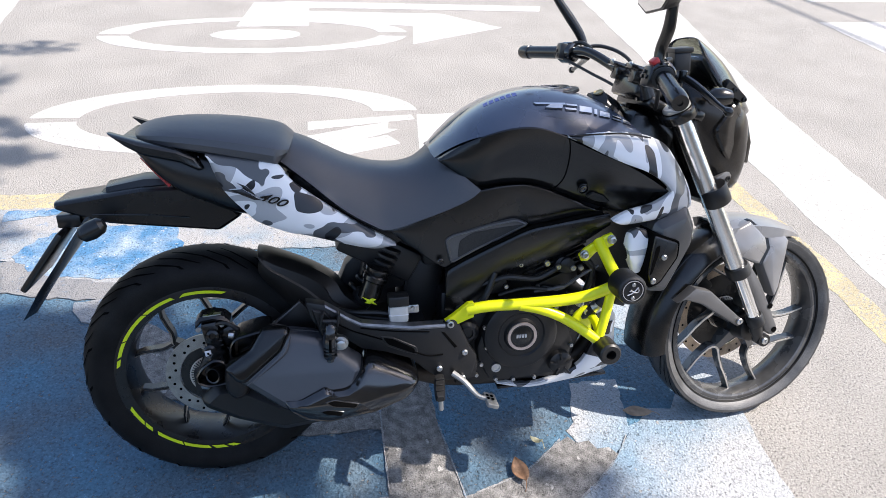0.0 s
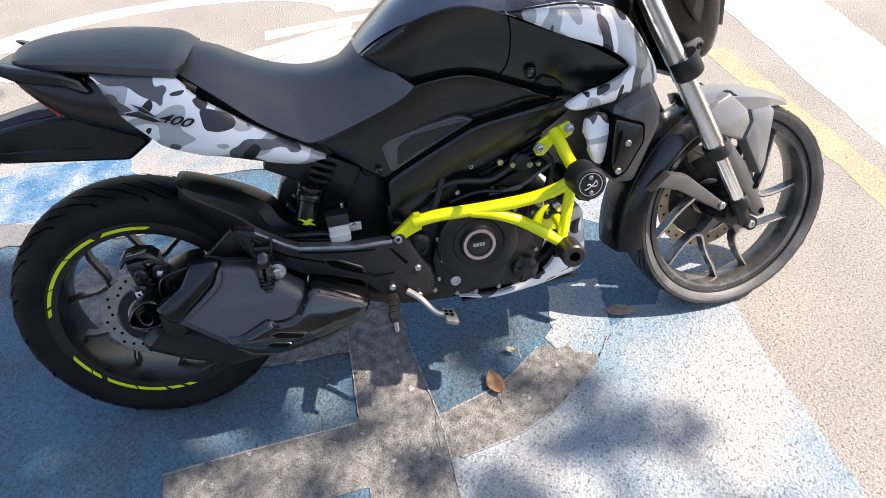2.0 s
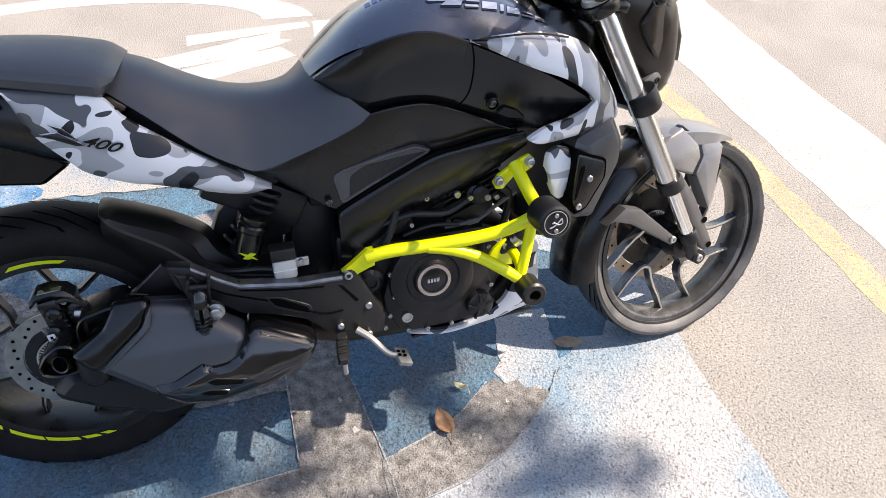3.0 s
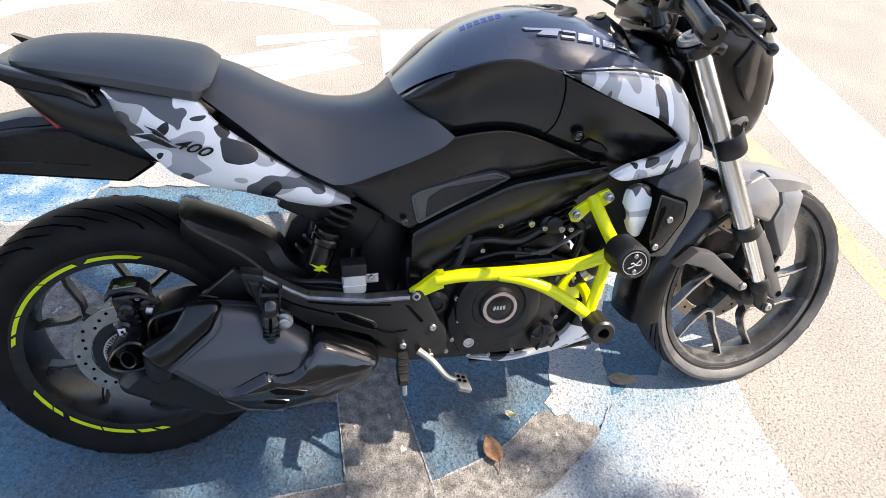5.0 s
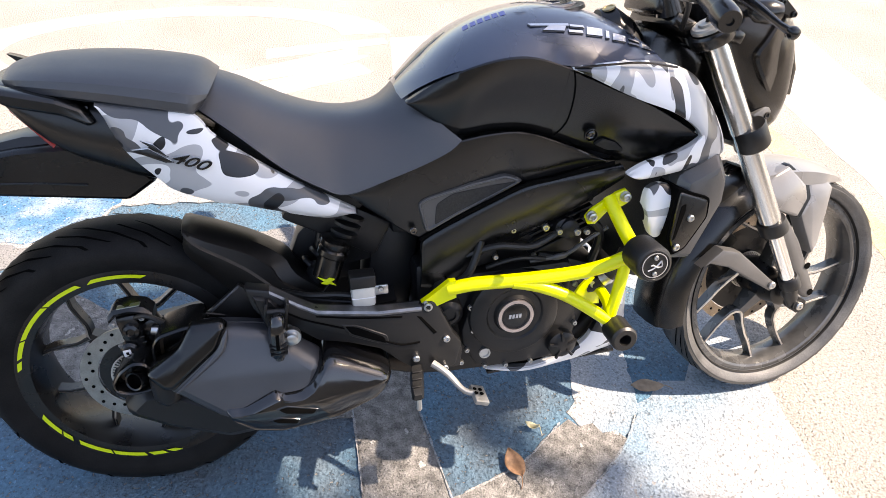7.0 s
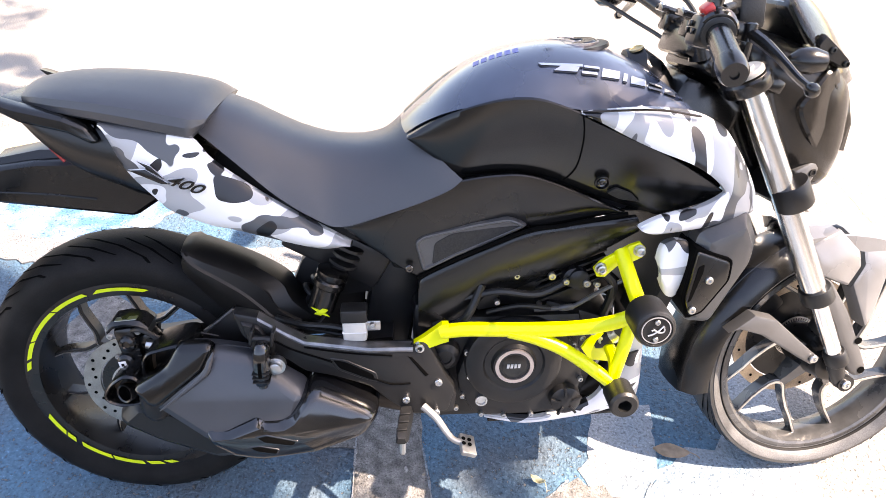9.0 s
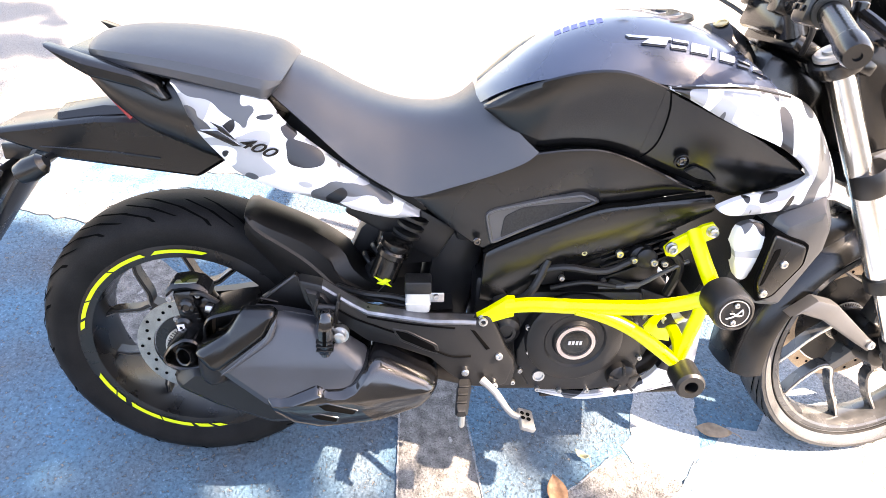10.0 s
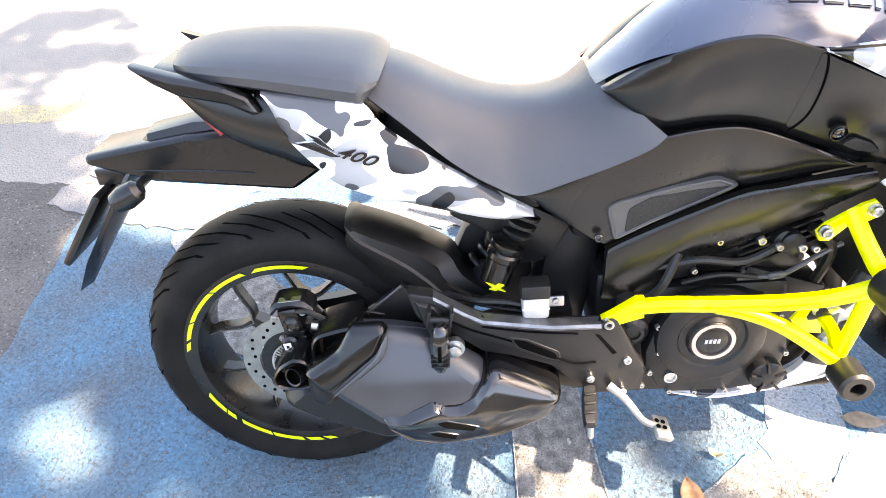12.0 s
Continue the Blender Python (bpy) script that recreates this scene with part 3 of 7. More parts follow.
ground_thing("pale_strip", flat(ragged([(1.2, -0.775), (1.34, -0.765), (1.5, -0.775), (1.66, -0.765), (2.1, -0.775), (2.1, -1.1), (1.2, -1.1)], 0.03, 0.01, seed=48), 0.0088), WHITE_PAINT, "worn pale strip along the end of the bay", "road paint")
ground_thing("road_joint", flat(ragged([(1.3, -0.757), (1.44, -0.752), (1.56, -0.757), (1.7, -0.75), (2.05, -0.757), (2.05, -0.762), (1.7, -0.757), (1.56, -0.765), (1.44, -0.759), (1.3, -0.762)], 0.015, 0.003, seed=49), 0.0085), GREY_STRIP, "narrow cracked joint in the road surface", "road joint")


def edge_line(points, width, seed):
    """A thin ragged line of pale old paint along the border of a patch."""
    rnd = random.Random(seed)
    pts = along([(x, y, 0) for x, y in points], 46)
    left, right = [], []
    for i, p in enumerate(pts):
        way = (pts[min(i + 1, 45)] - pts[max(i - 1, 0)]).normalized()
        side = Vector((-way.y, way.x, 0)) * width * rnd.uniform(0.15, 0.7)
        left.append((p.x + side.x, p.y + side.y))
        right.append((p.x - side.x, p.y - side.y))
    return flat(left + right[::-1], 0.0083)


for k, pts in enumerate(([(-0.05, -0.319), (0.112, -0.303), (0.26, -0.292), (0.413, -0.281)], [(0.414, 0.1), (0.415, -0.1), (0.416, -0.26)], [(0.575, -0.065), (0.594, -0.2), (0.612, -0.335), (0.618, -0.5)],
                         [(1.1, -0.165), (1.037, -0.244), (0.906, -0.346), (0.785, -0.398), (0.64, -0.428)], [(0.64, -0.296), (0.784, -0.247), (0.907, -0.156)])):
    ground_thing("pale_edge", edge_line(pts, 0.0045, 60 + k), SCUFFED, "thin pale line of old paint along the grey patch", "road paint")


# ---- motorcycle ----
bike = new("motorcycle")
bike.matrix_world = pose(0, -0.113, 0.003, 0, 0, 1.4) @ pose(0, 0, 0, -16, 0, 0)
tagged(bike, "matte black motorcycle with grey camouflage panels, leaning on its stand", "motorcycle")
REAR, FRONT = Vector((0.004, 0, 0.3035)), Vector((1.453, 0, 0.273))


def tyre_profile(half, rim, top, bead=0.78):
    if bead < 0.7:
        side = [(half * bead, rim - 0.006), (half * (bead + 0.08), rim + 0.006), (half * 0.95, rim + 0.024), (half, rim + 0.034), (half * 0.98, rim + 0.04), (half * 0.86, top - 0.0075), (half * 0.62, top - 0.004), (half * 0.33, top - 0.001), (0, top)]
    else:
        side = [(half * bead, rim - 0.006), (half * (bead + 0.08), rim + 0.006), (half * 0.97, rim + 0.024), (half, rim + 0.04), (half * 0.96, rim + 0.05), (half * 0.84, top - 0.022), (half * 0.62, top - 0.01), (half * 0.33, top - 0.002), (0, top)]
    loop = [(-y, r) for y, r in side] + [(y, r) for y, r in reversed(side[:-1])]
    return loop + [(half * 0.5, rim - 0.006), (-half * 0.5, rim - 0.006)]


def tread(half, top, centre, count, side, lean, shoulder=False):
    """Slanting black strips laid over the tread for the shade in its grooves, all the way round."""
    bm = bmesh.new()
    prof = [(0.2, top - 0.001), (0.36, top - 0.0024), (0.62, top - 0.01), (0.84, top - 0.022), (0.93, top - 0.038)]
    if top < 0.29:
        prof = [(0.2, top), (0.36, top - 0.001), (0.62, top - 0.0035), (0.86, top - 0.007), (0.97, top - 0.0065)]
    for k in range(count):
        a0 = 2 * math.pi * k / count + (0.06 if side > 0 else 0)
        long_one = k % 2 == 0
        pts = [(0.7, top - 0.0135), (0.8, top - 0.0195), (0.9, top - 0.031)] if shoulder else prof if long_one else prof[1:4]
        wide = 0.0055 / top
        rows = []
        for j, (y, r) in enumerate(pts):
            a = a0 + lean * (y ** 1.4)
            w = wide * (0.25 + 0.75 * math.sin(math.pi * (j + 0.6) / (len(pts) + 0.2)))
            rows.append([Vector((centre[0] + (r + 0.002) * math.cos(a + s), side * y * half * 1.012, centre[2] + (r + 0.002) * math.sin(a + s))) for s in (-w, w)])
        vs = [[bm.verts.new(p) for p in row] for row in rows]
        for u, v in zip(vs, vs[1:]):
            bm.faces.new((u[0], u[1], v[1], v[0]))
    return bm


def wheel(name, c, half, rim, top, angle, label, disc_r, disc_y, stickers, lip=0.02, paint=WHEEL_BLACK, rubber=RUBBER, twist=0):
    bead = 0.62 if twist else 0.78
    w = half * (bead + 0.08)
    prof = [(-w, rim + 0.008), (-w - 0.002, rim - 0.004), (-w + 0.001, rim - lip), (-w + 0.008, rim - lip - 0.002), (-w * 0.45, rim - lip - 0.008), (w * 0.45, rim - lip - 0.008),
            (w - 0.008, rim - lip - 0.002), (w - 0.001, rim - lip), (w + 0.002, rim - 0.004), (w, rim + 0.008), (w - 0.006, rim - lip * 0.5), (-w + 0.006, rim - lip * 0.5)]
    ob = part(name, hoop(prof + prof[:1], c), paint, bike, label)
    tp = tyre_profile(half, rim, top, bead)
    tyre = part("tyre", hoop(tp + tp[:1], c, 96), rubber, ob, "worn black rubber tyre")
    for s in (1, -1):
        part("tread_groove", tread(half, top, c, 34, s, -0.62), GROOVE, tyre)
    if lip < 0.015:
        blocks = []
        for k in range(84):
            a = 2 * math.pi * k / 84
            r = top - 0.0125
            blocks.append(box(c + Vector((r * math.cos(a), -half * 0.93, r * math.sin(a))), (0.008 if k % 2 else 0.011, 0.006, 0.010), (0, -math.degrees(a) + 12, 0), 0))
        part("shoulder_tread", joined(*blocks), rubber, tyre, "row of tread blocks along the shoulder", weld=False)
        inner = half * (bead + 0.1)
        wall = [(-inner - 0.0012, rim + 0.0095), (-half * 0.95 - 0.0014, rim + 0.0235), (-half - 0.001, rim + 0.032), (-half + 0.001, rim + 0.033), (-half * 0.95 + 0.002, rim + 0.024), (-inner + 0.002, rim + 0.0095)]
        part("sidewall", hoop(wall + wall[:1], c, 96), SIDEWALL, tyre, "dusty grey tyre sidewall, painted paler for the grazing sun")
        part("bead_line", hoop([(-w - 0.004, rim + 0.0075), (-w - 0.0068, rim + 0.0105), (-w - 0.003, rim + 0.0115), (-w + 0.001, rim + 0.0075), (-w - 0.004, rim + 0.0075)], c, 96), RUBBER, tyre)
    part("hub", turned([(-0.07, 0.03), (-0.065, 0.038), (-0.03, 0.045), (0.03, 0.05), (0.065, 0.04), (0.07, 0.03)], c, (0, 1, 0)), WHEEL_BLACK, ob)
    for k in range(5):
        base = radians(angle + 72 * k)
        stem = [[c + Vector((r * math.cos(base) - w2 * d * math.sin(base), y, r * math.sin(base) + w2 * d * math.cos(base))) for d, y in ((1, -h), (-1, -h), (-1, h), (1, h))] for r, w2, h in ((0.035, 0.014, 0.024), (0.08, 0.010, 0.017), (0.112 if not twist else 0.104, 0.010, 0.012))]
        part("spoke_stem", loft(stem), paint, ob)
        for s in (-1, 1):
            path = [(r, base + s * radians(d)) for r, d in ((0.106, 0.0), (0.112, 4.0), (0.118, 8.0), (0.127, 11.5), (0.145, 14.5), (0.17, 18.0), (rim - lip, 23.0))] if not twist else [(r, base + radians(d)) for r, d in (((0.098, 2), (0.1, -4), (0.107, -8.5), (0.12, -11), (0.145, -11), (0.17, -10), (rim - lip, -7)), ((0.098, -2), (0.1, 4), (0.107, 9), (0.12, 15), (0.145, 25), (0.17, 33), (rim - lip, 41)))[s > 0]]
            pts = [c + Vector((r * math.cos(a), 0, r * math.sin(a))) for r, a in path]
            rings, edge = [], []
            for i, p in enumerate(pts):
                way = (pts[min(i + 1, 6)] - pts[max(i - 1, 0)]).normalized()
                t = Vector((-way.z, 0, way.x))
                hw, hd = 0.0058 - 0.0003 * i, 0.013
                rings.append([p + t * hw + Vector((0, -hd * 0.9, 0)), p + t * hw * 0.5 + Vector((0, -hd, 0)), p - t * hw * 0.5 + Vector((0, -hd, 0)), p - t * hw + Vector((0, -hd * 0.9, 0)), p - t * hw + Vector((0, hd, 0)), p + t * hw + Vector((0, hd, 0))])
                e = t * hw * (1 if t.z > 0 else -1)
                if twist:
                    edge.append([p + t * hw * (0.9 if s < 0 else 0.1) + Vector((0, -hd - 0.0012, 0)), p - t * hw * (0.9 if s > 0 else 0.1) + Vector((0, -hd - 0.0012, 0)), p - t * hw * (0.96 if s > 0 else 0.1) + Vector((0, -hd * 0.75, 0)), p + t * hw * (0.96 if s < 0 else 0.1) + Vector((0, -hd * 0.75, 0))])
                    continue
                edge.append([p - e * 0.2 + Vector((0, -hd - 0.001, 0)), p - e * 0.95 + Vector((0, -hd * 0.92, 0)), p - e * 0.8 + Vector((0, -hd * 0.7, 0)), p - e * 0.2 + Vector((0, -hd * 0.8, 0))])
            spoke = part("spoke", loft(rings), paint, ob)
            part("machined_edge", loft(edge), MACHINED, spoke, "bare machined spoke edge")
    if disc_r:
        d = part("brake_disc", hoop([(disc_y - 0.002, disc_r), (disc_y + 0.002, disc_r), (disc_y + 0.002, disc_r - 0.032), (disc_y - 0.002, disc_r - 0.032), (disc_y - 0.002, disc_r)], c), DISC_STEEL if lip > 0.015 else SUNLIT_STEEL, ob, "drilled steel brake disc")
        for k in range(30):
            a = 2 * math.pi * k / 30
            r = disc_r - (0.009, 0.016, 0.023)[k % 3]
            p = c + Vector((r * math.cos(a), disc_y - 0.0028, r * math.sin(a)))
            part("drilled_hole", turned([(0, 0.0035), (0.001, 0.0035)], p, (0, 1, 0), 8), GROOVE, d)
        part("disc_carrier", turned([(-0.003, disc_r - 0.034), (0.003, disc_r - 0.034)], c + Vector((0, disc_y + 0.004, 0)), (0, 1, 0)), WHEEL_BLACK, ob)
        ring = []
        for k in range(44):
            a = 2 * math.pi * k / 44
            ring.append(box(c + Vector((0.042 * math.cos(a), disc_y - 0.006, 0.042 * math.sin(a))), (0.012, 0.002, 0.0028), (0, -math.degrees(a), 0), 0))
        ring.append(hoop([(disc_y - 0.007, 0.05), (disc_y - 0.005, 0.05), (disc_y - 0.005, 0.047), (disc_y - 0.007, 0.047), (disc_y - 0.007, 0.05)], c))
        part("speed_sensor_ring", joined(*ring), MACHINED, ob, "slotted silver speed sensor ring", weld=False)
    for a0, a1, cut in stickers:
        bm = bmesh.new()
        n, r0, r1 = 10, rim - 0.008, rim - 0.0005
        va, vb = [], []
        for k in range(n + 1):
            a = radians(a0 + (a1 - a0) * k / n)
            shift = radians(cut)
            va.append(bm.verts.new(c + Vector((r0 * math.cos(a), -w - 0.0032, r0 * math.sin(a)))))
            vb.append(bm.verts.new(c + Vector((r1 * math.cos(a + shift), -w - 0.0042, r1 * math.sin(a + shift)))))
        for k in range(n):
            bm.faces.new((va[k], va[k + 1], vb[k + 1], vb[k]))
        part("rim_sticker", bm, LIME_FILM, ob, "lime yellow rim sticker")
    return ob


STICKERS = [(164, 169, 2), (151, 162, 2), (128, 150, 2), (107, 127, 2), (78, 104, -3), (200, 214, 2), (215, 221, 2), (225, 243, 2), (244, 261, 2), (263, 271, 3), (273, 278, 4)]
wheel("rear_wheel", REAR, 0.074, 0.215, 0.3005, 148, "black cast rear wheel with lime rim stickers", 0.106, -0.07, STICKERS)


# bodywork
def both(name, make, material, parent, label=""):
    return part(name, make(), material, parent, label), part(name, flip(make()), material, parent, label)


tank_rows = spline_rows([(0.548, 0.822, 0.552, 0.80, 0.062), (0.574, 0.846, 0.58, 0.825, 0.088), (0.625, 0.889, 0.622, 0.85, 0.118), (0.675, 0.919, 0.67, 0.865, 0.138), (0.725, 0.938, 0.722, 0.872, 0.15),
                         (0.776, 0.949, 0.775, 0.872, 0.158), (0.827, 0.952, 0.83, 0.864, 0.165), (0.90, 0.942, 0.905, 0.857, 0.168), (0.97, 0.915, 0.975, 0.854, 0.16), (1.03, 0.872, 1.035, 0.85, 0.14), (1.07, 0.83, 1.07, 0.822, 0.1)], 41)
tank = part("fuel_tank", arch(tank_rows, 33, 2.5), TANK_PAINT, bike, "matte dark blue-black fuel tank with raised letters")
part("tank_pad", arch([(x + 0.002, z + 0.0025, x + 0.0, z - 0.022, w) for x, z, w in ((0.552, 0.828, 0.03), (0.575, 0.848, 0.036), (0.60, 0.871, 0.04), (0.63, 0.893, 0.036), (0.65, 0.905, 0.02))], 11, 2.2), SATIN_BLACK, tank, "glossy black tank pad")
part("filler_surround", turned([(0, 0.064), (0.006, 0.062), (0.007, 0.05)], (0.86, 0, 0.9365), (-0.1, 0, 1)), BLACK_PLASTIC, tank)
cap = part("filler_cap", turned([(0, 0.042), (0.012, 0.042), (0.015, 0.038), (0.015, 0.02), (0.012, 0.018)], (0.86, 0, 0.9345), (-0.1, 0, 1)), SATIN_BLACK, tank, "round black fuel filler cap")
for k in range(6):
    a = radians(60 * k + 30)
    part("cap_facet", moved(box((0, 0, 0), (0.016, 0.0022, 0.0015), bevel=0.0004), pose(0.8585 + 0.026 * math.cos(a), 0.026 * math.sin(a), 0.951 - 0.0026 * math.cos(a), 0, -6, 60 * k + 120)), BRONZE, cap)
part("cap_ring", hoop([(-0.002, 0.046), (0.002, 0.046), (0.002, 0.042), (-0.002, 0.042), (-0.002, 0.046)], (0, 0, 0), 40), BRONZE, cap).matrix_local = pose(0.8585, 0, 0.9475, 90, 0, -6)


def on_tank(x, a, lift=0.0):
    """A point on the tank's skin: x along it, a from -1 (foot) to 0 (crown), lifted off the surface."""
    rows = np.array(tank_rows)
    xt, zt, xb, zb, w = [np.interp(x, rows[:, 2], rows[:, i]) for i in range(5)]
    h = 1 - abs(a) ** 2.5
    return Vector((xb + (xt - xb) * h, (w + lift) * a * (1 + 0.06 * h), zb + (zt - zb) * h + lift * (1 - abs(a))))


def tank_mark(outline, lift):
    """A raised flat mark that follows the tank, from (x, a) corners."""
    rings = [[on_tank(x, a, d) for x, a in outline] for d in (-0.002, lift)]
    return loft(rings)


marks = []
for k, (u0, u1) in enumerate(((0.782, 0.842), (0.850, 0.876), (0.882, 0.912), (0.918, 0.925), (0.931, 0.957), (0.963, 0.985), (0.991, 1.012))):
    d = 0.0009 * k
    lo, hi = -0.70 - 0.012 * k, -0.61 - 0.012 * k
    if k == 0:
        marks += [[(u0, hi - 0.03), (u1 + 0.012, hi - 0.03), (u1 + 0.012, hi), (u0 - 0.004, hi)], [(u0 + 0.02, lo), (u1, lo), (u1 + 0.006, hi - 0.035), (u0 + 0.035, hi - 0.035)]]
    elif k in (1, 5):
        marks += [[(u0, lo), (u1, lo), (u1, lo + 0.025), (u0, lo + 0.025)], [(u0 + 0.006, hi - 0.025), (u1 + 0.006, hi - 0.025), (u1 + 0.006, hi), (u0 + 0.006, hi)]]
    else:
        marks.append([(u0, lo), (u1, lo), (u1 + 0.006, hi), (u0 + 0.006, hi)])
for m in marks:
    mark = part("raised_mark", tank_mark([(x - 0.001, a - 0.018) for x, a in m], 0.0028), SATIN_BLACK, tank, "black-edged raised silver mark")
    part("mark_face", tank_mark(m, 0.0038), SILVER_MARK, tank)
part("decal", joined(*[tank_mark([(0.67 + 0.014 * k, -0.36), (0.68 + 0.014 * k, -0.36), (0.682 + 0.014 * k, -0.24), (0.672 + 0.014 * k, -0.24)], 0.0008) for k in range(6)]), BLUE_MARK, tank, "small blue lettered decal")
lock = part("ignition_cover", arch([(0.955, 0.932, 0.955, 0.90, 0.03), (0.985, 0.938, 0.985, 0.89, 0.05), (1.02, 0.915, 1.02, 0.87, 0.055), (1.05, 0.875, 1.05, 0.85, 0.05)], 13), BLACK_PLASTIC, bike, "black ignition switch cover")

part("key_slot", turned([(0, 0.013), (0.003, 0.013), (0.004, 0.010), (0.002, 0.009)], (0.972, -0.012, 0.934), (-0.35, -0.1, 0.93), 22), shader("worn_brass_lock", (0.5, 0.4, 0.22), 0.4, metal=0.8), lock, "worn brass ignition lock")
both("tank_side_panel", lambda: skin([(0.558, 0.807), (0.613, 0.842), (0.671, 0.867), (0.728, 0.88), (0.779, 0.879), (0.841, 0.859)], [(0.558, 0.804), (0.598, 0.776), (0.65, 0.742), (0.713, 0.746), (0.776, 0.742), (0.827, 0.729)],
                                     [-0.105, -0.122, -0.143, -0.155, -0.163, -0.17], [-0.105, -0.112, -0.114, -0.118, -0.122, -0.126], 0.004, rows=9), SATIN_BLACK, bike, "satin black tank side panel")
both("tank_recess_panel", lambda: skin([(0.849, 0.853), (0.909, 0.83), (0.976, 0.806), (1.04, 0.775), (1.09, 0.742)], [(0.862, 0.744), (0.908, 0.703), (0.948, 0.668), (1.02, 0.684), (1.088, 0.724)],
                                      [-0.158, -0.165, -0.17, -0.174, -0.178], [-0.112, -0.116, -0.12, -0.13, -0.17], 0.0), SATIN_BLACK, bike, "black recess below the tank shroud")
noses = both("tank_front_panel", lambda: skin([(0.836, 0.8575), (0.906, 0.825), (0.973, 0.795), (1.033, 0.762), (1.094, 0.722)], [(0.821, 0.729), (0.909, 0.694), (0.975, 0.673), (1.012, 0.668), (1.093, 0.714)],
                                      [-0.17, -0.178, -0.184, -0.186, -0.186], [-0.126, -0.13, -0.134, -0.14, -0.18], 0.003, edge=0.004, rows=9), SATIN_BLACK, bike, "satin black wedge panel below the tank")
cup = (0.889, -0.1555, 0.734)
part("screw_cup", turned([(-0.004, 0.013), (0.0015, 0.013), (0.002, 0.0115), (-0.003, 0.0095)], cup, (0, -0.97, -0.2), 22), BLACK_PLASTIC, noses[0])
part("screw", turned([(-0.003, 0.008), (0.001, 0.008), (0.002, 0.006), (0.001, 0.004), (-0.001, 0.0035)], cup, (0, -0.97, -0.2), 18), GLOSS_BLACK, noses[0], "black panel screw in its cup")
both("camo_shroud", lambda: skin([(0.84, 0.861), (0.884, 0.864), (0.958, 0.864), (1.03, 0.853), (1.085, 0.83), (1.12, 0.792), (1.158, 0.732), (1.167, 0.694), (1.152, 0.676), (1.085, 0.661), (0.981, 0.653), (0.948, 0.665)],
                                 [(0.84, 0.858), (0.872, 0.844), (0.926, 0.817), (0.969, 0.798), (1.025, 0.776), (1.064, 0.752), (1.084, 0.731), (1.08, 0.721), (1.044, 0.702), (0.986, 0.687), (0.957, 0.673), (0.949, 0.666)],
                                 [-0.172, -0.17, -0.16, -0.152, -0.147, -0.143, -0.143, -0.155, -0.17, -0.185, -0.196, -0.197], [-0.175, -0.182, -0.19, -0.195, -0.2, -0.203, -0.204, -0.204, -0.204, -0.202, -0.2, -0.198], 0.012), STREAKED_CAMO, bike, "tank shroud in white, grey and black camouflage film")
part("shroud_edge", tube([(0.84, -0.178, 0.862), (0.90, -0.181, 0.864), (0.97, -0.176, 0.862), (1.04, -0.166, 0.848)], 0.0022, 6), SATIN_BLACK, bike, "dark lip along the tank's lower edge")
part("seam", tube([(0.842, -0.173, 0.857), (0.8475, -0.168, 0.83), (0.849, -0.159, 0.80), (0.846, -0.1465, 0.765), (0.838, -0.137, 0.745), (0.827, -0.1295, 0.732)], 0.0014, 6), GROOVE, noses[0], "narrow seam between the tank panels")
knees = both("knee_panel", lambda: skin([(0.442, 0.655), (0.514, 0.684), (0.583, 0.716), (0.646, 0.736), (0.718, 0.746), (0.776, 0.742), (0.857, 0.711), (0.932, 0.677)],
                                [(0.442, 0.649), (0.494, 0.605), (0.578, 0.547), (0.645, 0.582), (0.739, 0.65), (0.786, 0.638), (0.881, 0.658), (0.934, 0.675)],
                                [-0.122, -0.128, -0.132, -0.134, -0.137, -0.14, -0.142, -0.144], [-0.122, -0.122, -0.118, -0.118, -0.12, -0.122, -0.128, -0.143], 0.003, rows=9), BLACK_PLASTIC, bike, "textured black plastic knee panel")
KNEE = lambda x, z: -0.134 - 0.02 * (x - 0.66)
part("inset", slab([(0.566, 0.624), (0.583, 0.635), (0.674, 0.656), (0.735, 0.666), (0.772, 0.65), (0.707, 0.62), (0.643, 0.593), (0.58, 0.561)], KNEE, -0.11, ((0.0, 0.006), (0.002, 0.0005), (0.005, 0.0), (0.0075, 0.004)), 0.01), GREY_PLASTIC, knees[0], "dull grey moulded inset with a raised rim")
part("grille", slab([(0.602, 0.619), (0.634, 0.637), (0.704, 0.646), (0.762, 0.65), (0.706, 0.626), (0.643, 0.597), (0.597, 0.574)], lambda x, z: KNEE(x, z) + 0.0025, -0.12, ((0.0, 0.001), (0.001, 0.0)), 0.008), GRILLE, knees[0], "black mesh grille")
part("screw", bolt((0.556, -0.1305, 0.571), (0, -1, 0), 0.0075, 0.005), GLOSS_BLACK, knees[0])
part("seam", tube([(0.57, -0.12, 0.545), (0.605, -0.124, 0.566), (0.644, -0.131, 0.588), (0.707, -0.14, 0.619), (0.775, -0.146, 0.647), (0.82, -0.147, 0.652), (0.875, -0.151, 0.664), (0.94, -0.157, 0.677)], 0.004, 8), GROOVE, knees[0], "dark gap under the knee panel")
both("frame_cover", lambda: skin([(0.572, 0.53), (0.583, 0.547), (0.646, 0.581), (0.709, 0.612), (0.777, 0.64), (0.877, 0.656), (0.959, 0.669)], [(0.57, 0.43), (0.61, 0.426), (0.668, 0.43), (0.694, 0.478), (0.751, 0.507), (0.901, 0.583), (0.968, 0.634)],
                                 [-0.122, -0.125, -0.131, -0.138, -0.142, -0.148, -0.156], [-0.105, -0.106, -0.106, -0.106, -0.11, -0.12, -0.14], 0.009, rows=15), BLACK_PLASTIC, bike, "rounded black frame cover")
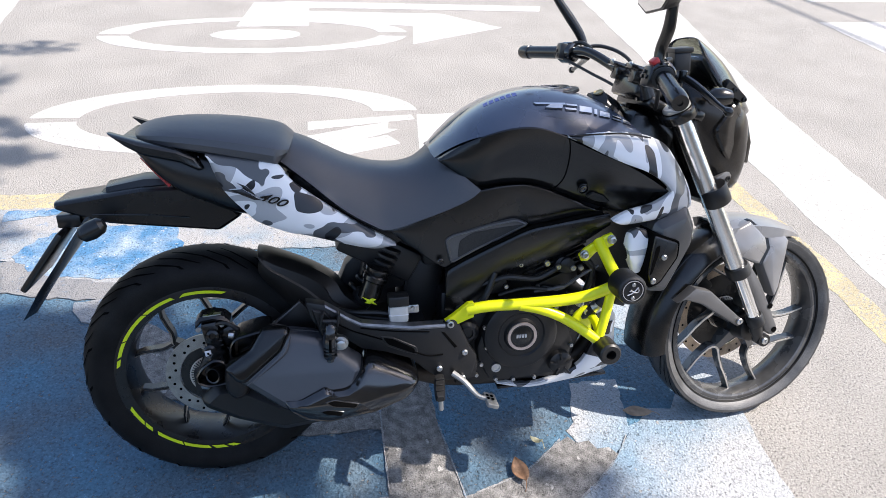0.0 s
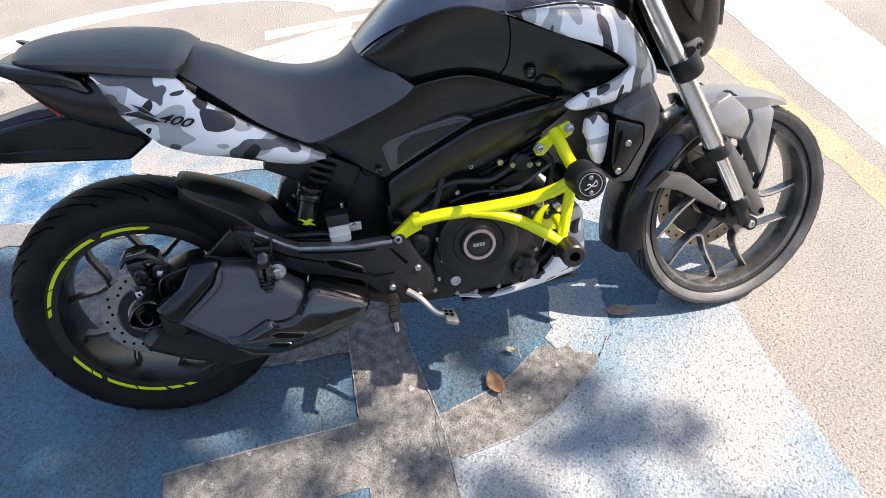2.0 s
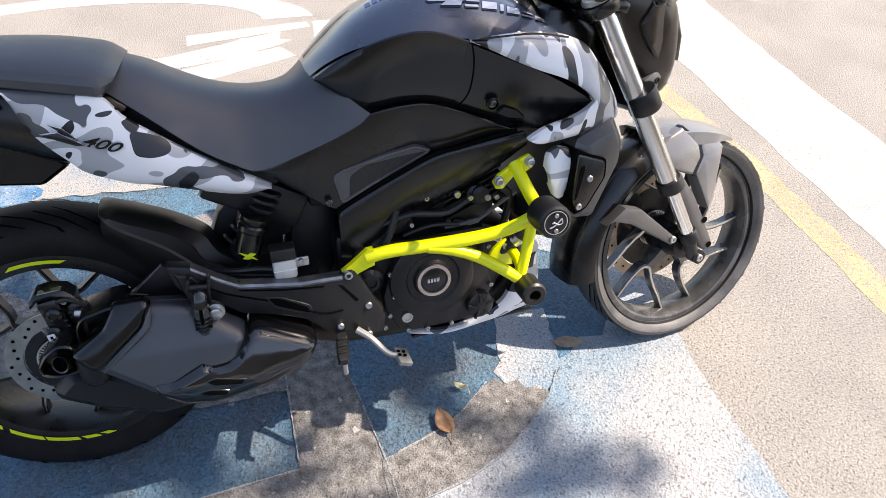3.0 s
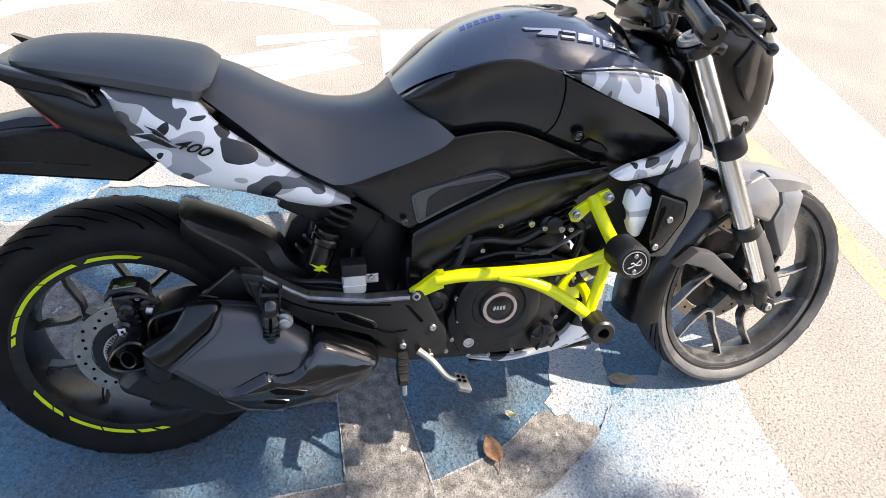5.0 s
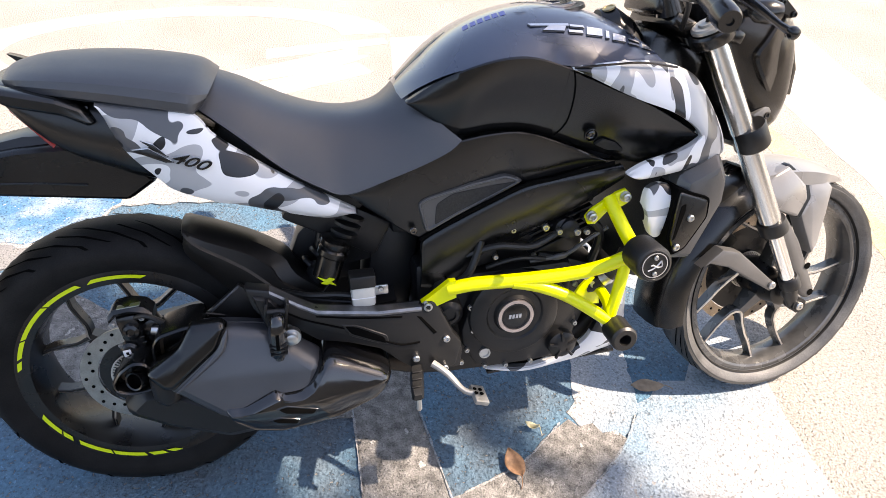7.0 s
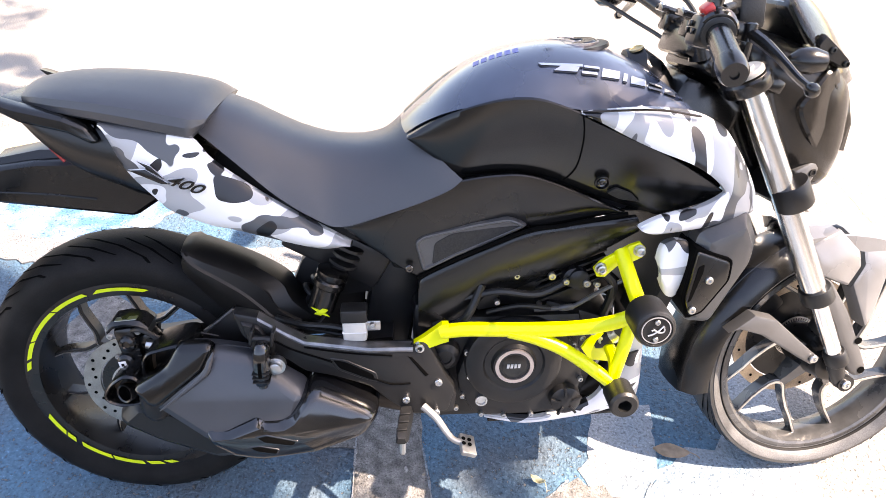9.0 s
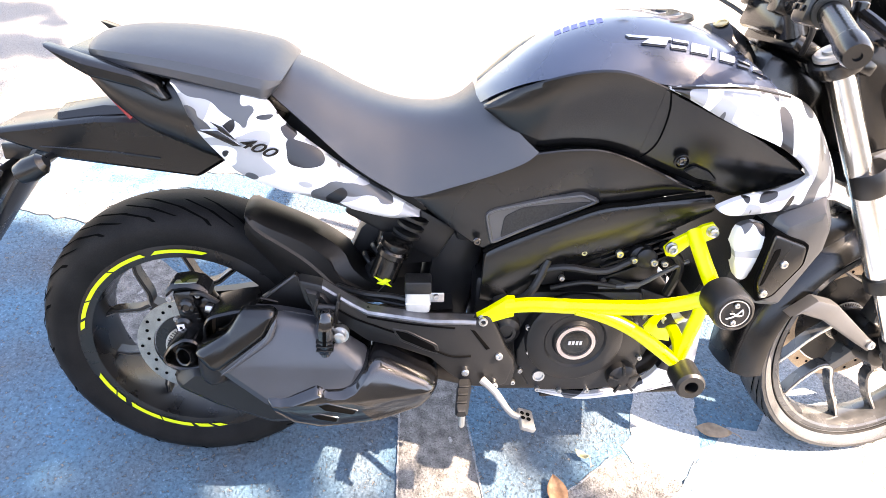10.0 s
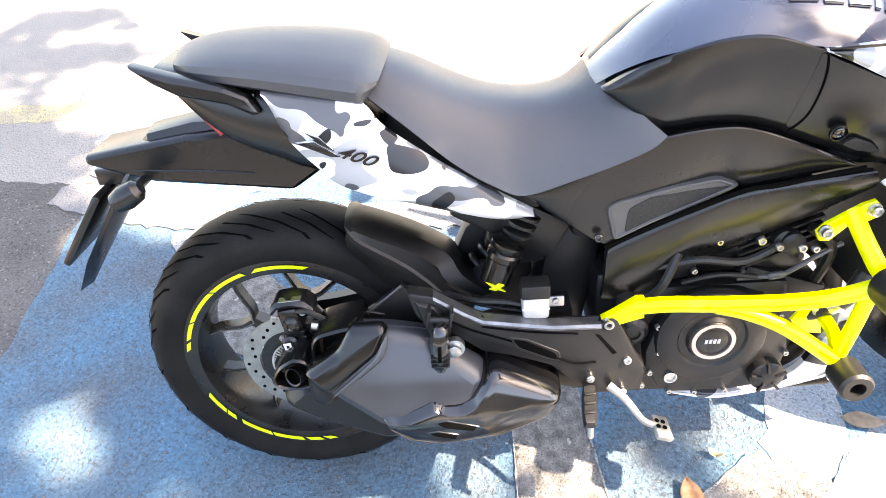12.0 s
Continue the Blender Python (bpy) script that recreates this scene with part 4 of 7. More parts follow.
part("air_vent", slab([(0.902, 0.712), (0.916, 0.723), (0.944, 0.712), (0.962, 0.694), (0.925, 0.70)], lambda x, z: -0.1475 - 0.09 * (x - 0.9) + 0.3 * (0.715 - z), -0.1, ((0.0, 0.001), (0.001, 0.0)), 0.004), GRILLE, noses[0], "small black mesh grille")

# dark blocks added so that the road doesn't show between the panels
part("panel_filler", joined(box((0.8, 0, 0.735), (0.34, 0.2, 0.19), bevel=0.03), box((0.72, 0, 0.64), (0.3, 0.2, 0.12), bevel=0.03), box((0.98, 0, 0.74), (0.16, 0.26, 0.16), (0, 10, 0), 0.03), box((0.36, 0, 0.71), (0.3, 0.18, 0.08), (0, 32, 0), 0.02)), CAST_BLACK, bike, "dark filler blocks under the panels, standing for frame and airbox")
seat_rows = spline_rows([(0.228, 0.866, 0.205, 0.824, 0.10), (0.275, 0.848, 0.268, 0.774, 0.122), (0.314, 0.827, 0.335, 0.716, 0.136), (0.365, 0.803, 0.395, 0.677, 0.142), (0.417, 0.788, 0.44, 0.66, 0.142), (0.47, 0.784, 0.52, 0.68, 0.138), (0.512, 0.792, 0.585, 0.702, 0.138), (0.54, 0.812, 0.63, 0.722, 0.138), (0.55, 0.824, 0.652, 0.738, 0.132)], 33)
seat = part("rider_seat", arch(seat_rows, 29, 2.6), VINYL, bike, "dark charcoal vinyl rider seat")
pass_rows = spline_rows([(-0.096, 0.884, -0.09, 0.87, 0.04), (-0.075, 0.9, -0.068, 0.866, 0.08), (-0.02, 0.91, -0.015, 0.858, 0.108), (0.05, 0.9105, 0.055, 0.847, 0.124), (0.12, 0.905, 0.125, 0.833, 0.133), (0.18, 0.895, 0.188, 0.82, 0.137), (0.217, 0.884, 0.204, 0.818, 0.134), (0.24, 0.862, 0.222, 0.834, 0.118)], 27)
rings = []
for xt, zt, xb, zb, w in pass_rows:
    ring = []
    for y, h in ((0.94, 0.0), (1.02, 0.1), (1.035, 0.3), (1.0, 0.5), (0.9, 0.625), (0.7, 0.76), (0.45, 0.89), (0.2, 0.975)):
        ring.append((xb + (xt - xb) * h, -w * y, zb + (zt - zb) * h))
    rings.append(ring + [(xt, 0, zt)] + [(x, -y, z) for x, y, z in reversed(ring)])
part("passenger_seat", loft(rings), VINYL, bike, "padded charcoal vinyl passenger seat", angle=26)

tail_rows = spline_rows([(-0.108, 0.884, 0.876, 0.08), (-0.085, 0.88, 0.85, 0.1), (-0.048, 0.872, 0.795, 0.108), (0.0, 0.862, 0.75, 0.112), (0.06, 0.85, 0.72, 0.116), (0.12, 0.83, 0.697, 0.12), (0.30, 0.72, 0.66, 0.09), (0.45, 0.65, 0.60, 0.08)], 25)
rings = []
for x, zt, zb, w in tail_rows:
    rings.append([(x, w * math.copysign(abs(math.cos(a)) ** 0.5, math.cos(a)), (zt + zb) / 2 + (zt - zb) / 2 * math.copysign(abs(math.sin(a)) ** 0.6, math.sin(a))) for a in (2 * math.pi * k / 24 for k in range(24))])
tail = part("tail_unit", loft(rings), BLACK_PLASTIC, bike, "black tail fairing")
part("tail_light", plate([(-0.079, 0.837), (-0.071, 0.84), (-0.022, 0.776), (-0.029, 0.77)], -0.088, 0.088, 0.002), RED_LENS, tail, "dark red tail light strip")
both("grab_rail", lambda: joined(slab([(-0.128, 0.898), (-0.068, 0.877), (0.006, 0.858), (0.04, 0.842), (0.055, 0.815), (0.042, 0.81), (0.008, 0.829), (-0.064, 0.848), (-0.096, 0.868)], -0.13, -0.1, ((0.0, 0.012), (0.003, 0.003), (0.007, 0.0)), 0.004),
                                 box((0.02, -0.08, 0.835), (0.05, 0.06, 0.012))), SATIN_BLACK, bike, "pointed black grab rail")
camos = both("camo_side_panel", lambda: skin([(0.06, 0.85), (0.13, 0.838), (0.20, 0.822), (0.232, 0.782), (0.285, 0.738), (0.339, 0.698), (0.40, 0.658), (0.456, 0.62)], [(0.062, 0.84), (0.087, 0.772), (0.132, 0.718), (0.158, 0.694), (0.219, 0.667), (0.257, 0.657), (0.394, 0.615), (0.454, 0.618)],
                                   [-0.118, -0.128, -0.136, -0.136, -0.135, -0.134, -0.13, -0.122], [-0.122, -0.13, -0.136, -0.138, -0.138, -0.136, -0.13, -0.122], 0.014), CAMO, bike, "side panel in grey and white camouflage film")
wide = pose(0.184, -0.1535, 0.7415, 90, 22, 0) @ Matrix.Diagonal((1.45, 1, 1, 1))
part("badge", words("400", 0.026, wide, 0.002, 0.5), SATIN_BLACK, camos[0], "raised black number badge")
part("badge_edge", words("400", 0.026, Matrix.Translation((-0.0008, 0.0015, 0.0014)) @ wide, 0.0012, 0.5), SILVER_MARK, camos[0], "silver badge edge")
for pts in ([(0.104, 0.774), (0.13, 0.775), (0.165, 0.749), (0.152, 0.75)], [(0.12, 0.789), (0.138, 0.781), (0.158, 0.759), (0.146, 0.766)]):
    part("wing_edge", plate([(x - 0.001, z + 0.0015) for x, z in pts], -0.153, -0.15, 0.0005), SILVER_MARK, camos[0])
    part("wing_mark", plate(pts, -0.1545, -0.15, 0.001), SATIN_BLACK, camos[0])

# rear mudguard and plate carrier
GUARD = [(-0.278, 0.742), (-0.204, 0.751), (-0.10, 0.765), (0.05, 0.765), (0.114, 0.69), (0.06, 0.656), (-0.171, 0.687), (-0.24, 0.711), (-0.277, 0.726)]
guard = part("rear_mudguard", joined(slab(GUARD, -0.06, 0.0, ((0.0, 0.014), (0.003, 0.004), (0.008, 0.0)), 0.008), flip(slab(GUARD, -0.06, 0.0, ((0.0, 0.014), (0.003, 0.004), (0.008, 0.0)), 0.008))), BLACK_PLASTIC, bike, "long angular black rear mudguard")
part("moulded_edge", tube([(-0.20, -0.0605, 0.712), (-0.1, -0.0605, 0.706), (0.0, -0.0605, 0.694)], 0.002, 6), BLACK_PLASTIC, guard)
part("flap", loft([[(x + d, y, z + e) for d, y, e in ((-0.012, -w, -0.01), (0.004, -w * 1.02, 0.0), (0.016, -w * 0.6, 0.006), (0.02, 0, 0.008), (0.016, w * 0.6, 0.006), (0.004, w * 1.02, 0.0), (-0.012, w, -0.01))] for x, z, w in ((-0.205, 0.715, 0.058), (-0.235, 0.675, 0.064), (-0.275, 0.62, 0.066), (-0.335, 0.545, 0.048), (-0.375, 0.49, 0.022), (-0.398, 0.46, 0.004))]), BLACK_PLASTIC, guard, "tapering mudguard flap", angle=50)
part("plate_carrier", joined(moved(box((0, 0, 0), (0.014, 0.17, 0.16), bevel=0.004), pose(-0.318, 0.01, 0.612, 0, 38, 0)), box((-0.262, 0, 0.69), (0.05, 0.05, 0.03))), BLACK_PLASTIC, guard, "dark registration plate carrier")
part("plate", moved(box((0, 0, 0), (0.003, 0.16, 0.12), bevel=0.001), pose(-0.329, 0.01, 0.606, 0, 38, 0)), GREY_PLASTIC, guard, "blank grey registration plate seen edge-on")
part("plate_lamp", loft([[(x, y * w, z + h * v) for y, v in ((-1, -0.5), (-0.8, 0.6), (0, 1), (0.8, 0.6), (1, -0.5))] for x, z, w, h in ((-0.03, 0.768, 0.03, 0.012), (-0.09, 0.768, 0.045, 0.02), (-0.17, 0.755, 0.045, 0.018), (-0.19, 0.745, 0.03, 0.006))]), BLACK_PLASTIC, guard)
for s in (-1, 1):
    stalk = part("rear_indicator", joined(rod((-0.185, 0.05 * s, 0.695), (-0.182, 0.115 * s, 0.697), 0.008), turned([(0, 0.01), (0.008, 0.018), (0.03, 0.021), (0.05, 0.017), (0.058, 0.006)], (-0.158, 0.13 * s, 0.712), (-1, 0.1 * s, -0.5), 16)), BLACK_PLASTIC, guard, "smoked rear indicator on a stalk")
    part("lens", turned([(0, 0.018), (0.006, 0.012), (0.008, 0.002)], (-0.185, 0.133 * s, 0.698), (-1, 0.1 * s, -0.5), 16), DARK_LENS, stalk)

# hugger, swingarm, shock
crown = along([(x, y, z) for x, y, z in ((0.138, -0.034, 0.606), (0.168, -0.034, 0.598), (0.251, -0.034, 0.561), (0.313, -0.04, 0.52), (0.335, -0.055, 0.486), (0.385, -0.065, 0.447))], 20)
crease = along([(x, 0, z) for x, z in ((0.142, 0.60), (0.176, 0.577), (0.25, 0.54), (0.287, 0.506), (0.303, 0.472), (0.35, 0.44))], 20)
hem = along([(x, 0, z) for x, z in ((0.143, 0.592), (0.14, 0.559), (0.179, 0.506), (0.207, 0.471), (0.25, 0.43), (0.345, 0.405))], 20)
rings = []
for p, q, r in zip(crown, crease, hem):
    y = p.y
    low = q.lerp(r, 0.35)
    ring = [(r.x, -0.093, r.z), (low.x, -0.0985, low.z), (low.x + 0.002, -0.0945, low.z + 0.004), (q.x, -0.0915, q.z), (q.x, -0.0865, q.z + 0.004), (p.x * 0.85 + q.x * 0.15, y - 0.026, p.z * 0.85 + q.z * 0.15), (p.x, y, p.z)]
    rings.append(ring + [(p.x, 0.0, p.z - 0.006), (p.x * 0.5 + q.x * 0.5, 0.022, p.z * 0.5 + q.z * 0.5 - 0.012), (q.x, 0.036, q.z - 0.014)])
hugger = part("tyre_hugger", loft(rings, closed=False), DUSTY_PLASTIC, bike, "angular black plastic rear tyre hugger", angle=19)
hugger.modifiers.new("thickness", "SOLIDIFY").thickness = 0.003
# black fillers added to block the view of the road past the shock
part("gap_plate", plate([(0.34, 0.53), (0.38, 0.57), (0.46, 0.57), (0.47, 0.52), (0.46, 0.42), (0.36, 0.41), (0.30, 0.44)], 0.005, 0.05, 0.006), CAST_BLACK, bike, "black filler plate behind the shock, hiding the road")
part("gap_block", plate([(0.40, 0.60), (0.50, 0.60), (0.52, 0.48), (0.42, 0.47), (0.37, 0.50), (0.385, 0.56)], -0.04, 0.05, 0.008), CAST_BLACK, bike, "black filler block for the dark space by the shock")
for s in (-1, 1):
    arm = part("swingarm", loft([[(x, s * y0, z + h), (x, s * y1, z + h), (x, s * y1, z - h), (x, s * y0, z - h)] for x, z, h, y0, y1 in ((-0.03, 0.304, 0.026, 0.086, 0.108), (0.06, 0.308, 0.032, 0.086, 0.112), (0.25, 0.34, 0.034, 0.086, 0.112), (0.42, 0.365, 0.04, 0.06, 0.11), (0.52, 0.37, 0.045, 0.05, 0.11))]), CAST_BLACK, bike, "black box-section swingarm")
    part("axle_nut", turned([(0, 0.02), (0.012, 0.02), (0.014, 0.016), (0.024, 0.012), (0.026, 0.008)], (0, s * 0.108, 0.306), (0, s, 0), 6), STEEL, arm, "steel axle nut")
# thin paler rod stands in for the highlight on the gusset's edge
part("gusset_highlight", rod((0.134, -0.113, 0.414), (0.226, -0.113, 0.4895), 0.0025, 8), GREY_PLASTIC, bike)
part("gusset", plate([(0.132, 0.405), (0.139, 0.421), (0.226, 0.49), (0.262, 0.448), (0.255, 0.40)], -0.112, -0.098, 0.002), CAST_BLACK, bike, "flat black swingarm gusset")
spring = []
for k in range(64):
    a = k / 64 * 2 * math.pi * 6
    spring.append(Vector((0.36 + 0.10 * k / 63 + 0.024 * math.cos(a) * 0.8, -0.03 + 0.026 * math.sin(a), 0.46 + 0.12 * k / 63 - 0.02 * math.cos(a))))
shock = part("shock_absorber", turned([(0, 0.02), (0.03, 0.028), (0.05, 0.028), (0.06, 0.014), (0.2, 0.014), (0.21, 0.024), (0.24, 0.024)], (0.36, -0.05, 0.43), (0.45, 0, 0.89), 20), CAST_BLACK, bike, "black rear shock absorber")
part("spring", tube(spring, 0.006, 8, 1), CAST_BLACK, shock)
part("gas_canister", turned([(0, 0.022), (0.004, 0.026), (0.05, 0.026), (0.054, 0.03), (0.064, 0.03), (0.068, 0.026), (0.074, 0.03), (0.084, 0.03), (0.09, 0.02)], (0.385, -0.095, 0.475), (0.35, 0, 0.94), 22), SATIN_BLACK, shock, "black shock reservoir with a lime mark")
for k in range(3):
    part("boot_rib", turned([(-0.006, 0.021), (-0.003, 0.028), (0.003, 0.028), (0.006, 0.021)], (0.43 + 0.008 * k, -0.062, 0.556 + 0.016 * k), (0.4, 0, 0.92), 24), SOFT_RUBBER, shock, "ribbed rubber dust boot")
part("mark", joined(plate([(0.371, 0.492), (0.392, 0.482), (0.404, 0.47), (0.386, 0.478)], -0.1235, -0.12, 0.0005), plate([(0.376, 0.478), (0.392, 0.488), (0.402, 0.484), (0.388, 0.474)], -0.1238, -0.12, 0.0005)), LIME_FILM, shock, "lime sticker")

# footrest bracket and pegs
bracket = part("footrest_bracket", joined(slab([(0.239, 0.516), (0.283, 0.505), (0.332, 0.47), (0.362, 0.452), (0.475, 0.433), (0.558, 0.431), (0.579, 0.442), (0.592, 0.43), (0.621, 0.361), (0.638, 0.336), (0.624, 0.283), (0.596, 0.276), (0.55, 0.279), (0.512, 0.309), (0.474, 0.347), (0.411, 0.372), (0.359, 0.385), (0.299, 0.436), (0.269, 0.445), (0.25, 0.469)], -0.176, -0.15, ((0.0, 0.009), (0.002, 0.002), (0.006, 0.0)), 0.008),
                                         slab([(0.252, 0.50), (0.285, 0.49), (0.31, 0.45), (0.305, 0.415), (0.275, 0.415), (0.262, 0.46)], -0.184, -0.15, ((0.0, 0.006), (0.004, 0.0)), 0.006)), CAST_BLACK, bike, "broad black cast footrest bracket with a slot")
lip = [(0.239, 0.516), (0.283, 0.505), (0.332, 0.47), (0.362, 0.452), (0.475, 0.433), (0.558, 0.431), (0.579, 0.442)]
# lighter metal strip painted in for the sky's reflection along this edge
part("bright_edge", loft([[(x, -0.1775, z - 0.009), (x, -0.1785, z - 0.005), (x, -0.176, z), (x, -0.155, z + 0.001)] for x, z in lip[1:6]]), shader("edge_sheen", (0.2, 0.205, 0.215), 0.36, metal=0.85, stain=0.3, stain_size=40), bracket, "upper edge painted bright for the sky's sheen")
# black lines drawn for the shade below the bracket's moulded edges
for pts in ([(0.292, -0.1768, 0.468), (0.335, -0.1768, 0.438), (0.38, -0.1768, 0.418), (0.409, -0.1768, 0.406)], [(0.482, -0.1768, 0.367), (0.515, -0.1768, 0.352), (0.552, -0.1768, 0.352)], [(0.36, -0.1768, 0.44), (0.44, -0.1768, 0.424), (0.52, -0.1768, 0.415)]):
    part("shade_line", tube(pts, 0.0018, 6), GROOVE, bracket)
part("slot_rim", slab([(0.402, 0.416), (0.434, 0.41), (0.49, 0.379), (0.493, 0.356), (0.464, 0.365), (0.418, 0.387)], -0.1775, -0.16, ((0.0, 0.002), (0.002, 0.0)), 0.006), CAST_BLACK, bracket)
part("slot", slab([(0.41, 0.411), (0.433, 0.405), (0.483, 0.376), (0.487, 0.361), (0.464, 0.371), (0.422, 0.392)], -0.1782, -0.16, ((0.0, 0.0004), (0.0005, 0.0)), 0.005), GROOVE, bracket, "long slot, drawn as a black plate for its shade")
part("heel_plate", plate([(0.565, 0.40), (0.58, 0.40), (0.64, 0.315), (0.635, 0.275), (0.60, 0.268), (0.575, 0.30), (0.61, 0.335)], -0.166, -0.15, 0.003), CAST_BLACK, bracket)
part("groove", plate([(0.548, 0.412), (0.557, 0.409), (0.587, 0.369), (0.58, 0.366)], -0.1768, -0.17, 0.0005), GROOVE, bracket)
for x, z in ((0.605, 0.352), (0.543, 0.315), (0.60, 0.283)):
    part("bolt", bolt((x, -0.176, z), (0, -1, 0), 0.0075, 0.006), STEEL, bracket)
ppeg = part("passenger_peg", loft([[(x + u * w, -0.208 + v * d, z) for u, v in ((-1, 0.6), (-1, -0.5), (-0.7, -0.9), (0.0, -1.05), (0.7, -0.9), (1, -0.5), (1, 0.6), (0.5, 1), (-0.5, 1))] for x, z, w, d in ((0.2925, 0.474, 0.006, 0.01), (0.2925, 0.47, 0.011, 0.014), (0.291, 0.458, 0.0145, 0.019), (0.2895, 0.44, 0.015, 0.021), (0.288, 0.402, 0.0135, 0.02), (0.2875, 0.391, 0.0125, 0.017), (0.2875, 0.388, 0.008, 0.012), (0.2875, 0.382, 0.008, 0.012), (0.2875, 0.379, 0.005, 0.008))]), GLOSS_BLACK, bracket, "folded black passenger footpeg", angle=40)
part("peg_slot", box((0.289, -0.2302, 0.428), (0.006, 0.003, 0.03), (0, 3, 0), 0.0005), GROOVE, ppeg)
for k in range(3):
    part("peg_ring", box((0.2885, -0.2085, 0.402 + 0.0085 * k), (0.03, 0.043, 0.002), bevel=0.0006), SOFT_RUBBER, ppeg)
part("peg_pivot", joined(rod((0.276, -0.196, 0.474), (0.309, -0.196, 0.47), 0.006, 12), box((0.274, -0.19, 0.478), (0.006, 0.026, 0.03), (0, 12, 0), 0.002), box((0.31, -0.19, 0.474), (0.006, 0.026, 0.03), (0, 12, 0), 0.002)), CAST_BLACK, bracket, "forged peg pivot lugs")
part("bolt", turned([(0, 0.017), (0.012, 0.017), (0.012, 0.012), (0.022, 0.011), (0.024, 0.006)], (0.313, -0.195, 0.421), (0, -1, 0), 14), STEEL, bracket, "large silver peg bolt")
rpeg = part("rider_peg", loft([[(x + dx * w, y, z + dz * h) for dx, dz in ((-1, -0.6), (-0.7, 1), (0.7, 1), (1, -0.6), (0.5, -1), (-0.5, -1))] for x, y, z, w, h in ((0.545, -0.165, 0.29, 0.012, 0.012), (0.541, -0.185, 0.285, 0.014, 0.011), (0.536, -0.22, 0.278, 0.013, 0.01), (0.533, -0.243, 0.274, 0.0115, 0.009), (0.5325, -0.248, 0.274, 0.009, 0.006))]), SOFT_RUBBER, bracket, "black rubber rider footpeg")
for k in range(3):
    part("peg_rib", box((0.5405 - 0.0035 * k, -0.194 - 0.018 * k, 0.2955 - 0.004 * k), (0.02, 0.006, 0.004), (10, 0, 4), 0.001), SOFT_RUBBER, rpeg)
part("feeler", turned([(0, 0.006), (0.022, 0.006), (0.026, 0.003)], (0.534, -0.24, 0.267), (0, -0.2, -1), 10), STEEL, bracket)
pedal = part("brake_pedal", joined(tube([(0.575, -0.18, 0.30), (0.60, -0.2, 0.285), (0.625, -0.228, 0.262), (0.645, -0.235, 0.255)], [0.008, 0.007, 0.006, 0.006], 10), box((0.655, -0.238, 0.25), (0.031, 0.046, 0.011), (12, 24, 8), 0.003)), ALLOY, bike, "bare alloy rear brake pedal")
part("pedal_hole", joined(*[turned([(0, 0.0042), (0.001, 0.0042)], (0.648 + 0.011 * i, -0.243 + 0.013 * j, 0.2605 - 0.004 * i), (0.3, -0.1, 1), 8) for i in (0, 1) for j in (0, 1)]), GROOVE, pedal)
tank2 = part("brake_reservoir", box((0.452, -0.142, 0.456), (0.045, 0.034, 0.042), bevel=0.006), FLUID, bike, "milky rear brake fluid reservoir with black cap")
part("cap", box((0.452, -0.142, 0.489), (0.049, 0.038, 0.026), bevel=0.004), SOFT_RUBBER, tank2, "black ribbed cap")
part("level_line", box((0.452, -0.142, 0.455), (0.0458, 0.0348, 0.0022), bevel=0.0005), WHITE_MARK, tank2)
part("strap", joined(box((0.485, -0.15, 0.465), (0.03, 0.004, 0.02)), bolt((0.485, -0.153, 0.468), (0, -1, 0))), STEEL, tank2)
part("hose", joined(tube([(0.43, -0.13, 0.448), (0.40, -0.125, 0.452), (0.35, -0.12, 0.455), (0.30, -0.10, 0.46)], 0.006, 8), tube([(0.43, -0.13, 0.435), (0.39, -0.12, 0.438), (0.34, -0.11, 0.445)], 0.004, 8)), SOFT_RUBBER, bike, "black brake hoses")

# exhaust
pipe = part("exhaust_pipe", tube([(0.93, -0.02, 0.50), (1.0, -0.03, 0.42), (0.97, -0.05, 0.28), (0.85, -0.06, 0.22), (0.6, -0.08, 0.23), (0.47, -0.12, 0.29), (0.36, -0.13, 0.32)], 0.022, 16), DARK_PIPE, bike, "burnt steel exhaust pipe")
muffler = part("muffler", slab([(0.07, 0.352), (0.139, 0.452), (0.2, 0.449), (0.272, 0.436), (0.321, 0.397), (0.369, 0.361), (0.34, 0.28), (0.18, 0.272)], lambda x, z: -0.238 + 0.3 * (z - 0.29), -0.166,
                               ((0.0, 0.04), (0.004, 0.018), (0.012, 0.006), (0.024, 0.0)), 0.02), MATTE_BLACK, bike, "stubby matte black muffler", angle=24)
CAP = lambda x, z: -0.246 + 0.3 * (z - 0.29)
part("end_cap", slab([(0.052, 0.385), (0.112, 0.42), (0.14, 0.464), (0.194, 0.463), (0.205, 0.452), (0.184, 0.411), (0.1, 0.348), (0.08, 0.352)], CAP, -0.176, ((0.0, 0.02), (0.002, 0.009), (0.008, 0.002), (0.014, 0.0)), 0.012), SATIN_BLACK, muffler, "dark faceted muffler end cap", angle=40)
part("cap_edge", tube([(x, CAP(x, z) - 0.0006, z) for x, z in ((0.104, 0.35), (0.146, 0.38), (0.185, 0.411), (0.197, 0.434), (0.204, 0.45))], [0.001, 0.004, 0.006, 0.005, 0.001], 8), MATTE_BLACK, muffler)
part("end_face", slab([(0.048, 0.35), (0.058, 0.382), (0.085, 0.37), (0.108, 0.343), (0.1, 0.3), (0.072, 0.288), (0.05, 0.308)], -0.195, -0.12, ((0.0, 0.02), (0.004, 0.008), (0.014, 0.0)), 0.012), CAST_BLACK, muffler, "dark rounded end of the muffler", angle=40)
SHIELD = lambda x, z: -0.25 + 3.2 * (z - 0.292) ** 2 + 0.1 * (z - 0.292) + 0.2 * max(0, x - 0.36)
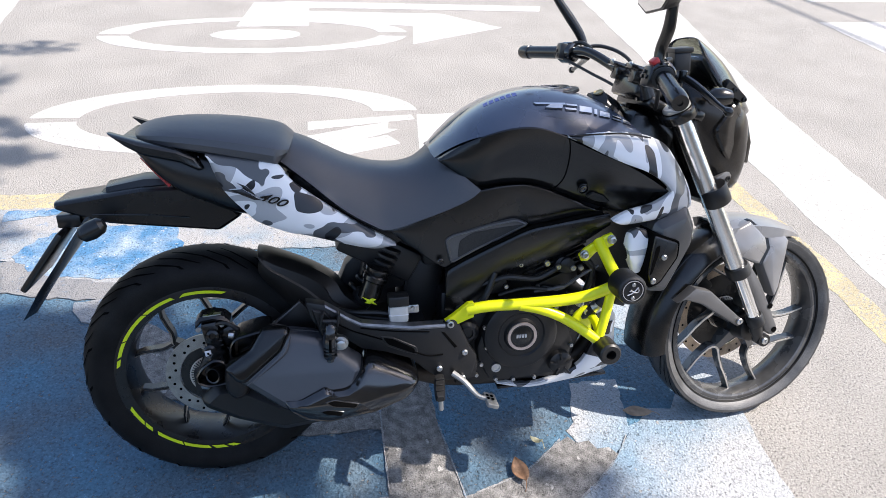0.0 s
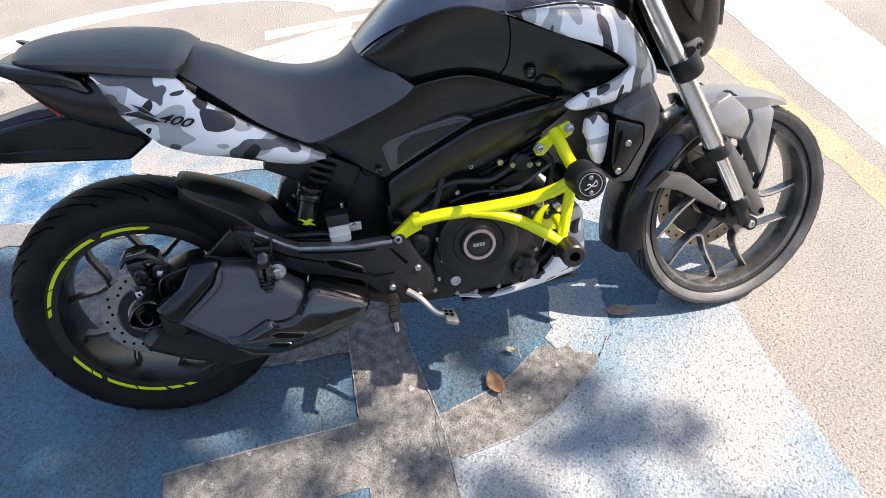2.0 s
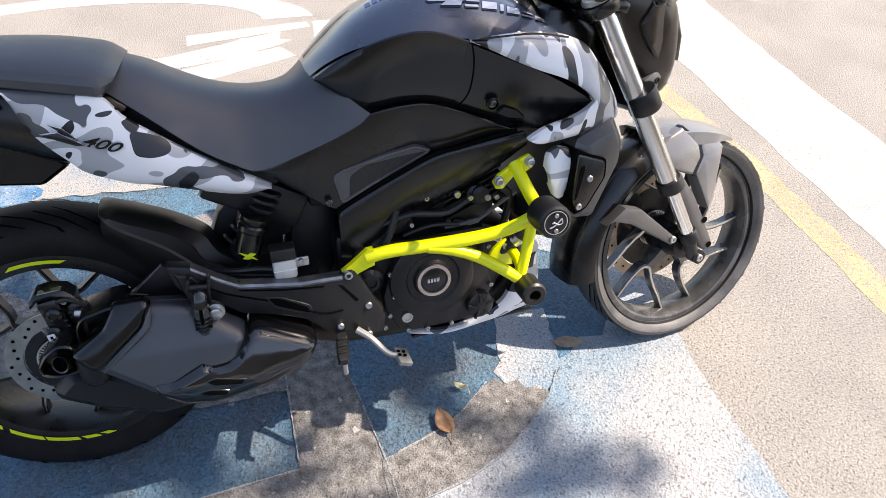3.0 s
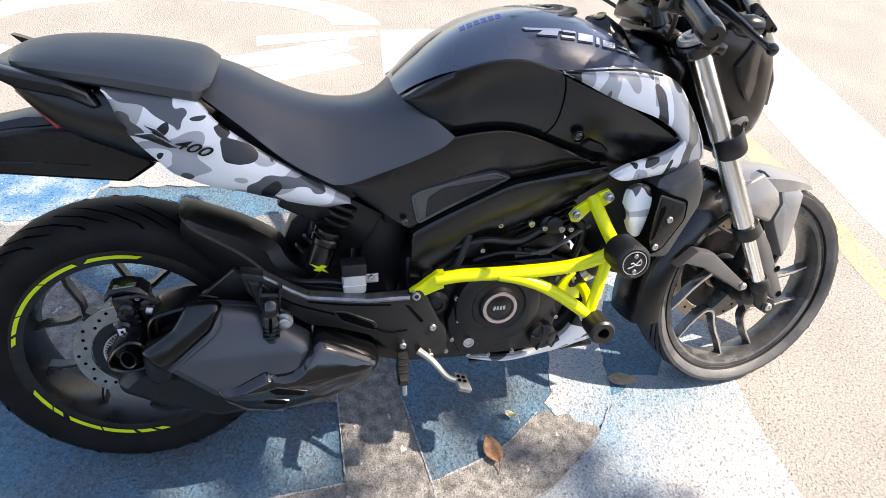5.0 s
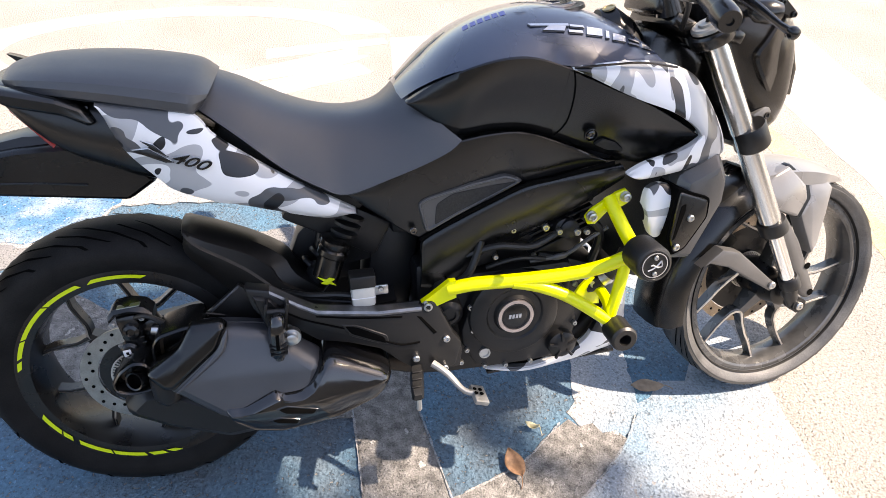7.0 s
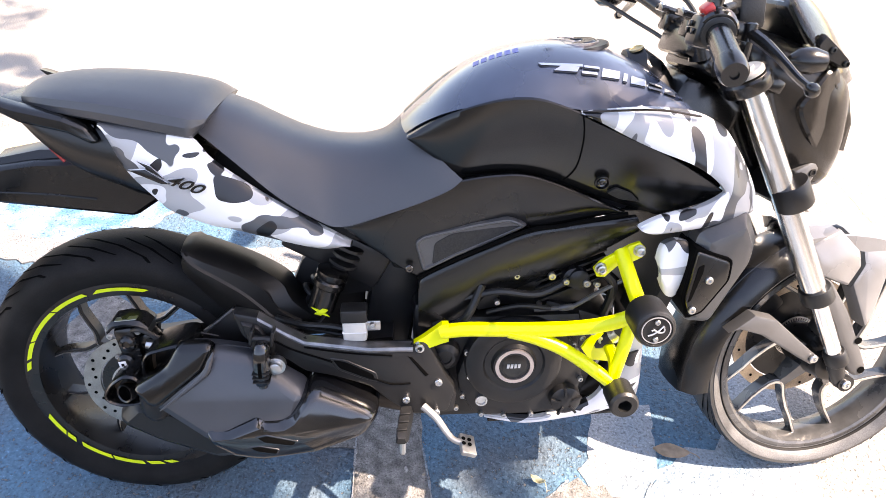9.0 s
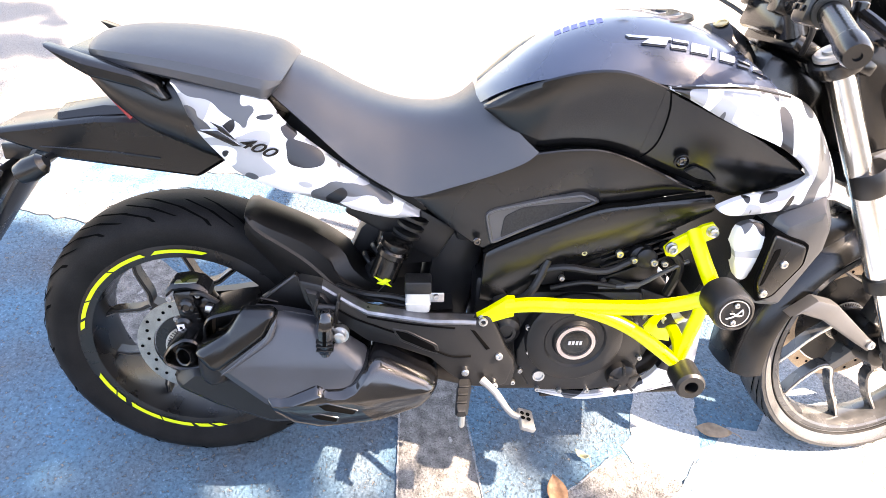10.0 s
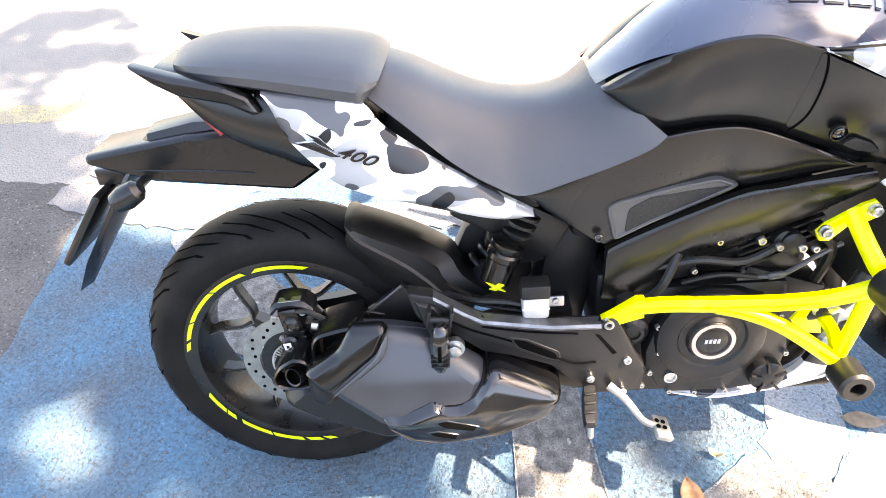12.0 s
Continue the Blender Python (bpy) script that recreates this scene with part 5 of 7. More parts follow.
shield = part("heat_shield", slab([(0.172, 0.311), (0.209, 0.305), (0.272, 0.332), (0.286, 0.322), (0.316, 0.323), (0.334, 0.333), (0.361, 0.371), (0.386, 0.374), (0.477, 0.327), (0.494, 0.31), (0.484, 0.289), (0.463, 0.268), (0.383, 0.246), (0.274, 0.233), (0.223, 0.247), (0.186, 0.277)], SHIELD, -0.09,
                                  ((0.0, 0.04), (0.002, 0.02), (0.006, 0.009), (0.012, 0.002)), 0.014, (0.9, 0.75, 0.55, 0.3, 0.08)), GLOSS_BLACK, muffler, "glossy black heat shield with two slots", angle=60)
for pts in ([(0.274, 0.298), (0.29, 0.301), (0.342, 0.287), (0.335, 0.279), (0.286, 0.288)], [(0.26, 0.277), (0.275, 0.279), (0.308, 0.27), (0.304, 0.261), (0.271, 0.269)]):
    part("slot_rim", slab(inset(pts, -0.003), lambda x, z: SHIELD(x, z) - 0.0012, -0.2, ((0.0, 0.002), (0.0015, 0.0)), 0.003), GLOSS_BLACK, shield)
    part("slot", slab(pts, lambda x, z: SHIELD(x, z) - 0.0017, -0.2, ((0.0, 0.0004), (0.0005, 0.0)), 0.003), GROOVE, shield, "slot drawn as a black plate for its shade")
part("lower_casing", slab([(-0.022, 0.275), (0.02, 0.312), (0.08, 0.316), (0.17, 0.275), (0.27, 0.25), (0.30, 0.21), (0.17, 0.184), (0.06, 0.216), (-0.01, 0.25)], lambda x, z: -0.155 - 0.15 * x + 0.2 * max(0, z - 0.26), -0.06, ((0.0, 0.03), (0.006, 0.012), (0.022, 0.0)), 0.016), CAST_BLACK, muffler, "dark lower exhaust casing", angle=30)
part("chamber", tube([(0.22, -0.14, 0.225), (0.30, -0.14, 0.222), (0.38, -0.135, 0.235), (0.46, -0.125, 0.285)], [0.03, 0.036, 0.036, 0.03], 16), CAST_BLACK, muffler, "dark lower exhaust chamber")
for p, shape in (((0.104, -0.178, 0.398), [(0.065, 0.362), (0.066, 0.41), (0.07, 0.43), (0.082, 0.445), (0.134, 0.458), (0.16, 0.458), (0.165, 0.40), (0.12, 0.362)]),
                 ((0.026, -0.178, 0.355), [(-0.014, 0.355), (0.003, 0.38), (0.03, 0.398), (0.054, 0.394), (0.07, 0.362), (0.06, 0.332), (0.014, 0.326), (-0.01, 0.338)])):
    loops = [[(x, y, z) for x, z in rounded(inset(shape, d), 0.008)] for d, y in ((0.002, -0.10), (0.0, -0.178), (0.001, -0.183), (0.004, -0.186), (0.0065, -0.184), (0.008, -0.178), (0.0095, -0.15))]
    tip = part("tip_shroud", loft(loops), SATIN_BLACK, muffler, "angular hollow shroud round an exhaust outlet", angle=40)
    deep = [[(x, y, z) for x, z in rounded(inset(shape, d), 0.008)] for d, y in ((0.0078, -0.1775), (0.0092, -0.152), (0.0155, -0.151))]
    part("liner", loft(deep, caps=False), BROWNED, tip, "heat-browned inner liner", angle=40)
    part("exhaust_tip", turned([(0.05, 0.018), (0.0, 0.0185), (-0.003, 0.0175), (-0.002, 0.0145), (0.04, 0.014)], p, (0.42, 0.88, -0.2), 22, caps=False), SATIN_BLACK, tip, "open black exhaust tip")
    part("bore", turned([(0.014, 0.0145), (0.016, 0.0145)], p, (0.42, 0.88, -0.2), 18), GROOVE, tip)

# rear brake caliper
caliper = part("rear_caliper", joined(box((0.026, -0.106, 0.424), (0.04, 0.045, 0.078), (0, -8, 0), 0.01), box((0.062, -0.102, 0.418), (0.042, 0.035, 0.052), (0, -30, 0), 0.009), turned([(0, 0.017), (0.012, 0.0165), (0.016, 0.011)], (0.017, -0.12, 0.392), (0, -1, 0), 20)), BLACK_PLASTIC, bike, "black rear brake caliper above the disc")
part("bridge", loft([[(x, y, z + h) for y, h in ((-0.124, -0.007), (-0.128, 0.0), (-0.122, 0.008), (-0.085, 0.01), (-0.085, -0.007))] for x, z in ((-0.008, 0.456), (0.004, 0.468), (0.03, 0.472), (0.055, 0.466), (0.068, 0.452))]), BLACK_PLASTIC, caliper, "ribbed caliper bridge", angle=40)
part("carrier", slab([(0.05, 0.395), (0.085, 0.388), (0.1, 0.36), (0.096, 0.325), (0.07, 0.322), (0.058, 0.352)], -0.118, -0.1, ((0.0, 0.004), (0.004, 0.0)), 0.008), CAST_BLACK, caliper, "cast caliper carrier")
part("piston_cap", turned([(0, 0.016), (0.004, 0.0165), (0.008, 0.014), (0.01, 0.008), (0.007, 0.006)], (0.028, -0.129, 0.432), (0, -1, 0.1), 20), SATIN_BLACK, caliper)
part("pad_spring", box((0.03, -0.118, 0.4785), (0.04, 0.014, 0.002), (0, -4, 0), 0.0005), STEEL, caliper, "bright pad spring")
part("hose", tube([(0.03, -0.118, 0.45), (0.06, -0.134, 0.462), (0.1, -0.128, 0.43), (0.14, -0.11, 0.40), (0.2, -0.105, 0.40)], 0.0048, 8), SOFT_RUBBER, caliper)
part("sensor_cable", tube([(0.085, -0.12, 0.36), (0.1, -0.125, 0.39), (0.09, -0.128, 0.42), (0.12, -0.12, 0.45), (0.19, -0.11, 0.43)], 0.003, 8), SOFT_RUBBER, caliper)
part("pin", rod((0.068, -0.13, 0.428), (0.128, -0.132, 0.413), 0.0045), STEEL, caliper, "steel slide pin")
part("pin_head", turned([(0, 0.0085), (0.004, 0.0095), (0.018, 0.0095), (0.022, 0.006)], (0.062, -0.13, 0.43), (1, 0, -0.25), 12), STEEL, caliper)
part("pin_collar", turned([(0, 0.007), (0.01, 0.007)], (0.102, -0.131, 0.4195), (1, 0, -0.25), 12), STEEL, caliper)
for x, z, r in ((0.082, 0.352, 0.009), (0.05, 0.456, 0.0055), (-0.002, 0.448, 0.006), (0.004, 0.404, 0.005)):
    part("bolt", bolt((x, -0.1265 if r < 0.008 else -0.119, z), (0, -1, 0), r, 0.006), STEEL if r > 0.008 else ALLOY, caliper)
for k in range(3):
    part("rib", box((0.046 - 0.002 * k, -0.1285, 0.405 + 0.012 * k), (0.008, 0.006, 0.005), (0, -8, 0), 0.0015), BLACK_PLASTIC, caliper)
part("tab", box((0.014, -0.138, 0.391), (0.014, 0.002, 0.014), (0, -6, 0), 0.001), WHITE_MARK, caliper)
part("tab_mark", box((0.0145, -0.1394, 0.391), (0.005, 0.001, 0.006), (0, -6, 0), 0.0003), GROOVE, caliper)

# engine
engine = part("engine_block", box((0.74, 0, 0.34), (0.30, 0.24, 0.24), bevel=0.02), CAST_BLACK, bike, "black liquid-cooled single-cylinder engine")
for name, centre, size, turn in (("crankcase_nose", (0.86, 0, 0.36), (0.16, 0.2, 0.2), (0, 20, 0)), ("gearbox_case", (0.62, 0, 0.40), (0.12, 0.2, 0.16), (0, 0, 0)), ("cylinder", (0.80, 0, 0.52), (0.24, 0.18, 0.12), (0, 0, 0)), ("airbox", (0.70, 0, 0.60), (0.36, 0.16, 0.12), (0, 0, 0))):
    part(name, box(centre, size, turn, 0.016), CAST_BLACK, engine)
cover = part("clutch_cover", plate([(0.672, 0.42), (0.70, 0.445), (0.742, 0.455), (0.80, 0.452), (0.845, 0.436), (0.878, 0.39), (0.89, 0.335), (0.878, 0.275), (0.85, 0.255), (0.80, 0.247), (0.70, 0.247), (0.672, 0.258), (0.645, 0.31), (0.642, 0.345), (0.655, 0.385)], -0.15, -0.10, 0.008), CAST_BLACK, engine, "black cast clutch cover")
part("drum", turned([(0, 0.095), (0.012, 0.092), (0.016, 0.086), (0.016, 0.06), (0.012, 0.056), (0.012, 0.044), (0.02, 0.04)], (0.75, -0.148, 0.376), (0, -1, 0), 40), CAST_BLACK, cover)
part("ring", turned([(0.014, 0.038), (0.021, 0.037), (0.021, 0.030), (0.016, 0.029)], (0.75, -0.15, 0.376), (0, -1, 0), 40, caps=False), BRONZE, cover, "bright bronze ring")
part("cap", turned([(0.012, 0.03), (0.017, 0.029), (0.019, 0.02), (0.02, 0.0)], (0.75, -0.15, 0.376), (0, -1, 0), 32), SATIN_BLACK, cover)
part("cap_mark", joined(*[plate([(0.735 + 0.007 * k, 0.372), (0.740 + 0.007 * k, 0.372), (0.741 + 0.007 * k, 0.381), (0.736 + 0.007 * k, 0.381)], -0.1705, -0.168, 0.0004) for k in range(4)]), SILVER_MARK, cover, "small silver marks on the cap")
for x, z in ((0.66, 0.40), (0.652, 0.30), (0.69, 0.255), (0.735, 0.25), (0.79, 0.25), (0.868, 0.27), (0.884, 0.33), (0.872, 0.395), (0.84, 0.44), (0.665, 0.345), (0.835, 0.29), (0.64, 0.272)):
    part("bolt", bolt((x, -0.149, z), (0, -1, 0), 0.0055, 0.008), STEEL, cover)
part("oil_window", turned([(0, 0.012), (0.005, 0.012), (0.005, 0.009), (0.002, 0.008)], (0.69, -0.15, 0.287), (0, -1, 0), 18), STEEL, cover)
part("oil_filter", turned([(0, 0.03), (0.022, 0.028), (0.03, 0.018), (0.03, 0.012), (0.026, 0.011)], (0.62, -0.12, 0.385), (0, -1, 0), 24), CAST_BLACK, engine)
part("water_pump", joined(turned([(0, 0.032), (0.02, 0.03), (0.026, 0.02), (0.026, 0.008)], (0.855, -0.145, 0.288), (0, -1, 0), 24), *[box((0.855 + 0.022 * math.cos(a), -0.171, 0.288 + 0.022 * math.sin(a)), (0.02, 0.006, 0.005), (0, -math.degrees(a), 0), 0.001) for a in (0.4, 1.7, 2.9, 4.2, 5.4)]), CAST_BLACK, engine, "small round water pump housing")
for k in range(7):
    part("cylinder_fin", box((0.86, -0.01, 0.505 + 0.014 * k), (0.14, 0.2, 0.005), (0, -22, 0), 0.001), CAST_BLACK, engine)
part("head_cover", joined(box((0.78, -0.09, 0.535), (0.06, 0.03, 0.05), (0, 15, 0), 0.008), box((0.70, -0.10, 0.50), (0.05, 0.03, 0.06), (0, -10, 0), 0.008), turned([(0, 0.022), (0.03, 0.02), (0.035, 0.012)], (0.86, -0.09, 0.535), (0.1, -1, 0), 18)), CAST_BLACK, engine)
for p, r in (((0.82, -0.125, 0.545), 0.008), ((0.885, -0.13, 0.53), 0.008), ((0.755, -0.12, 0.545), 0.006), ((0.72, -0.118, 0.49), 0.006), ((0.80, -0.12, 0.485), 0.005), ((0.935, -0.14, 0.45), 0.006)):
    part("bolt", bolt(p, (0, -1, 0), r, 0.008), STEEL, engine)
hoses = [tube([(0.66, -0.12, 0.50), (0.72, -0.135, 0.52), (0.80, -0.13, 0.51), (0.88, -0.12, 0.55)], 0.007, 8), tube([(0.70, -0.125, 0.47), (0.76, -0.13, 0.485), (0.82, -0.135, 0.48)], 0.005, 8), tube([(0.62, -0.13, 0.44), (0.66, -0.14, 0.47), (0.69, -0.125, 0.53)], 0.008, 8),
         tube([(0.90, -0.12, 0.56), (0.94, -0.12, 0.52), (0.93, -0.11, 0.45)], 0.009, 8)]
part("hose", joined(*hoses), SOFT_RUBBER, engine, "black rubber hoses and cables")
part("overflow_bottle", plate([(0.985, 0.398), (1.004, 0.403), (1.014, 0.386), (1.014, 0.324), (0.981, 0.328), (0.981, 0.381)], -0.12, -0.08, 0.004), FLUID, engine, "pale grey overflow bottle")
part("hose_clamp", turned([(-0.005, 0.0162), (0.005, 0.0162)], (0.938, -0.16, 0.433), (-0.8, 0.35, -0.75), 18), STEEL, engine, "steel hose clamp")
part("connector", joined(turned([(0, 0.005), (0.005, 0.0065), (0.024, 0.0065), (0.028, 0.004)], (0.836, -0.138, 0.481), (1, 0, 0.14), 10), tube([(0.79, -0.128, 0.474), (0.838, -0.138, 0.482), (0.862, -0.138, 0.485), (0.907, -0.13, 0.507), (0.956, -0.12, 0.526)], 0.0042, 8)), GREY_PLASTIC, engine, "grey cable connector")
part("sensor_body", turned([(0, 0.02), (0.03, 0.02), (0.034, 0.014)], (0.872, -0.1, 0.535), (0, -1, 0), 20), CAST_BLACK, engine)
for x, z in ((0.844, 0.539), (0.902, 0.532), (0.884, 0.417), (0.855, 0.411), (0.868, 0.401)):
    part("bolt", bolt((x, -0.138, z), (0, -1, 0), 0.0065, 0.008), STEEL, engine)
part("coolant_hose", tube([(0.98, -0.16, 0.49), (0.955, -0.17, 0.455), (0.935, -0.16, 0.43), (0.90, -0.14, 0.40)], 0.014, 12), SOFT_RUBBER, engine, "thick black coolant hose")
part("hose_clamp", turned([(0, 0.016), (0.009, 0.016)], (0.945, -0.166, 0.442), (-0.5, 0.2, -0.8), 16), STEEL, engine)
part("gearcase", joined(box((0.52, 0.02, 0.45), (0.10, 0.14, 0.26), (0, 10, 0), 0.02), box((0.42, 0, 0.58), (0.2, 0.14, 0.08), (0, 30, 0), 0.01)), CAST_BLACK, bike, "dark frame spine and gearbox housing")
both("belly_pan", lambda: joined(skin([(0.70, 0.228), (0.796, 0.212), (0.87, 0.23), (0.925, 0.258), (0.955, 0.31), (0.985, 0.365)], [(0.70, 0.222), (0.774, 0.196), (0.88, 0.197), (0.96, 0.21), (1.02, 0.24), (1.018, 0.375)], -0.122, [-0.11, -0.105, -0.1, -0.1, -0.1, -0.11], 0.01)), CAMO, bike, "camouflage belly pan under the engine")
part("belly_floor", box((0.86, 0, 0.2), (0.30, 0.2, 0.008), (0, -2, 0)), BLACK_PLASTIC, bike)

# crash guard
crash = part("crash_guard", joined(tube([(0.612, -0.176, 0.462), (0.66, -0.19, 0.474), (0.74, -0.205, 0.479), (0.84, -0.222, 0.488), (0.90, -0.236, 0.504), (0.945, -0.25, 0.528)], 0.0135, 16),
                                  tube([(0.936, -0.156, 0.605), (0.94, -0.19, 0.58), (0.945, -0.24, 0.55), (0.945, -0.27, 0.55)], 0.0135, 16),
                                  tube([(0.73, -0.205, 0.476), (0.78, -0.214, 0.465), (0.84, -0.226, 0.438), (0.925, -0.25, 0.378)], 0.0125, 16),
                                  tube([(0.94, -0.245, 0.528), (0.928, -0.245, 0.46), (0.915, -0.242, 0.39)], 0.0115, 16),
                                  tube([(0.918, -0.24, 0.386), (0.93, -0.2, 0.40), (0.93, -0.155, 0.41)], 0.011, 14)), LIME, bike, "lime yellow tubular crash guard bolted to the frame")
part("rear_lug", loft([[(x, y - d, z + h) for d, h in ((-0.006, -hh), (0.008, -hh), (0.008, hh), (-0.006, hh))] for x, y, z, hh in ((0.56, -0.158, 0.424, 0.009), (0.58, -0.164, 0.436, 0.014), (0.612, -0.176, 0.462, 0.02), (0.624, -0.18, 0.466, 0.018))]), LIME, crash, "flat lime mounting lug")
part("top_bracket", plate([(0.888, 0.572), (0.895, 0.556), (0.91, 0.555), (0.935, 0.58), (0.955, 0.582), (0.975, 0.592), (0.98, 0.61), (0.968, 0.622), (0.95, 0.616), (0.90, 0.586)], -0.159, -0.151, 0.002), LIME, crash, "two-bolt lime bracket")
part("low_bracket", plate([(0.879, 0.403), (0.888, 0.418), (0.906, 0.434), (0.919, 0.436), (0.926, 0.425), (0.934, 0.372), (0.897, 0.377)], -0.158, -0.151, 0.0015), LIME, crash, "lime lower mounting lug")
part("bolt", bolt((0.917, -0.158, 0.421), (0, -1, 0), 0.008, 0.006), STEEL, crash)
for p in ((0.571, -0.166, 0.428), (0.9, -0.158, 0.574), (0.967, -0.158, 0.607), (0.893, -0.164, 0.452)):
    part("bolt", turned([(0, 0.011), (0.003, 0.011), (0.003, 0.0085), (0.012, 0.0085), (0.013, 0.005), (0.009, 0.004)], p, (0, -1, 0), 16), STEEL, crash)
slider = part("upper_slider", turned([(0, 0.03), (0.004, 0.034), (0.058, 0.034), (0.064, 0.031), (0.066, 0.027), (0.064, 0.026)], (0.948, -0.268, 0.543), (-0.05, -1, 0.06), 32), SOFT_RUBBER, crash, "round black crash slider with a silver emblem")
face = Vector((0.9447, -0.3335, 0.547))
part("emblem", joined(hoop([(-0.0006, 0.024), (0.0006, 0.024), (0.0006, 0.0225), (-0.0006, 0.0225), (-0.0006, 0.024)], face, 40), *[tube([face + Vector((x, -0.001, z)) for x, z in pts], 0.0013, 6, 3) for pts in ([(-0.013, -0.009), (-0.004, -0.006), (0.004, 0.0), (0.011, 0.008)], [(0.011, 0.008), (0.013, -0.002), (0.004, -0.004), (-0.003, 0.001), (-0.008, 0.0)])]), SILVER_MARK, slider, "thin silver curved emblem")
for dz in (0.015, -0.016):
    part("bolt", bolt(face + Vector((0, 0, dz)), (0, -1, 0), 0.0045, 0.004), STEEL, slider)
low = part("lower_slider", turned([(0, 0.022), (0.004, 0.026), (0.05, 0.026), (0.055, 0.022), (0.055, 0.012), (0.03, 0.011)], (0.924, -0.247, 0.374), (-0.03, -1, 0.02), 28), SOFT_RUBBER, crash, "round black lower crash slider with a bolt hole")

# radiator
radiator = part("radiator", box((1.03, 0, 0.54), (0.03, 0.34, 0.22), (0, 18, 0), 0.004), GRILLE, bike, "dark finned radiator behind plastic shrouds")
for s in (1, -1):
    fl = (lambda b: b) if s > 0 else flip
    shroud = part("radiator_shroud", fl(slab([(1.052, 0.656), (1.141, 0.69), (1.17, 0.633), (1.167, 0.587), (1.1, 0.473), (1.05, 0.478), (1.033, 0.535)], lambda x, z: -0.216 + 0.25 * max(0, x - 1.1), -0.1, ((0.0, 0.05), (0.003, 0.022), (0.02, 0.002), (0.03, 0.0)), 0.012)), GREY_PLASTIC, radiator, "graphite radiator shroud", angle=28)
    part("panel_gap", fl(slab(inset([(1.046, 0.631), (1.107, 0.608), (1.107, 0.573), (1.069, 0.512), (1.046, 0.503), (1.035, 0.54)], -0.005), -0.2185, -0.15, ((0.0, 0.001), (0.001, 0.0)), 0.008)), GROOVE, radiator)
    part("inner_panel", fl(slab([(1.046, 0.631), (1.107, 0.608), (1.107, 0.573), (1.069, 0.512), (1.046, 0.503), (1.035, 0.54)], -0.2235, -0.18, ((0.0, 0.004), (0.002, 0.001), (0.005, 0.0)), 0.008)), BLACK_PLASTIC, radiator, "dark panel with two bolts")
    part("slot", fl(slab([(1.05, 0.602), (1.06, 0.607), (1.06, 0.592), (1.046, 0.537), (1.04, 0.532)], -0.2245, -0.2, ((0.0, 0.0005), (0.0005, 0.0)), 0.003)), GROOVE, radiator)
    part("camo_insert", fl(skin([(0.991, 0.6), (0.997, 0.628), (1.02, 0.638), (1.049, 0.63)], [(0.998, 0.56), (1.012, 0.533), (1.032, 0.536), (1.047, 0.597)], -0.19, -0.196, 0.012)), CAMO, radiator, "small camouflage film insert")
    for x, z in ((1.072, 0.576), (1.05, 0.518)):
        part("bolt", fl(bolt((x, -0.2235, z), (0, -1, 0), 0.007, 0.005)), STEEL, radiator)

# front end, turned a little to the left about the steering head
AXIS_P, AXIS_D = Vector((1.10, 0, 0.93)), Vector((-0.447, 0, 0.894))
STEER = Matrix.Translation(AXIS_P) @ Matrix.Rotation(radians(5.5), 4, AXIS_D) @ Matrix.Translation(-AXIS_P)
first = set(bpy.data.objects)
fw = wheel("front_wheel", FRONT, 0.055, 0.23, 0.2775, 227, "black cast front wheel with machined edges", 0.15, 0.07, [], 0.009, LIT_DUSTY_BLACK, LIT_DUSTY_RUBBER, 1)
for s in (-1, 1):
    y = 0.108 * s
    fork = part("fork_leg", rod((1.123, y, 0.899), (1.345, y, 0.468), 0.0235, 24), FORK_SILVER, bike, "bright silver upper fork tube")
    part("collar", turned([(0, 0.029), (0.006, 0.031), (0.03, 0.031), (0.034, 0.027)], (1.337, y, 0.487), (0.458, 0, -0.889), 24), SOFT_RUBBER, fork, "black dust seal")
    part("stanchion", rod((1.345, y, 0.47), (1.422, y, 0.315), 0.0165, 20), CHROME, fork, "chromed lower fork tube")
    part("fork_foot", joined(turned([(0, 0.02), (0.005, 0.023), (0.03, 0.023), (0.036, 0.018)], (1.412, y, 0.337), (0.458, 0, -0.889), 20), tube([(1.423, y, 0.31), (1.43, y, 0.285), (1.445, y, 0.256)], [0.018, 0.016, 0.014], 12), turned([(-0.015, 0.018), (0.015, 0.018)], (1.447, y, 0.262), (0, 1, 0), 18)), CAST_BLACK, fork, "dark cast fork foot")
    part("axle_bolt", bolt((1.445, y + s * 0.015, 0.262), (0, s, 0), 0.010, 0.006), STEEL, fork)
    part("lower_clamp", turned([(0, 0.034), (0.004, 0.036), (0.046, 0.036), (0.05, 0.034)], (1.237, y, 0.705), (0.458, 0, -0.889), 24), CAST_BLACK, fork, "black lower fork clamp")
part("axle", rod((1.45, -0.11, 0.27), (1.45, 0.11, 0.27), 0.012), STEEL, bike)
part("lower_yoke", box((1.245, 0, 0.68), (0.07, 0.22, 0.05), (0, 27, 0), 0.012), CAST_BLACK, bike, "black lower yoke")
yoke = part("top_yoke", joined(box((1.1, 0, 0.9), (0.075, 0.16, 0.03), (0, 27, 0), 0.01), *[turned([(-0.016, 0.04), (-0.012, 0.042), (0.005, 0.042), (0.009, 0.039), (0.009, 0.03)], (1.126, s * 0.108, 0.889), (-0.458, 0, 0.889), 28) for s in (-1, 1)], *[box((1.165, s * 0.12, 0.884), (0.034, 0.03, 0.024), (0, 27, 0), 0.006) for s in (-1, 1)], box((1.06, 0, 0.945), (0.04, 0.12, 0.05), (0, 20, 0), 0.01)), SATIN_BLACK, bike, "black top yoke with handlebar clamps")
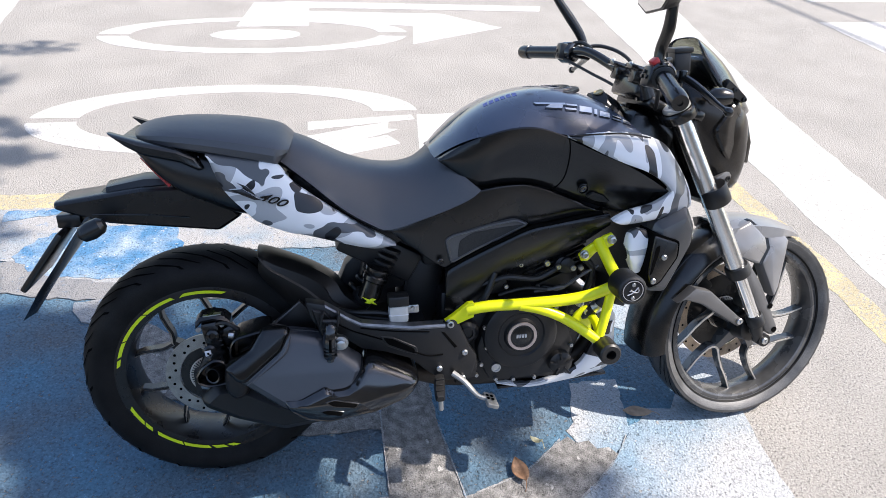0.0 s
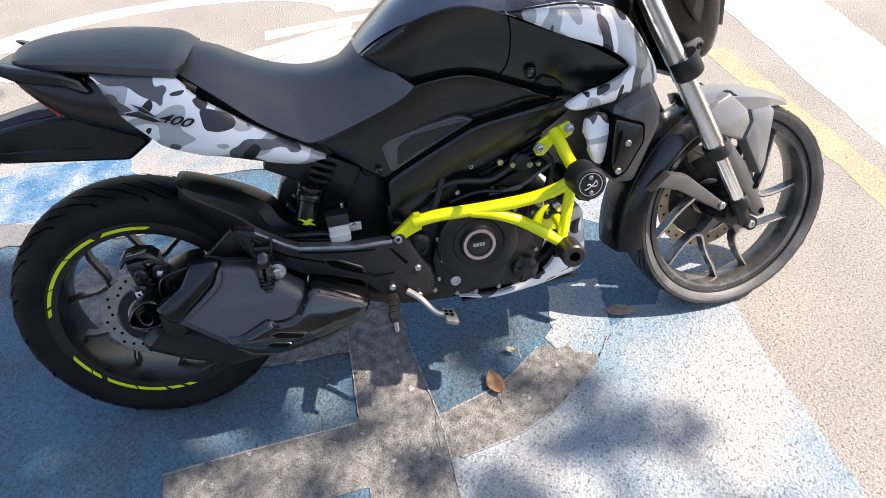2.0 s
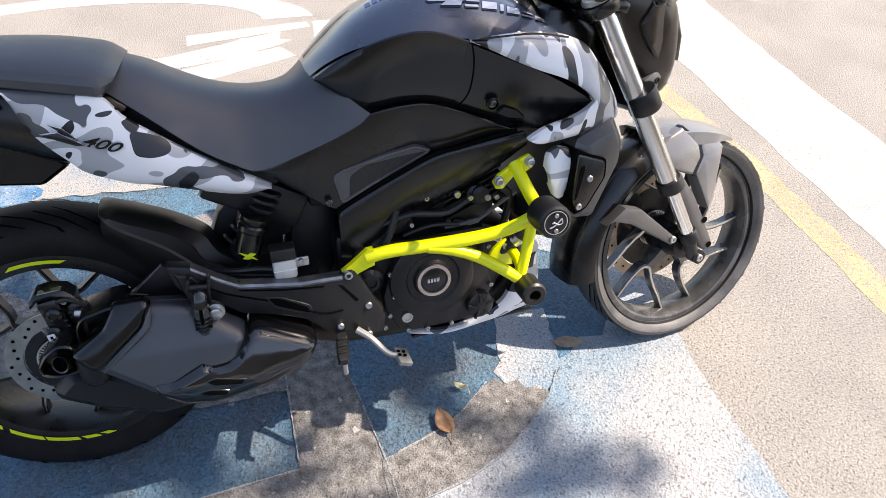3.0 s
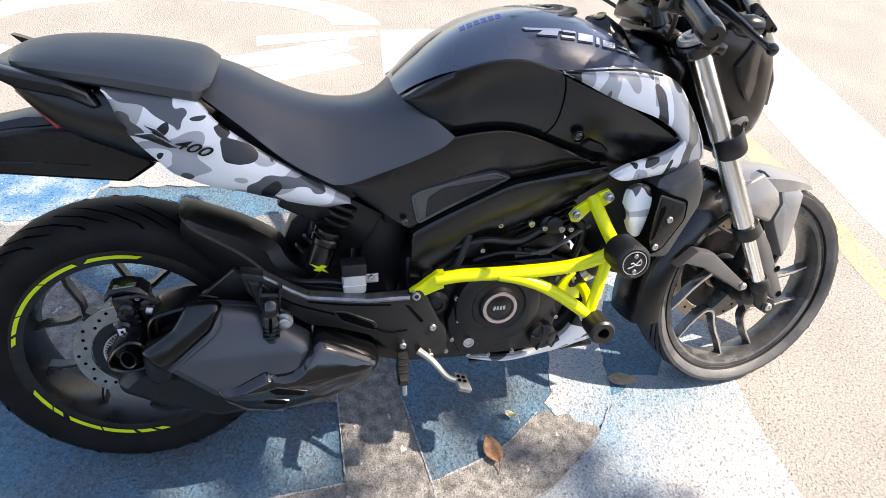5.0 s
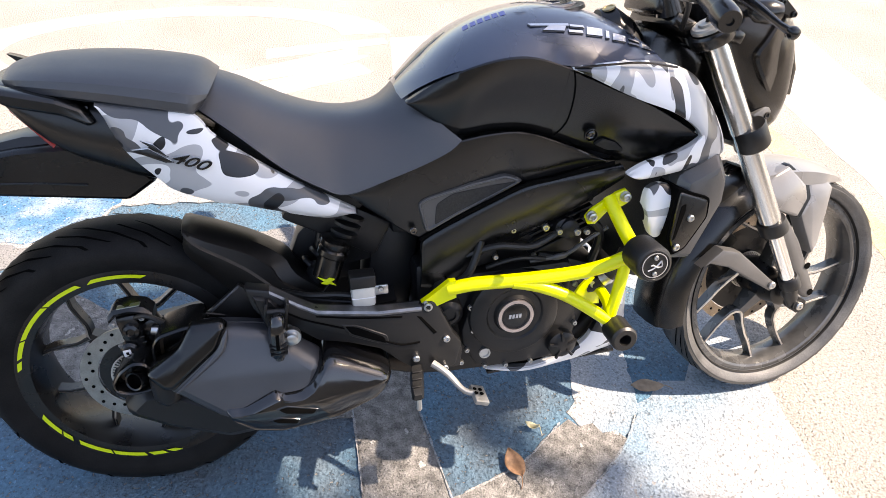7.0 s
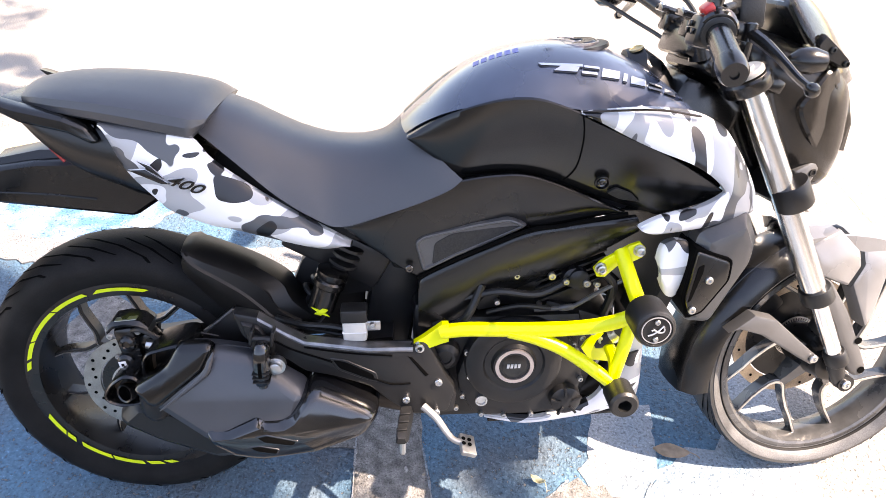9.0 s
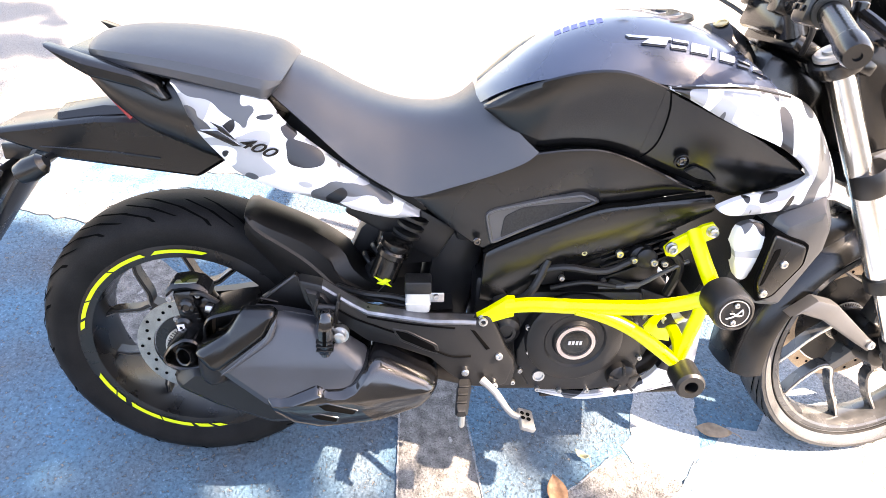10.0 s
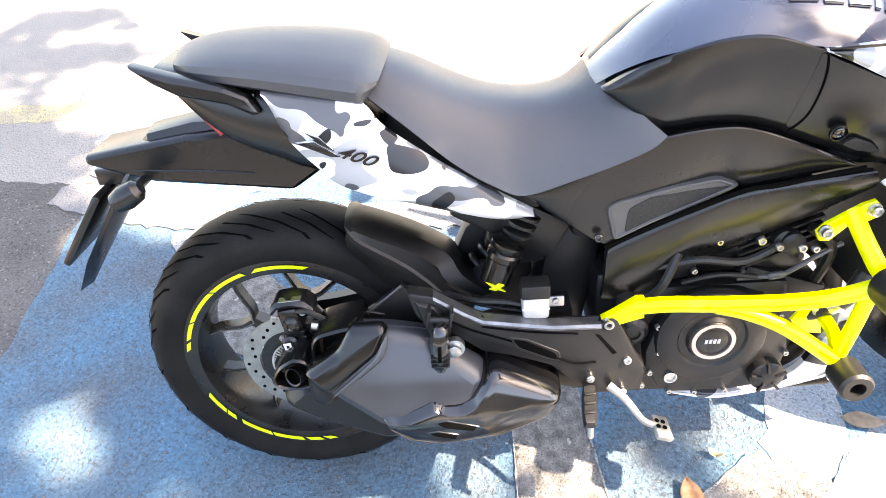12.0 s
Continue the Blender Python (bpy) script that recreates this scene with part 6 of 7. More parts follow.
for s in (-1, 1):
    part("fork_cap", turned([(0, 0.033), (0.006, 0.033), (0.009, 0.029), (0.009, 0.018), (0.013, 0.017), (0.013, 0.008)], (1.121, s * 0.108, 0.899), (-0.458, 0, 0.889), 28), ALLOY, yoke, "bright alloy fork cap")
# front mudguard
def fender(a0, a1, r0, r1, half, lift=0.0, n=16, drop=1.0):
    rings = []
    for k in range(n + 1):
        f = k / n
        a = radians(a0 + (a1 - a0) * f)
        r = r0 + (r1 - r0) * f
        w = half * (0.55 + 0.45 * math.sin(math.pi * min(1, f * 1.3 + 0.12) / 2))
        row = [(-w, -0.05 * drop), (-w * 0.98, -0.018 * drop), (-w * 0.62, 0.004), (-w * 0.22, 0.008 + lift), (w * 0.22, 0.008 + lift), (w * 0.62, 0.004), (w * 0.98, -0.018 * drop), (w, -0.05 * drop), (w - 0.005, -0.05 * drop), (w * 0.7, 0.0), (0, 0.006), (-w * 0.7, 0.0), (-w + 0.005, -0.045 * drop)]
        rings.append([FRONT + Vector(((r + d) * math.cos(a), y, (r + d) * math.sin(a))) for y, d in row])
    return loft(rings)


def visor(a0, a1, n=18):
    """The silver upper mudguard: a flat ridge with sloping shoulders, lifted towards the fork and drawn to a point at its nose."""
    rings = []
    for k in range(n + 1):
        f = k / n
        a = radians(a0 + (a1 - a0) * f)
        r = 0.298 + 0.004 * f + 0.036 * f ** 2.2
        w = 0.028 + 0.05 * min(1, f * 2.6) ** 0.7
        drop = 0.012 + 0.03 * min(1, f * 1.8)
        row = [(-w, -drop), (-w * 0.96, -0.012), (-w * 0.5, 0.0), (0, 0.003), (w * 0.5, 0.0), (w * 0.96, -0.012), (w, -drop), (w - 0.004, -drop), (w * 0.5, -0.005), (-w * 0.5, -0.005), (-w + 0.004, -drop)]
        rings.append([FRONT + Vector(((r + d) * math.cos(a), y, (r + d) * math.sin(a))) for y, d in row])
    return loft(rings)


mud = part("front_mudguard", visor(58, 113), SILVER_PLASTIC, bike, "silver-grey front mudguard with a black tail", angle=24)
part("tail_section", fender(103, 187, 0.304, 0.336, 0.075), BLACK_PLASTIC, mud, "black rear part of the mudguard", angle=50)
both("stay", lambda: plate([(1.17, 0.401), (1.219, 0.437), (1.267, 0.423), (1.359, 0.342), (1.381, 0.325), (1.363, 0.311), (1.324, 0.336), (1.242, 0.39), (1.191, 0.408)], -0.115, -0.085, 0.005), GREY_PLASTIC, mud, "graphite mudguard stay")
both("fork_guard", lambda: slab([(1.344, 0.497), (1.376, 0.497), (1.429, 0.424), (1.476, 0.335), (1.499, 0.29), (1.497, 0.268), (1.478, 0.266), (1.455, 0.285), (1.404, 0.395), (1.361, 0.46)], -0.108, -0.082, ((0.0, 0.008), (0.003, 0.002), (0.007, 0.0)), 0.01), GREY_PLASTIC, mud, "graphite fork guard strip")
both("side_plate", lambda: slab([(1.36, 0.578), (1.40, 0.592), (1.446, 0.545), (1.45, 0.515), (1.425, 0.472), (1.36, 0.50), (1.335, 0.56)], lambda x, z: -0.094 + 0.22 * max(0, z - 0.50), -0.05, ((0.0, 0.012), (0.003, 0.003), (0.008, 0.0)), 0.006), SILVER_PLASTIC, mud, "grey angular mudguard side plate")
both("side_fin", lambda: slab([(1.452, 0.552), (1.505, 0.552), (1.524, 0.53), (1.51, 0.47), (1.503, 0.40), (1.49, 0.369), (1.47, 0.41), (1.436, 0.476), (1.458, 0.516)], lambda x, z: -0.09 + 0.3 * max(0, z - 0.50), -0.05, ((0.0, 0.01), (0.003, 0.002), (0.008, 0.0)), 0.006), SILVER_PLASTIC, mud, "grey pointed side fin of the mudguard")
both("fin_gap", lambda: slab([(1.392, 0.59), (1.405, 0.594), (1.456, 0.55), (1.461, 0.515), (1.436, 0.468), (1.424, 0.474), (1.449, 0.516), (1.444, 0.545)], lambda x, z: -0.088 + 0.25 * max(0, z - 0.50), -0.05, ((0.0, 0.002), (0.001, 0.0)), 0.004), SATIN_BLACK, mud, "black strip between the mudguard panels")
part("bolt", bolt((1.362, -0.116, 0.328), (0, -1, 0), 0.009, 0.006), STEEL, mud)
for x, z in ((1.463, 0.356), (1.486, 0.284)):
    part("hole", turned([(0, 0.008), (0.001, 0.008)], (x, -0.1085, z), (0, -1, 0), 16), GROOVE, mud)
part("front_caliper", joined(box((1.36, 0.085, 0.37), (0.09, 0.05, 0.06), (0, 40, 0), 0.01), box((1.35, 0.07, 0.40), (0.05, 0.04, 0.05), (0, 40, 0), 0.008)), CAST_BLACK, bike, "black front brake caliper")

for ob in set(bpy.data.objects) - first:
    if ob.type == "MESH":
        ob.data.transform(STEER)

# headlight and dash
placed = set(bpy.data.objects)
head = part("headlight", loft([[(xc + xr * math.copysign(abs(math.cos(a)) ** 0.7, math.cos(a)), w * math.copysign(abs(math.sin(a)) ** 0.7, math.sin(a)), z + tl * math.cos(a)) for a in (2 * math.pi * k / 28 for k in range(28))] for xc, xr, w, z, tl in spline_rows(
    [(1.318, 0.03, 0.04, 0.672, 0.0), (1.318, 0.055, 0.07, 0.69, 0.0), (1.305, 0.08, 0.09, 0.74, 0.0), (1.29, 0.094, 0.1, 0.80, 0.0), (1.275, 0.1, 0.103, 0.86, 0.0), (1.258, 0.098, 0.1, 0.90, -0.01), (1.247, 0.08, 0.085, 0.935, -0.02), (1.24, 0.05, 0.055, 0.95, -0.02)], 18)]), HEAD_BLACK, bike, "black headlight housing")
part("lens", plate([(1.372, 0.86), (1.391, 0.80), (1.389, 0.745), (1.367, 0.75), (1.357, 0.85)], -0.06, 0.06, 0.008), DARK_LENS, head, "smoked headlight lens")
both("lower_trim", lambda: slab([(1.278, 0.722), (1.294, 0.695), (1.318, 0.694), (1.338, 0.73), (1.33, 0.742), (1.305, 0.736)], lambda x, z: -0.094 + 0.35 * max(0, x - 1.3), -0.05, ((0.0, 0.008), (0.002, 0.002), (0.006, 0.0)), 0.004), GREY_PLASTIC, head, "grey lower headlight trim")
part("bolt", turned([(0, 0.0075), (0.002, 0.0075), (0.002, 0.005), (0.0, 0.004)], (1.316, -0.0895, 0.717), (0.3, -1, 0), 16), CAST_BLACK, head)
both("cheek", lambda: slab([(1.263, 0.866), (1.25, 0.85), (1.252, 0.83), (1.275, 0.792), (1.318, 0.748), (1.338, 0.742), (1.352, 0.765), (1.346, 0.82), (1.332, 0.885), (1.318, 0.912), (1.29, 0.905)], lambda x, z: -0.114 + 0.45 * max(0, x - 1.28) + 0.18 * max(0, 0.8 - z), -0.06, ((0.0, 0.012), (0.002, 0.004), (0.007, 0.0)), 0.012, (0.85, 0.6, 0.3)), HEAD_BLACK, head, "dark glossy headlight side cheek")
both("screen_mount", lambda: slab([(1.262, 0.945), (1.275, 0.925), (1.318, 0.905), (1.33, 0.918), (1.3, 0.945), (1.275, 0.965)], -0.108, -0.09, ((0.0, 0.006), (0.003, 0.0)), 0.006), HEAD_BLACK, head, "dark flyscreen mount")
for x, z in ((1.29, 0.938), (1.318, 0.915)):
    part("screen_bolt", bolt((x, -0.108, z), (0, -1, 0), 0.006, 0.005), SATIN_BLACK, head)
screen_rows = []
for x, z, w in spline_rows([(1.395, 0.88, 0.098), (1.36, 0.935, 0.108), (1.317, 0.988, 0.107), (1.272, 1.027, 0.09), (1.24, 1.05, 0.06), (1.228, 1.055, 0.02)], 12):
    screen_rows.append([(x - 0.085 * (y / 0.105) ** 2, y, z - 0.01 * (y / 0.105) ** 2) for y in [w * (-1 + k / 8) for k in range(17)]])
glass = part("windscreen", loft(screen_rows, closed=False), SMOKE, bike, "small smoked flyscreen")
glass.modifiers.new("thickness", "SOLIDIFY").thickness = 0.003
dash = part("instrument_panel", moved(box((0, 0, 0), (0.025, 0.16, 0.085), bevel=0.008), pose(1.245, 0, 0.98, 0, -38, 0)), BLACK_PLASTIC, bike, "black instrument panel with a grey screen")
part("screen", moved(box((0, 0, 0), (0.004, 0.12, 0.058), bevel=0.002), pose(1.2345, 0, 0.9895, 0, -38, 0)), SCREEN, dash)
part("fluid_cup", joined(box((1.071, -0.2, 1.015), (0.038, 0.044, 0.05), (0, -4, -8), 0.006), box((1.071, -0.2, 1.042), (0.042, 0.048, 0.011), (0, -4, -8), 0.003), rod((1.05, -0.2, 1.0), (1.02, -0.205, 1.0), 0.012)), SOFT_RUBBER, bike, "black front brake fluid cup")

for ob in set(bpy.data.objects) - placed:
    if ob.name.split(".")[0] != "fluid_cup":
        ob.data.transform(Matrix.Translation((-0.016, 0, 0.004)))

# handlebar
for s in (-1, 1):
    riser = part("riser", joined(turned([(0, 0.026), (0.05, 0.02), (0.056, 0.024), (0.062, 0.024)], (1.08, s * 0.05, 0.925), (-0.3, 0, 0.95), 18), box((1.06, s * 0.05, 0.972), (0.05, 0.034, 0.036), (0, 17, 0), 0.006)), SATIN_BLACK, bike, "black handlebar riser clamp")
    part("clamp_cap", box((1.051, s * 0.05, 0.993), (0.052, 0.036, 0.012), (0, 17, 0), 0.003), GLOSS_BLACK, riser)
    for d in (-0.018, 0.018):
        part("bolt", bolt((1.051 + d, s * 0.05, 0.9985 - d * 0.3), (-0.29, 0, 0.957), 0.005, 0.005), STEEL, riser)
bar = part("handlebar", tube([(0.925, 0.38, 1.008), (0.98, 0.27, 1.012), (1.018, 0.19, 1.018), (1.06, 0.11, 0.985), (1.062, 0.05, 0.972), (1.062, -0.05, 0.968), (1.055, -0.12, 0.985), (1.018, -0.2, 1.005), (0.994, -0.27, 0.998), (0.968, -0.385, 0.968)], 0.0125, 14), SATIN_BLACK, bike, "wide black handlebar")
for s, a, b in ((1, (0.982, 0.27, 1.012), (0.925, 0.385, 1.008)), (-1, (0.991, -0.285, 0.994), (0.969, -0.38, 0.969))):
    a, b = Vector(a), Vector(b)
    grip = part("grip", turned([(d, 0.0165 + 0.0012 * (k % 2)) for k, d in enumerate(np.linspace(0, (b - a).length, 22))], a, b - a, 20), SATIN_BLACK, bar, "ribbed black rubber grip")
    part("grip_flange", turned([(0, 0.02), (0.002, 0.0235), (0.006, 0.0235), (0.008, 0.019)], a, b - a, 24), SOFT_RUBBER, grip)
    part("bar_end", turned([(0, 0.015), (0.003, 0.0195), (0.03, 0.019), (0.038, 0.016), (0.038, 0.006), (0.034, 0.005)], b, b - a, 24), SATIN_BLACK, grip, "black bar-end weight")
    out = (b - a).normalized()
    c = a - out * 0.022
    pod = part("switch_pod", turned([(-0.022, 0.016), (-0.02, 0.024), (-0.016, 0.027), (0.002, 0.029), (0.004, 0.0275), (0.016, 0.029), (0.02, 0.026), (0.022, 0.018)], c, out, 28), GLOSS_BLACK, bar, "black handlebar switch pod")
    part("pod_block", moved(box((0, 0, 0), (0.034, 0.036, 0.044), (0, 12, 0), 0.008), Matrix.Translation(c + Vector((-0.018, 0, -0.006 if s < 0 else 0.004)))), BLACK_PLASTIC, pod)
    for k in range(3):
        part("button", box(c + Vector((-0.036, 0.009 * k - 0.009, 0.01 * (k % 2) - 0.004)), (0.005, 0.0065, 0.008), bevel=0.001), SATIN_BLACK, pod)
    part("pod_screw", bolt(c + Vector((0.004, 0, -0.028)), (0, 0, -1), 0.004, 0.004), STEEL, pod)
    part("cable_elbow", tube([c + Vector((0.01, -s * 0.004, 0.024)), c + Vector((0.03, -s * 0.02, 0.026)), c + Vector((0.045, -s * 0.05, 0.012))], [0.006, 0.0055, 0.0045], 10), SOFT_RUBBER, pod)
    part("lever_perch", joined(moved(box((0, 0, 0), (0.05, 0.03, 0.026), (0, 14, 0), 0.006), Matrix.Translation(c + Vector((0.03, -s * 0.012, -0.004)))), turned([(-0.012, 0.009), (0.012, 0.009), (0.014, 0.006)], c + Vector((0.05, s * 0.002, -0.008)), (0.1, 0, 1), 16)), SATIN_BLACK, bar, "black lever perch with a pivot bolt")
    if s < 0:
        part("kill_switch", box(c + Vector((-0.016, 0.0, 0.025)), (0.016, 0.022, 0.012), (0, -35, 0), 0.003), RED_PLASTIC, pod, "red kill switch")
    lever0 = c + Vector((0.05, 0, -0.008))
    way = [lever0, lever0 + Vector((0.01, s * 0.03, -0.012)), lever0 + Vector((0.014, s * 0.07, -0.026)), lever0 + Vector((0.016, s * 0.12, -0.044)), lever0 + Vector((0.018, s * 0.15, -0.052))]
    lever = part("lever", tube(way, [0.0095, 0.009, 0.007, 0.0055, 0.006], 10), SATIN_BLACK, bar, "black hand lever")
    part("ball_end", turned([(-0.009, 0.004), (-0.006, 0.008), (0, 0.0098), (0.006, 0.008), (0.009, 0.003)], way[-1], way[-1] - way[-2], 18), SATIN_BLACK, lever)
    m0 = c + Vector((-0.004 if s < 0 else 0.045, 0.01 if s > 0 else 0.006, 0.02))
    tip = m0 + (Vector((0.01, -0.02, 0.115)) if s < 0 else Vector((-0.072, 0.02, 0.115)))
    stem = part("mirror_stem", tube([m0, m0 + Vector((0.004, 0, 0.03)) if s < 0 else m0.lerp(tip, 0.25) + Vector((0.006, 0, 0)), m0.lerp(tip, 0.6) + Vector((0.004, 0, 0)), tip, tip + (tip - m0) * 0.35], [0.011, 0.0125, 0.013, 0.011, 0.009], 12), SATIN_BLACK, bar, "thick black mirror stem")
    mc = tip + (Vector((-0.05, -0.02, 0.02)) if s < 0 else Vector((-0.09, 0.06, 0.17)))
    shape = ((-0.9, 0.3), (-0.6, 0.85), (0.3, 1.0), (0.9, 0.7), (1.0, -0.1), (0.6, -0.8), (-0.3, -1.0), (-0.85, -0.5))
    shell = part("mirror_shell", loft([[mc + Vector((d, s * (u * w), v * h)) for u, v in shape] for d, w, h in ((0.04, 0.03, 0.015), (0.028, 0.06, 0.03), (0.0, 0.072, 0.038), (-0.006, 0.072, 0.038))]), BLACK_PLASTIC, stem, "black angular mirror shell")
    part("mirror_glass", loft([[mc + Vector((d, s * (u * 0.067), v * 0.034)) for u, v in shape] for d in (-0.0055, -0.0075)]), MIRROR, stem, "mirror glass")
part("cable", joined(tube([(0.97, 0.24, 1.0), (1.02, 0.16, 0.965), (1.06, 0.08, 0.935), (1.10, 0.03, 0.89)], 0.004, 8), tube([(1.0, 0.235, 1.02), (1.07, 0.22, 1.03), (1.12, 0.15, 1.0), (1.14, 0.06, 0.92)], 0.005, 8), tube([(1.03, -0.21, 1.02), (1.08, -0.2, 1.0), (1.12, -0.12, 0.93), (1.15, -0.05, 0.85)], 0.005, 8), tube([(1.0, -0.23, 0.99), (1.05, -0.16, 0.95), (1.09, -0.08, 0.90)], 0.005, 8)), SOFT_RUBBER, bike, "black control cables")
# the darker black carries the shade behind the yoke in its colour
part("steering_stem", joined(rod((1.10, 0, 0.93), (1.24, 0, 0.66), 0.03, 20), box((1.07, 0, 0.78), (0.14, 0.12, 0.2), (0, 27, 0), 0.02)), SATIN_BLACK, bike, "steering head and frame neck, blackened for the shade behind the yoke")
for s in (-1, 1):
    part("front_indicator", joined(rod((1.21, s * 0.10, 0.925), (1.20, s * 0.15, 0.93), 0.008), turned([(0, 0.008), (0.012, 0.019), (0.035, 0.022), (0.055, 0.016), (0.062, 0.004)], (1.172, s * 0.16, 0.936), (1, 0.1 * s, -0.05), 16)), BLACK_PLASTIC, bike, "black front indicator")
part("side_stand", joined(tube([(0.55, 0.10, 0.27), (0.53, 0.18, 0.18), (0.51, 0.262, 0.082)], 0.011, 12), box((0.51, 0.268, 0.082), (0.05, 0.035, 0.008), (16, 0, 0), 0.002)), CAST_BLACK, bike, "black side stand resting on the road")


# ---- small things on the ground ----
def fallen_leaf(name, x, y, turn, length, width, material, label, curl=0.012):
    rows = []
    for k in range(9):
        f = k / 8
        w = width / 2 * math.sin(math.pi * min(1, f * 0.97 + 0.02)) ** 0.8
        z = 0.009 + curl * (2 * f - 1) ** 2
        rows.append([(length * (f - 0.5), w * s, z + abs(s) * curl * 0.7 + 0.002 * math.sin(9 * f + 4 * s)) for s in (-1, -0.5, 0, 0.5, 1)])
    leaf = part(name, moved(loft(rows, closed=False), pose(x, y, 0, 0, 0, turn)), material, angle=60)
    leaf.modifiers.new("thickness", "SOLIDIFY").thickness = 0.001
    part("stalk", moved(tube([(-length * 0.5, 0, 0.012 + curl), (-length * 0.66, 0.004, 0.012), (-length * 0.78, 0.01, 0.009)], 0.0012, 6), pose(x, y, 0, 0, 0, turn)), material, leaf)
    return tagged(leaf, label, "leaf")


fallen_leaf("dry_leaf", 0.766, -0.251, 100, 0.075, 0.046, DRY_LEAF, "curled brown dry leaf lying on the bay")
fallen_leaf("leaf_scrap", 0.834, -0.16, 150, 0.036, 0.018, PALE_LEAF, "small pale cream leaf scrap on the blue paint")
fallen_leaf("tan_leaf", 1.164, -0.088, 170, 0.085, 0.04, shader("tan_leaf", (0.3, 0.22, 0.15), 0.7, stain=0.3, stain_size=40), curl=0.002, label="tan dry leaf beside the front tyre")


# ---- street tree whose crown dapples the bay, and overhead cables ----
def shade_tree():
    rnd = random.Random(7)
    tree = new("street_tree")
    tagged(tree, "leafy street tree standing beside the parking bay", "tree")
    base = Vector((5.2, -3.4, 0))
    tree.location = base
    part("trunk", tube([(0, 0, -0.05), (0.05, 0.02, 1.2), (-0.05, 0.08, 2.6), (-0.2, 0.2, 4.0), (-0.35, 0.4, 5.2)], [0.2, 0.15, 0.13, 0.1, 0.07], 14), BARK, tree)
    # spots of shade wanted on the road and the motorcycle: x, y, half sizes, leaves
    spots = [(-0.4, -0.08, 0.3, 0.12, 190), (-0.12, -0.12, 0.2, 0.1, 80), (0.2, -0.25, 0.2, 0.12, 60), (-0.06, -0.06, 0.2, 0.16, 150), (0.15, -0.05, 0.2, 0.16, 150), (0.38, -0.03, 0.18, 0.15, 130), (-0.75, -0.45, 0.35, 0.3, 200), (0.05, -0.55, 0.4, 0.25, 150), (-0.78, 0.0, 0.2, 0.45, 150), (-0.5, -0.42, 0.3, 0.18, 110), (-0.3, 0.45, 0.5, 0.13, 130), (0.0, -0.55, 0.4, 0.16, 90), (-0.2, -0.38, 0.28, 0.16, 100), (-0.7, 0.35, 0.25, 0.2, 110), (-0.62, 0.05, 0.16, 0.4, 150), (-0.55, -0.3, 0.2, 0.2, 110), (-0.1, -0.5, 0.5, 0.24, 200), (-0.62, -0.1, 0.2, 0.5, 200), (-0.3, -0.45, 0.35, 0.2, 160), (0.22, -0.4, 0.14, 0.04, 14), (0.48, -0.44, 0.09, 0.07, 18),
             (0.93, -0.41, 0.13, 0.07, 34), (1.13, -0.46, 0.11, 0.06, 26), (0.72, -0.52, 0.1, 0.06, 20), (0.6, -0.28, 0.08, 0.05, 14), (0.84, -0.24, 0.06, 0.04, 8), (0.35, -0.75, 0.3, 0.15, 70), (1.0, -0.75, 0.3, 0.1, 50),
             (0.48, -0.02, 0.12, 0.1, 70), (0.7, -0.01, 0.15, 0.1, 80), (0.4, -0.23, 0.13, 0.08, 26), (0.74, -0.08, 0.09, 0.13, 45), (0.55, -0.42, 0.12, 0.05, 16), (0.25, -0.34, 0.2, 0.1, 30), (0.95, -0.3, 0.1, 0.05, 12), (-0.25, 0.2, 0.16, 0.12, 150), (-0.8, 0.3, 0.25, 0.3, 260), (-0.55, 0.42, 0.3, 0.14, 130), (-0.62, 0.26, 0.18, 0.2, 150), (-0.36, 0.26, 0.18, 0.2, 210), (-0.1, 0.25, 0.18, 0.2, 210), (0.12, 0.26, 0.16, 0.2, 130), (-1.5, 3.2, 0.25, 0.12, 50), (-1.3, 2.0, 0.18, 0.12, 36), (-1.15, 1.7, 0.22, 0.08, 40), (-1.9, 2.6, 0.5, 0.3, 140), (-1.35, 1.45, 0.25, 0.2, 70), (-1.1, 1.05, 0.2, 0.13, 60), (-1.65, 1.3, 0.3, 0.3, 110), (-1.52, 2.06, 0.26, 0.1, 150), (-1.75, 1.85, 0.25, 0.14, 170), (-1.3, 1.78, 0.2, 0.05, 60), (-1.45, 1.68, 0.2, 0.09, 110), (-1.4, 1.2, 0.2, 0.12, 170), (-1.22, 0.9, 0.14, 0.14, 170), (-1.2, 0.6, 0.2, 0.16, 200), (-1.35, 1.0, 0.3, 0.2, 220), (-1.1, 0.7, 0.2, 0.25, 160), (-1.5, 0.6, 0.35, 0.4, 260), (-1.25, 0.3, 0.3, 0.5, 330), (-1.8, 1.5, 0.4, 0.4, 120), (-1.6, -0.5, 0.6, 0.5, 320)]
    # spots of sun let through
    holes = [(0.31, -0.17, 0.05), (0.24, -0.12, 0.03), (0.45, -0.11, 0.045), (0.52, -0.25, 0.05), (0.64, -0.28, 0.06), (-0.68, -0.04, 0.07), (-0.6, -0.13, 0.07), (0.56, -0.33, 0.045), (0.67, -0.36, 0.05), (0.36, -0.15, 0.04), (0.33, -0.21, 0.04), (0.06, -0.23, 0.05), (0.13, -0.31, 0.045), (0.26, -0.33, 0.05), (0.52, -0.33, 0.04), (0.65, -0.38, 0.05), (0.39, -0.42, 0.055), (0.03, -0.4, 0.05), (0.19, -0.45, 0.06), (0.44, -0.51, 0.06)]
    bm = bmesh.new()
    tips = []
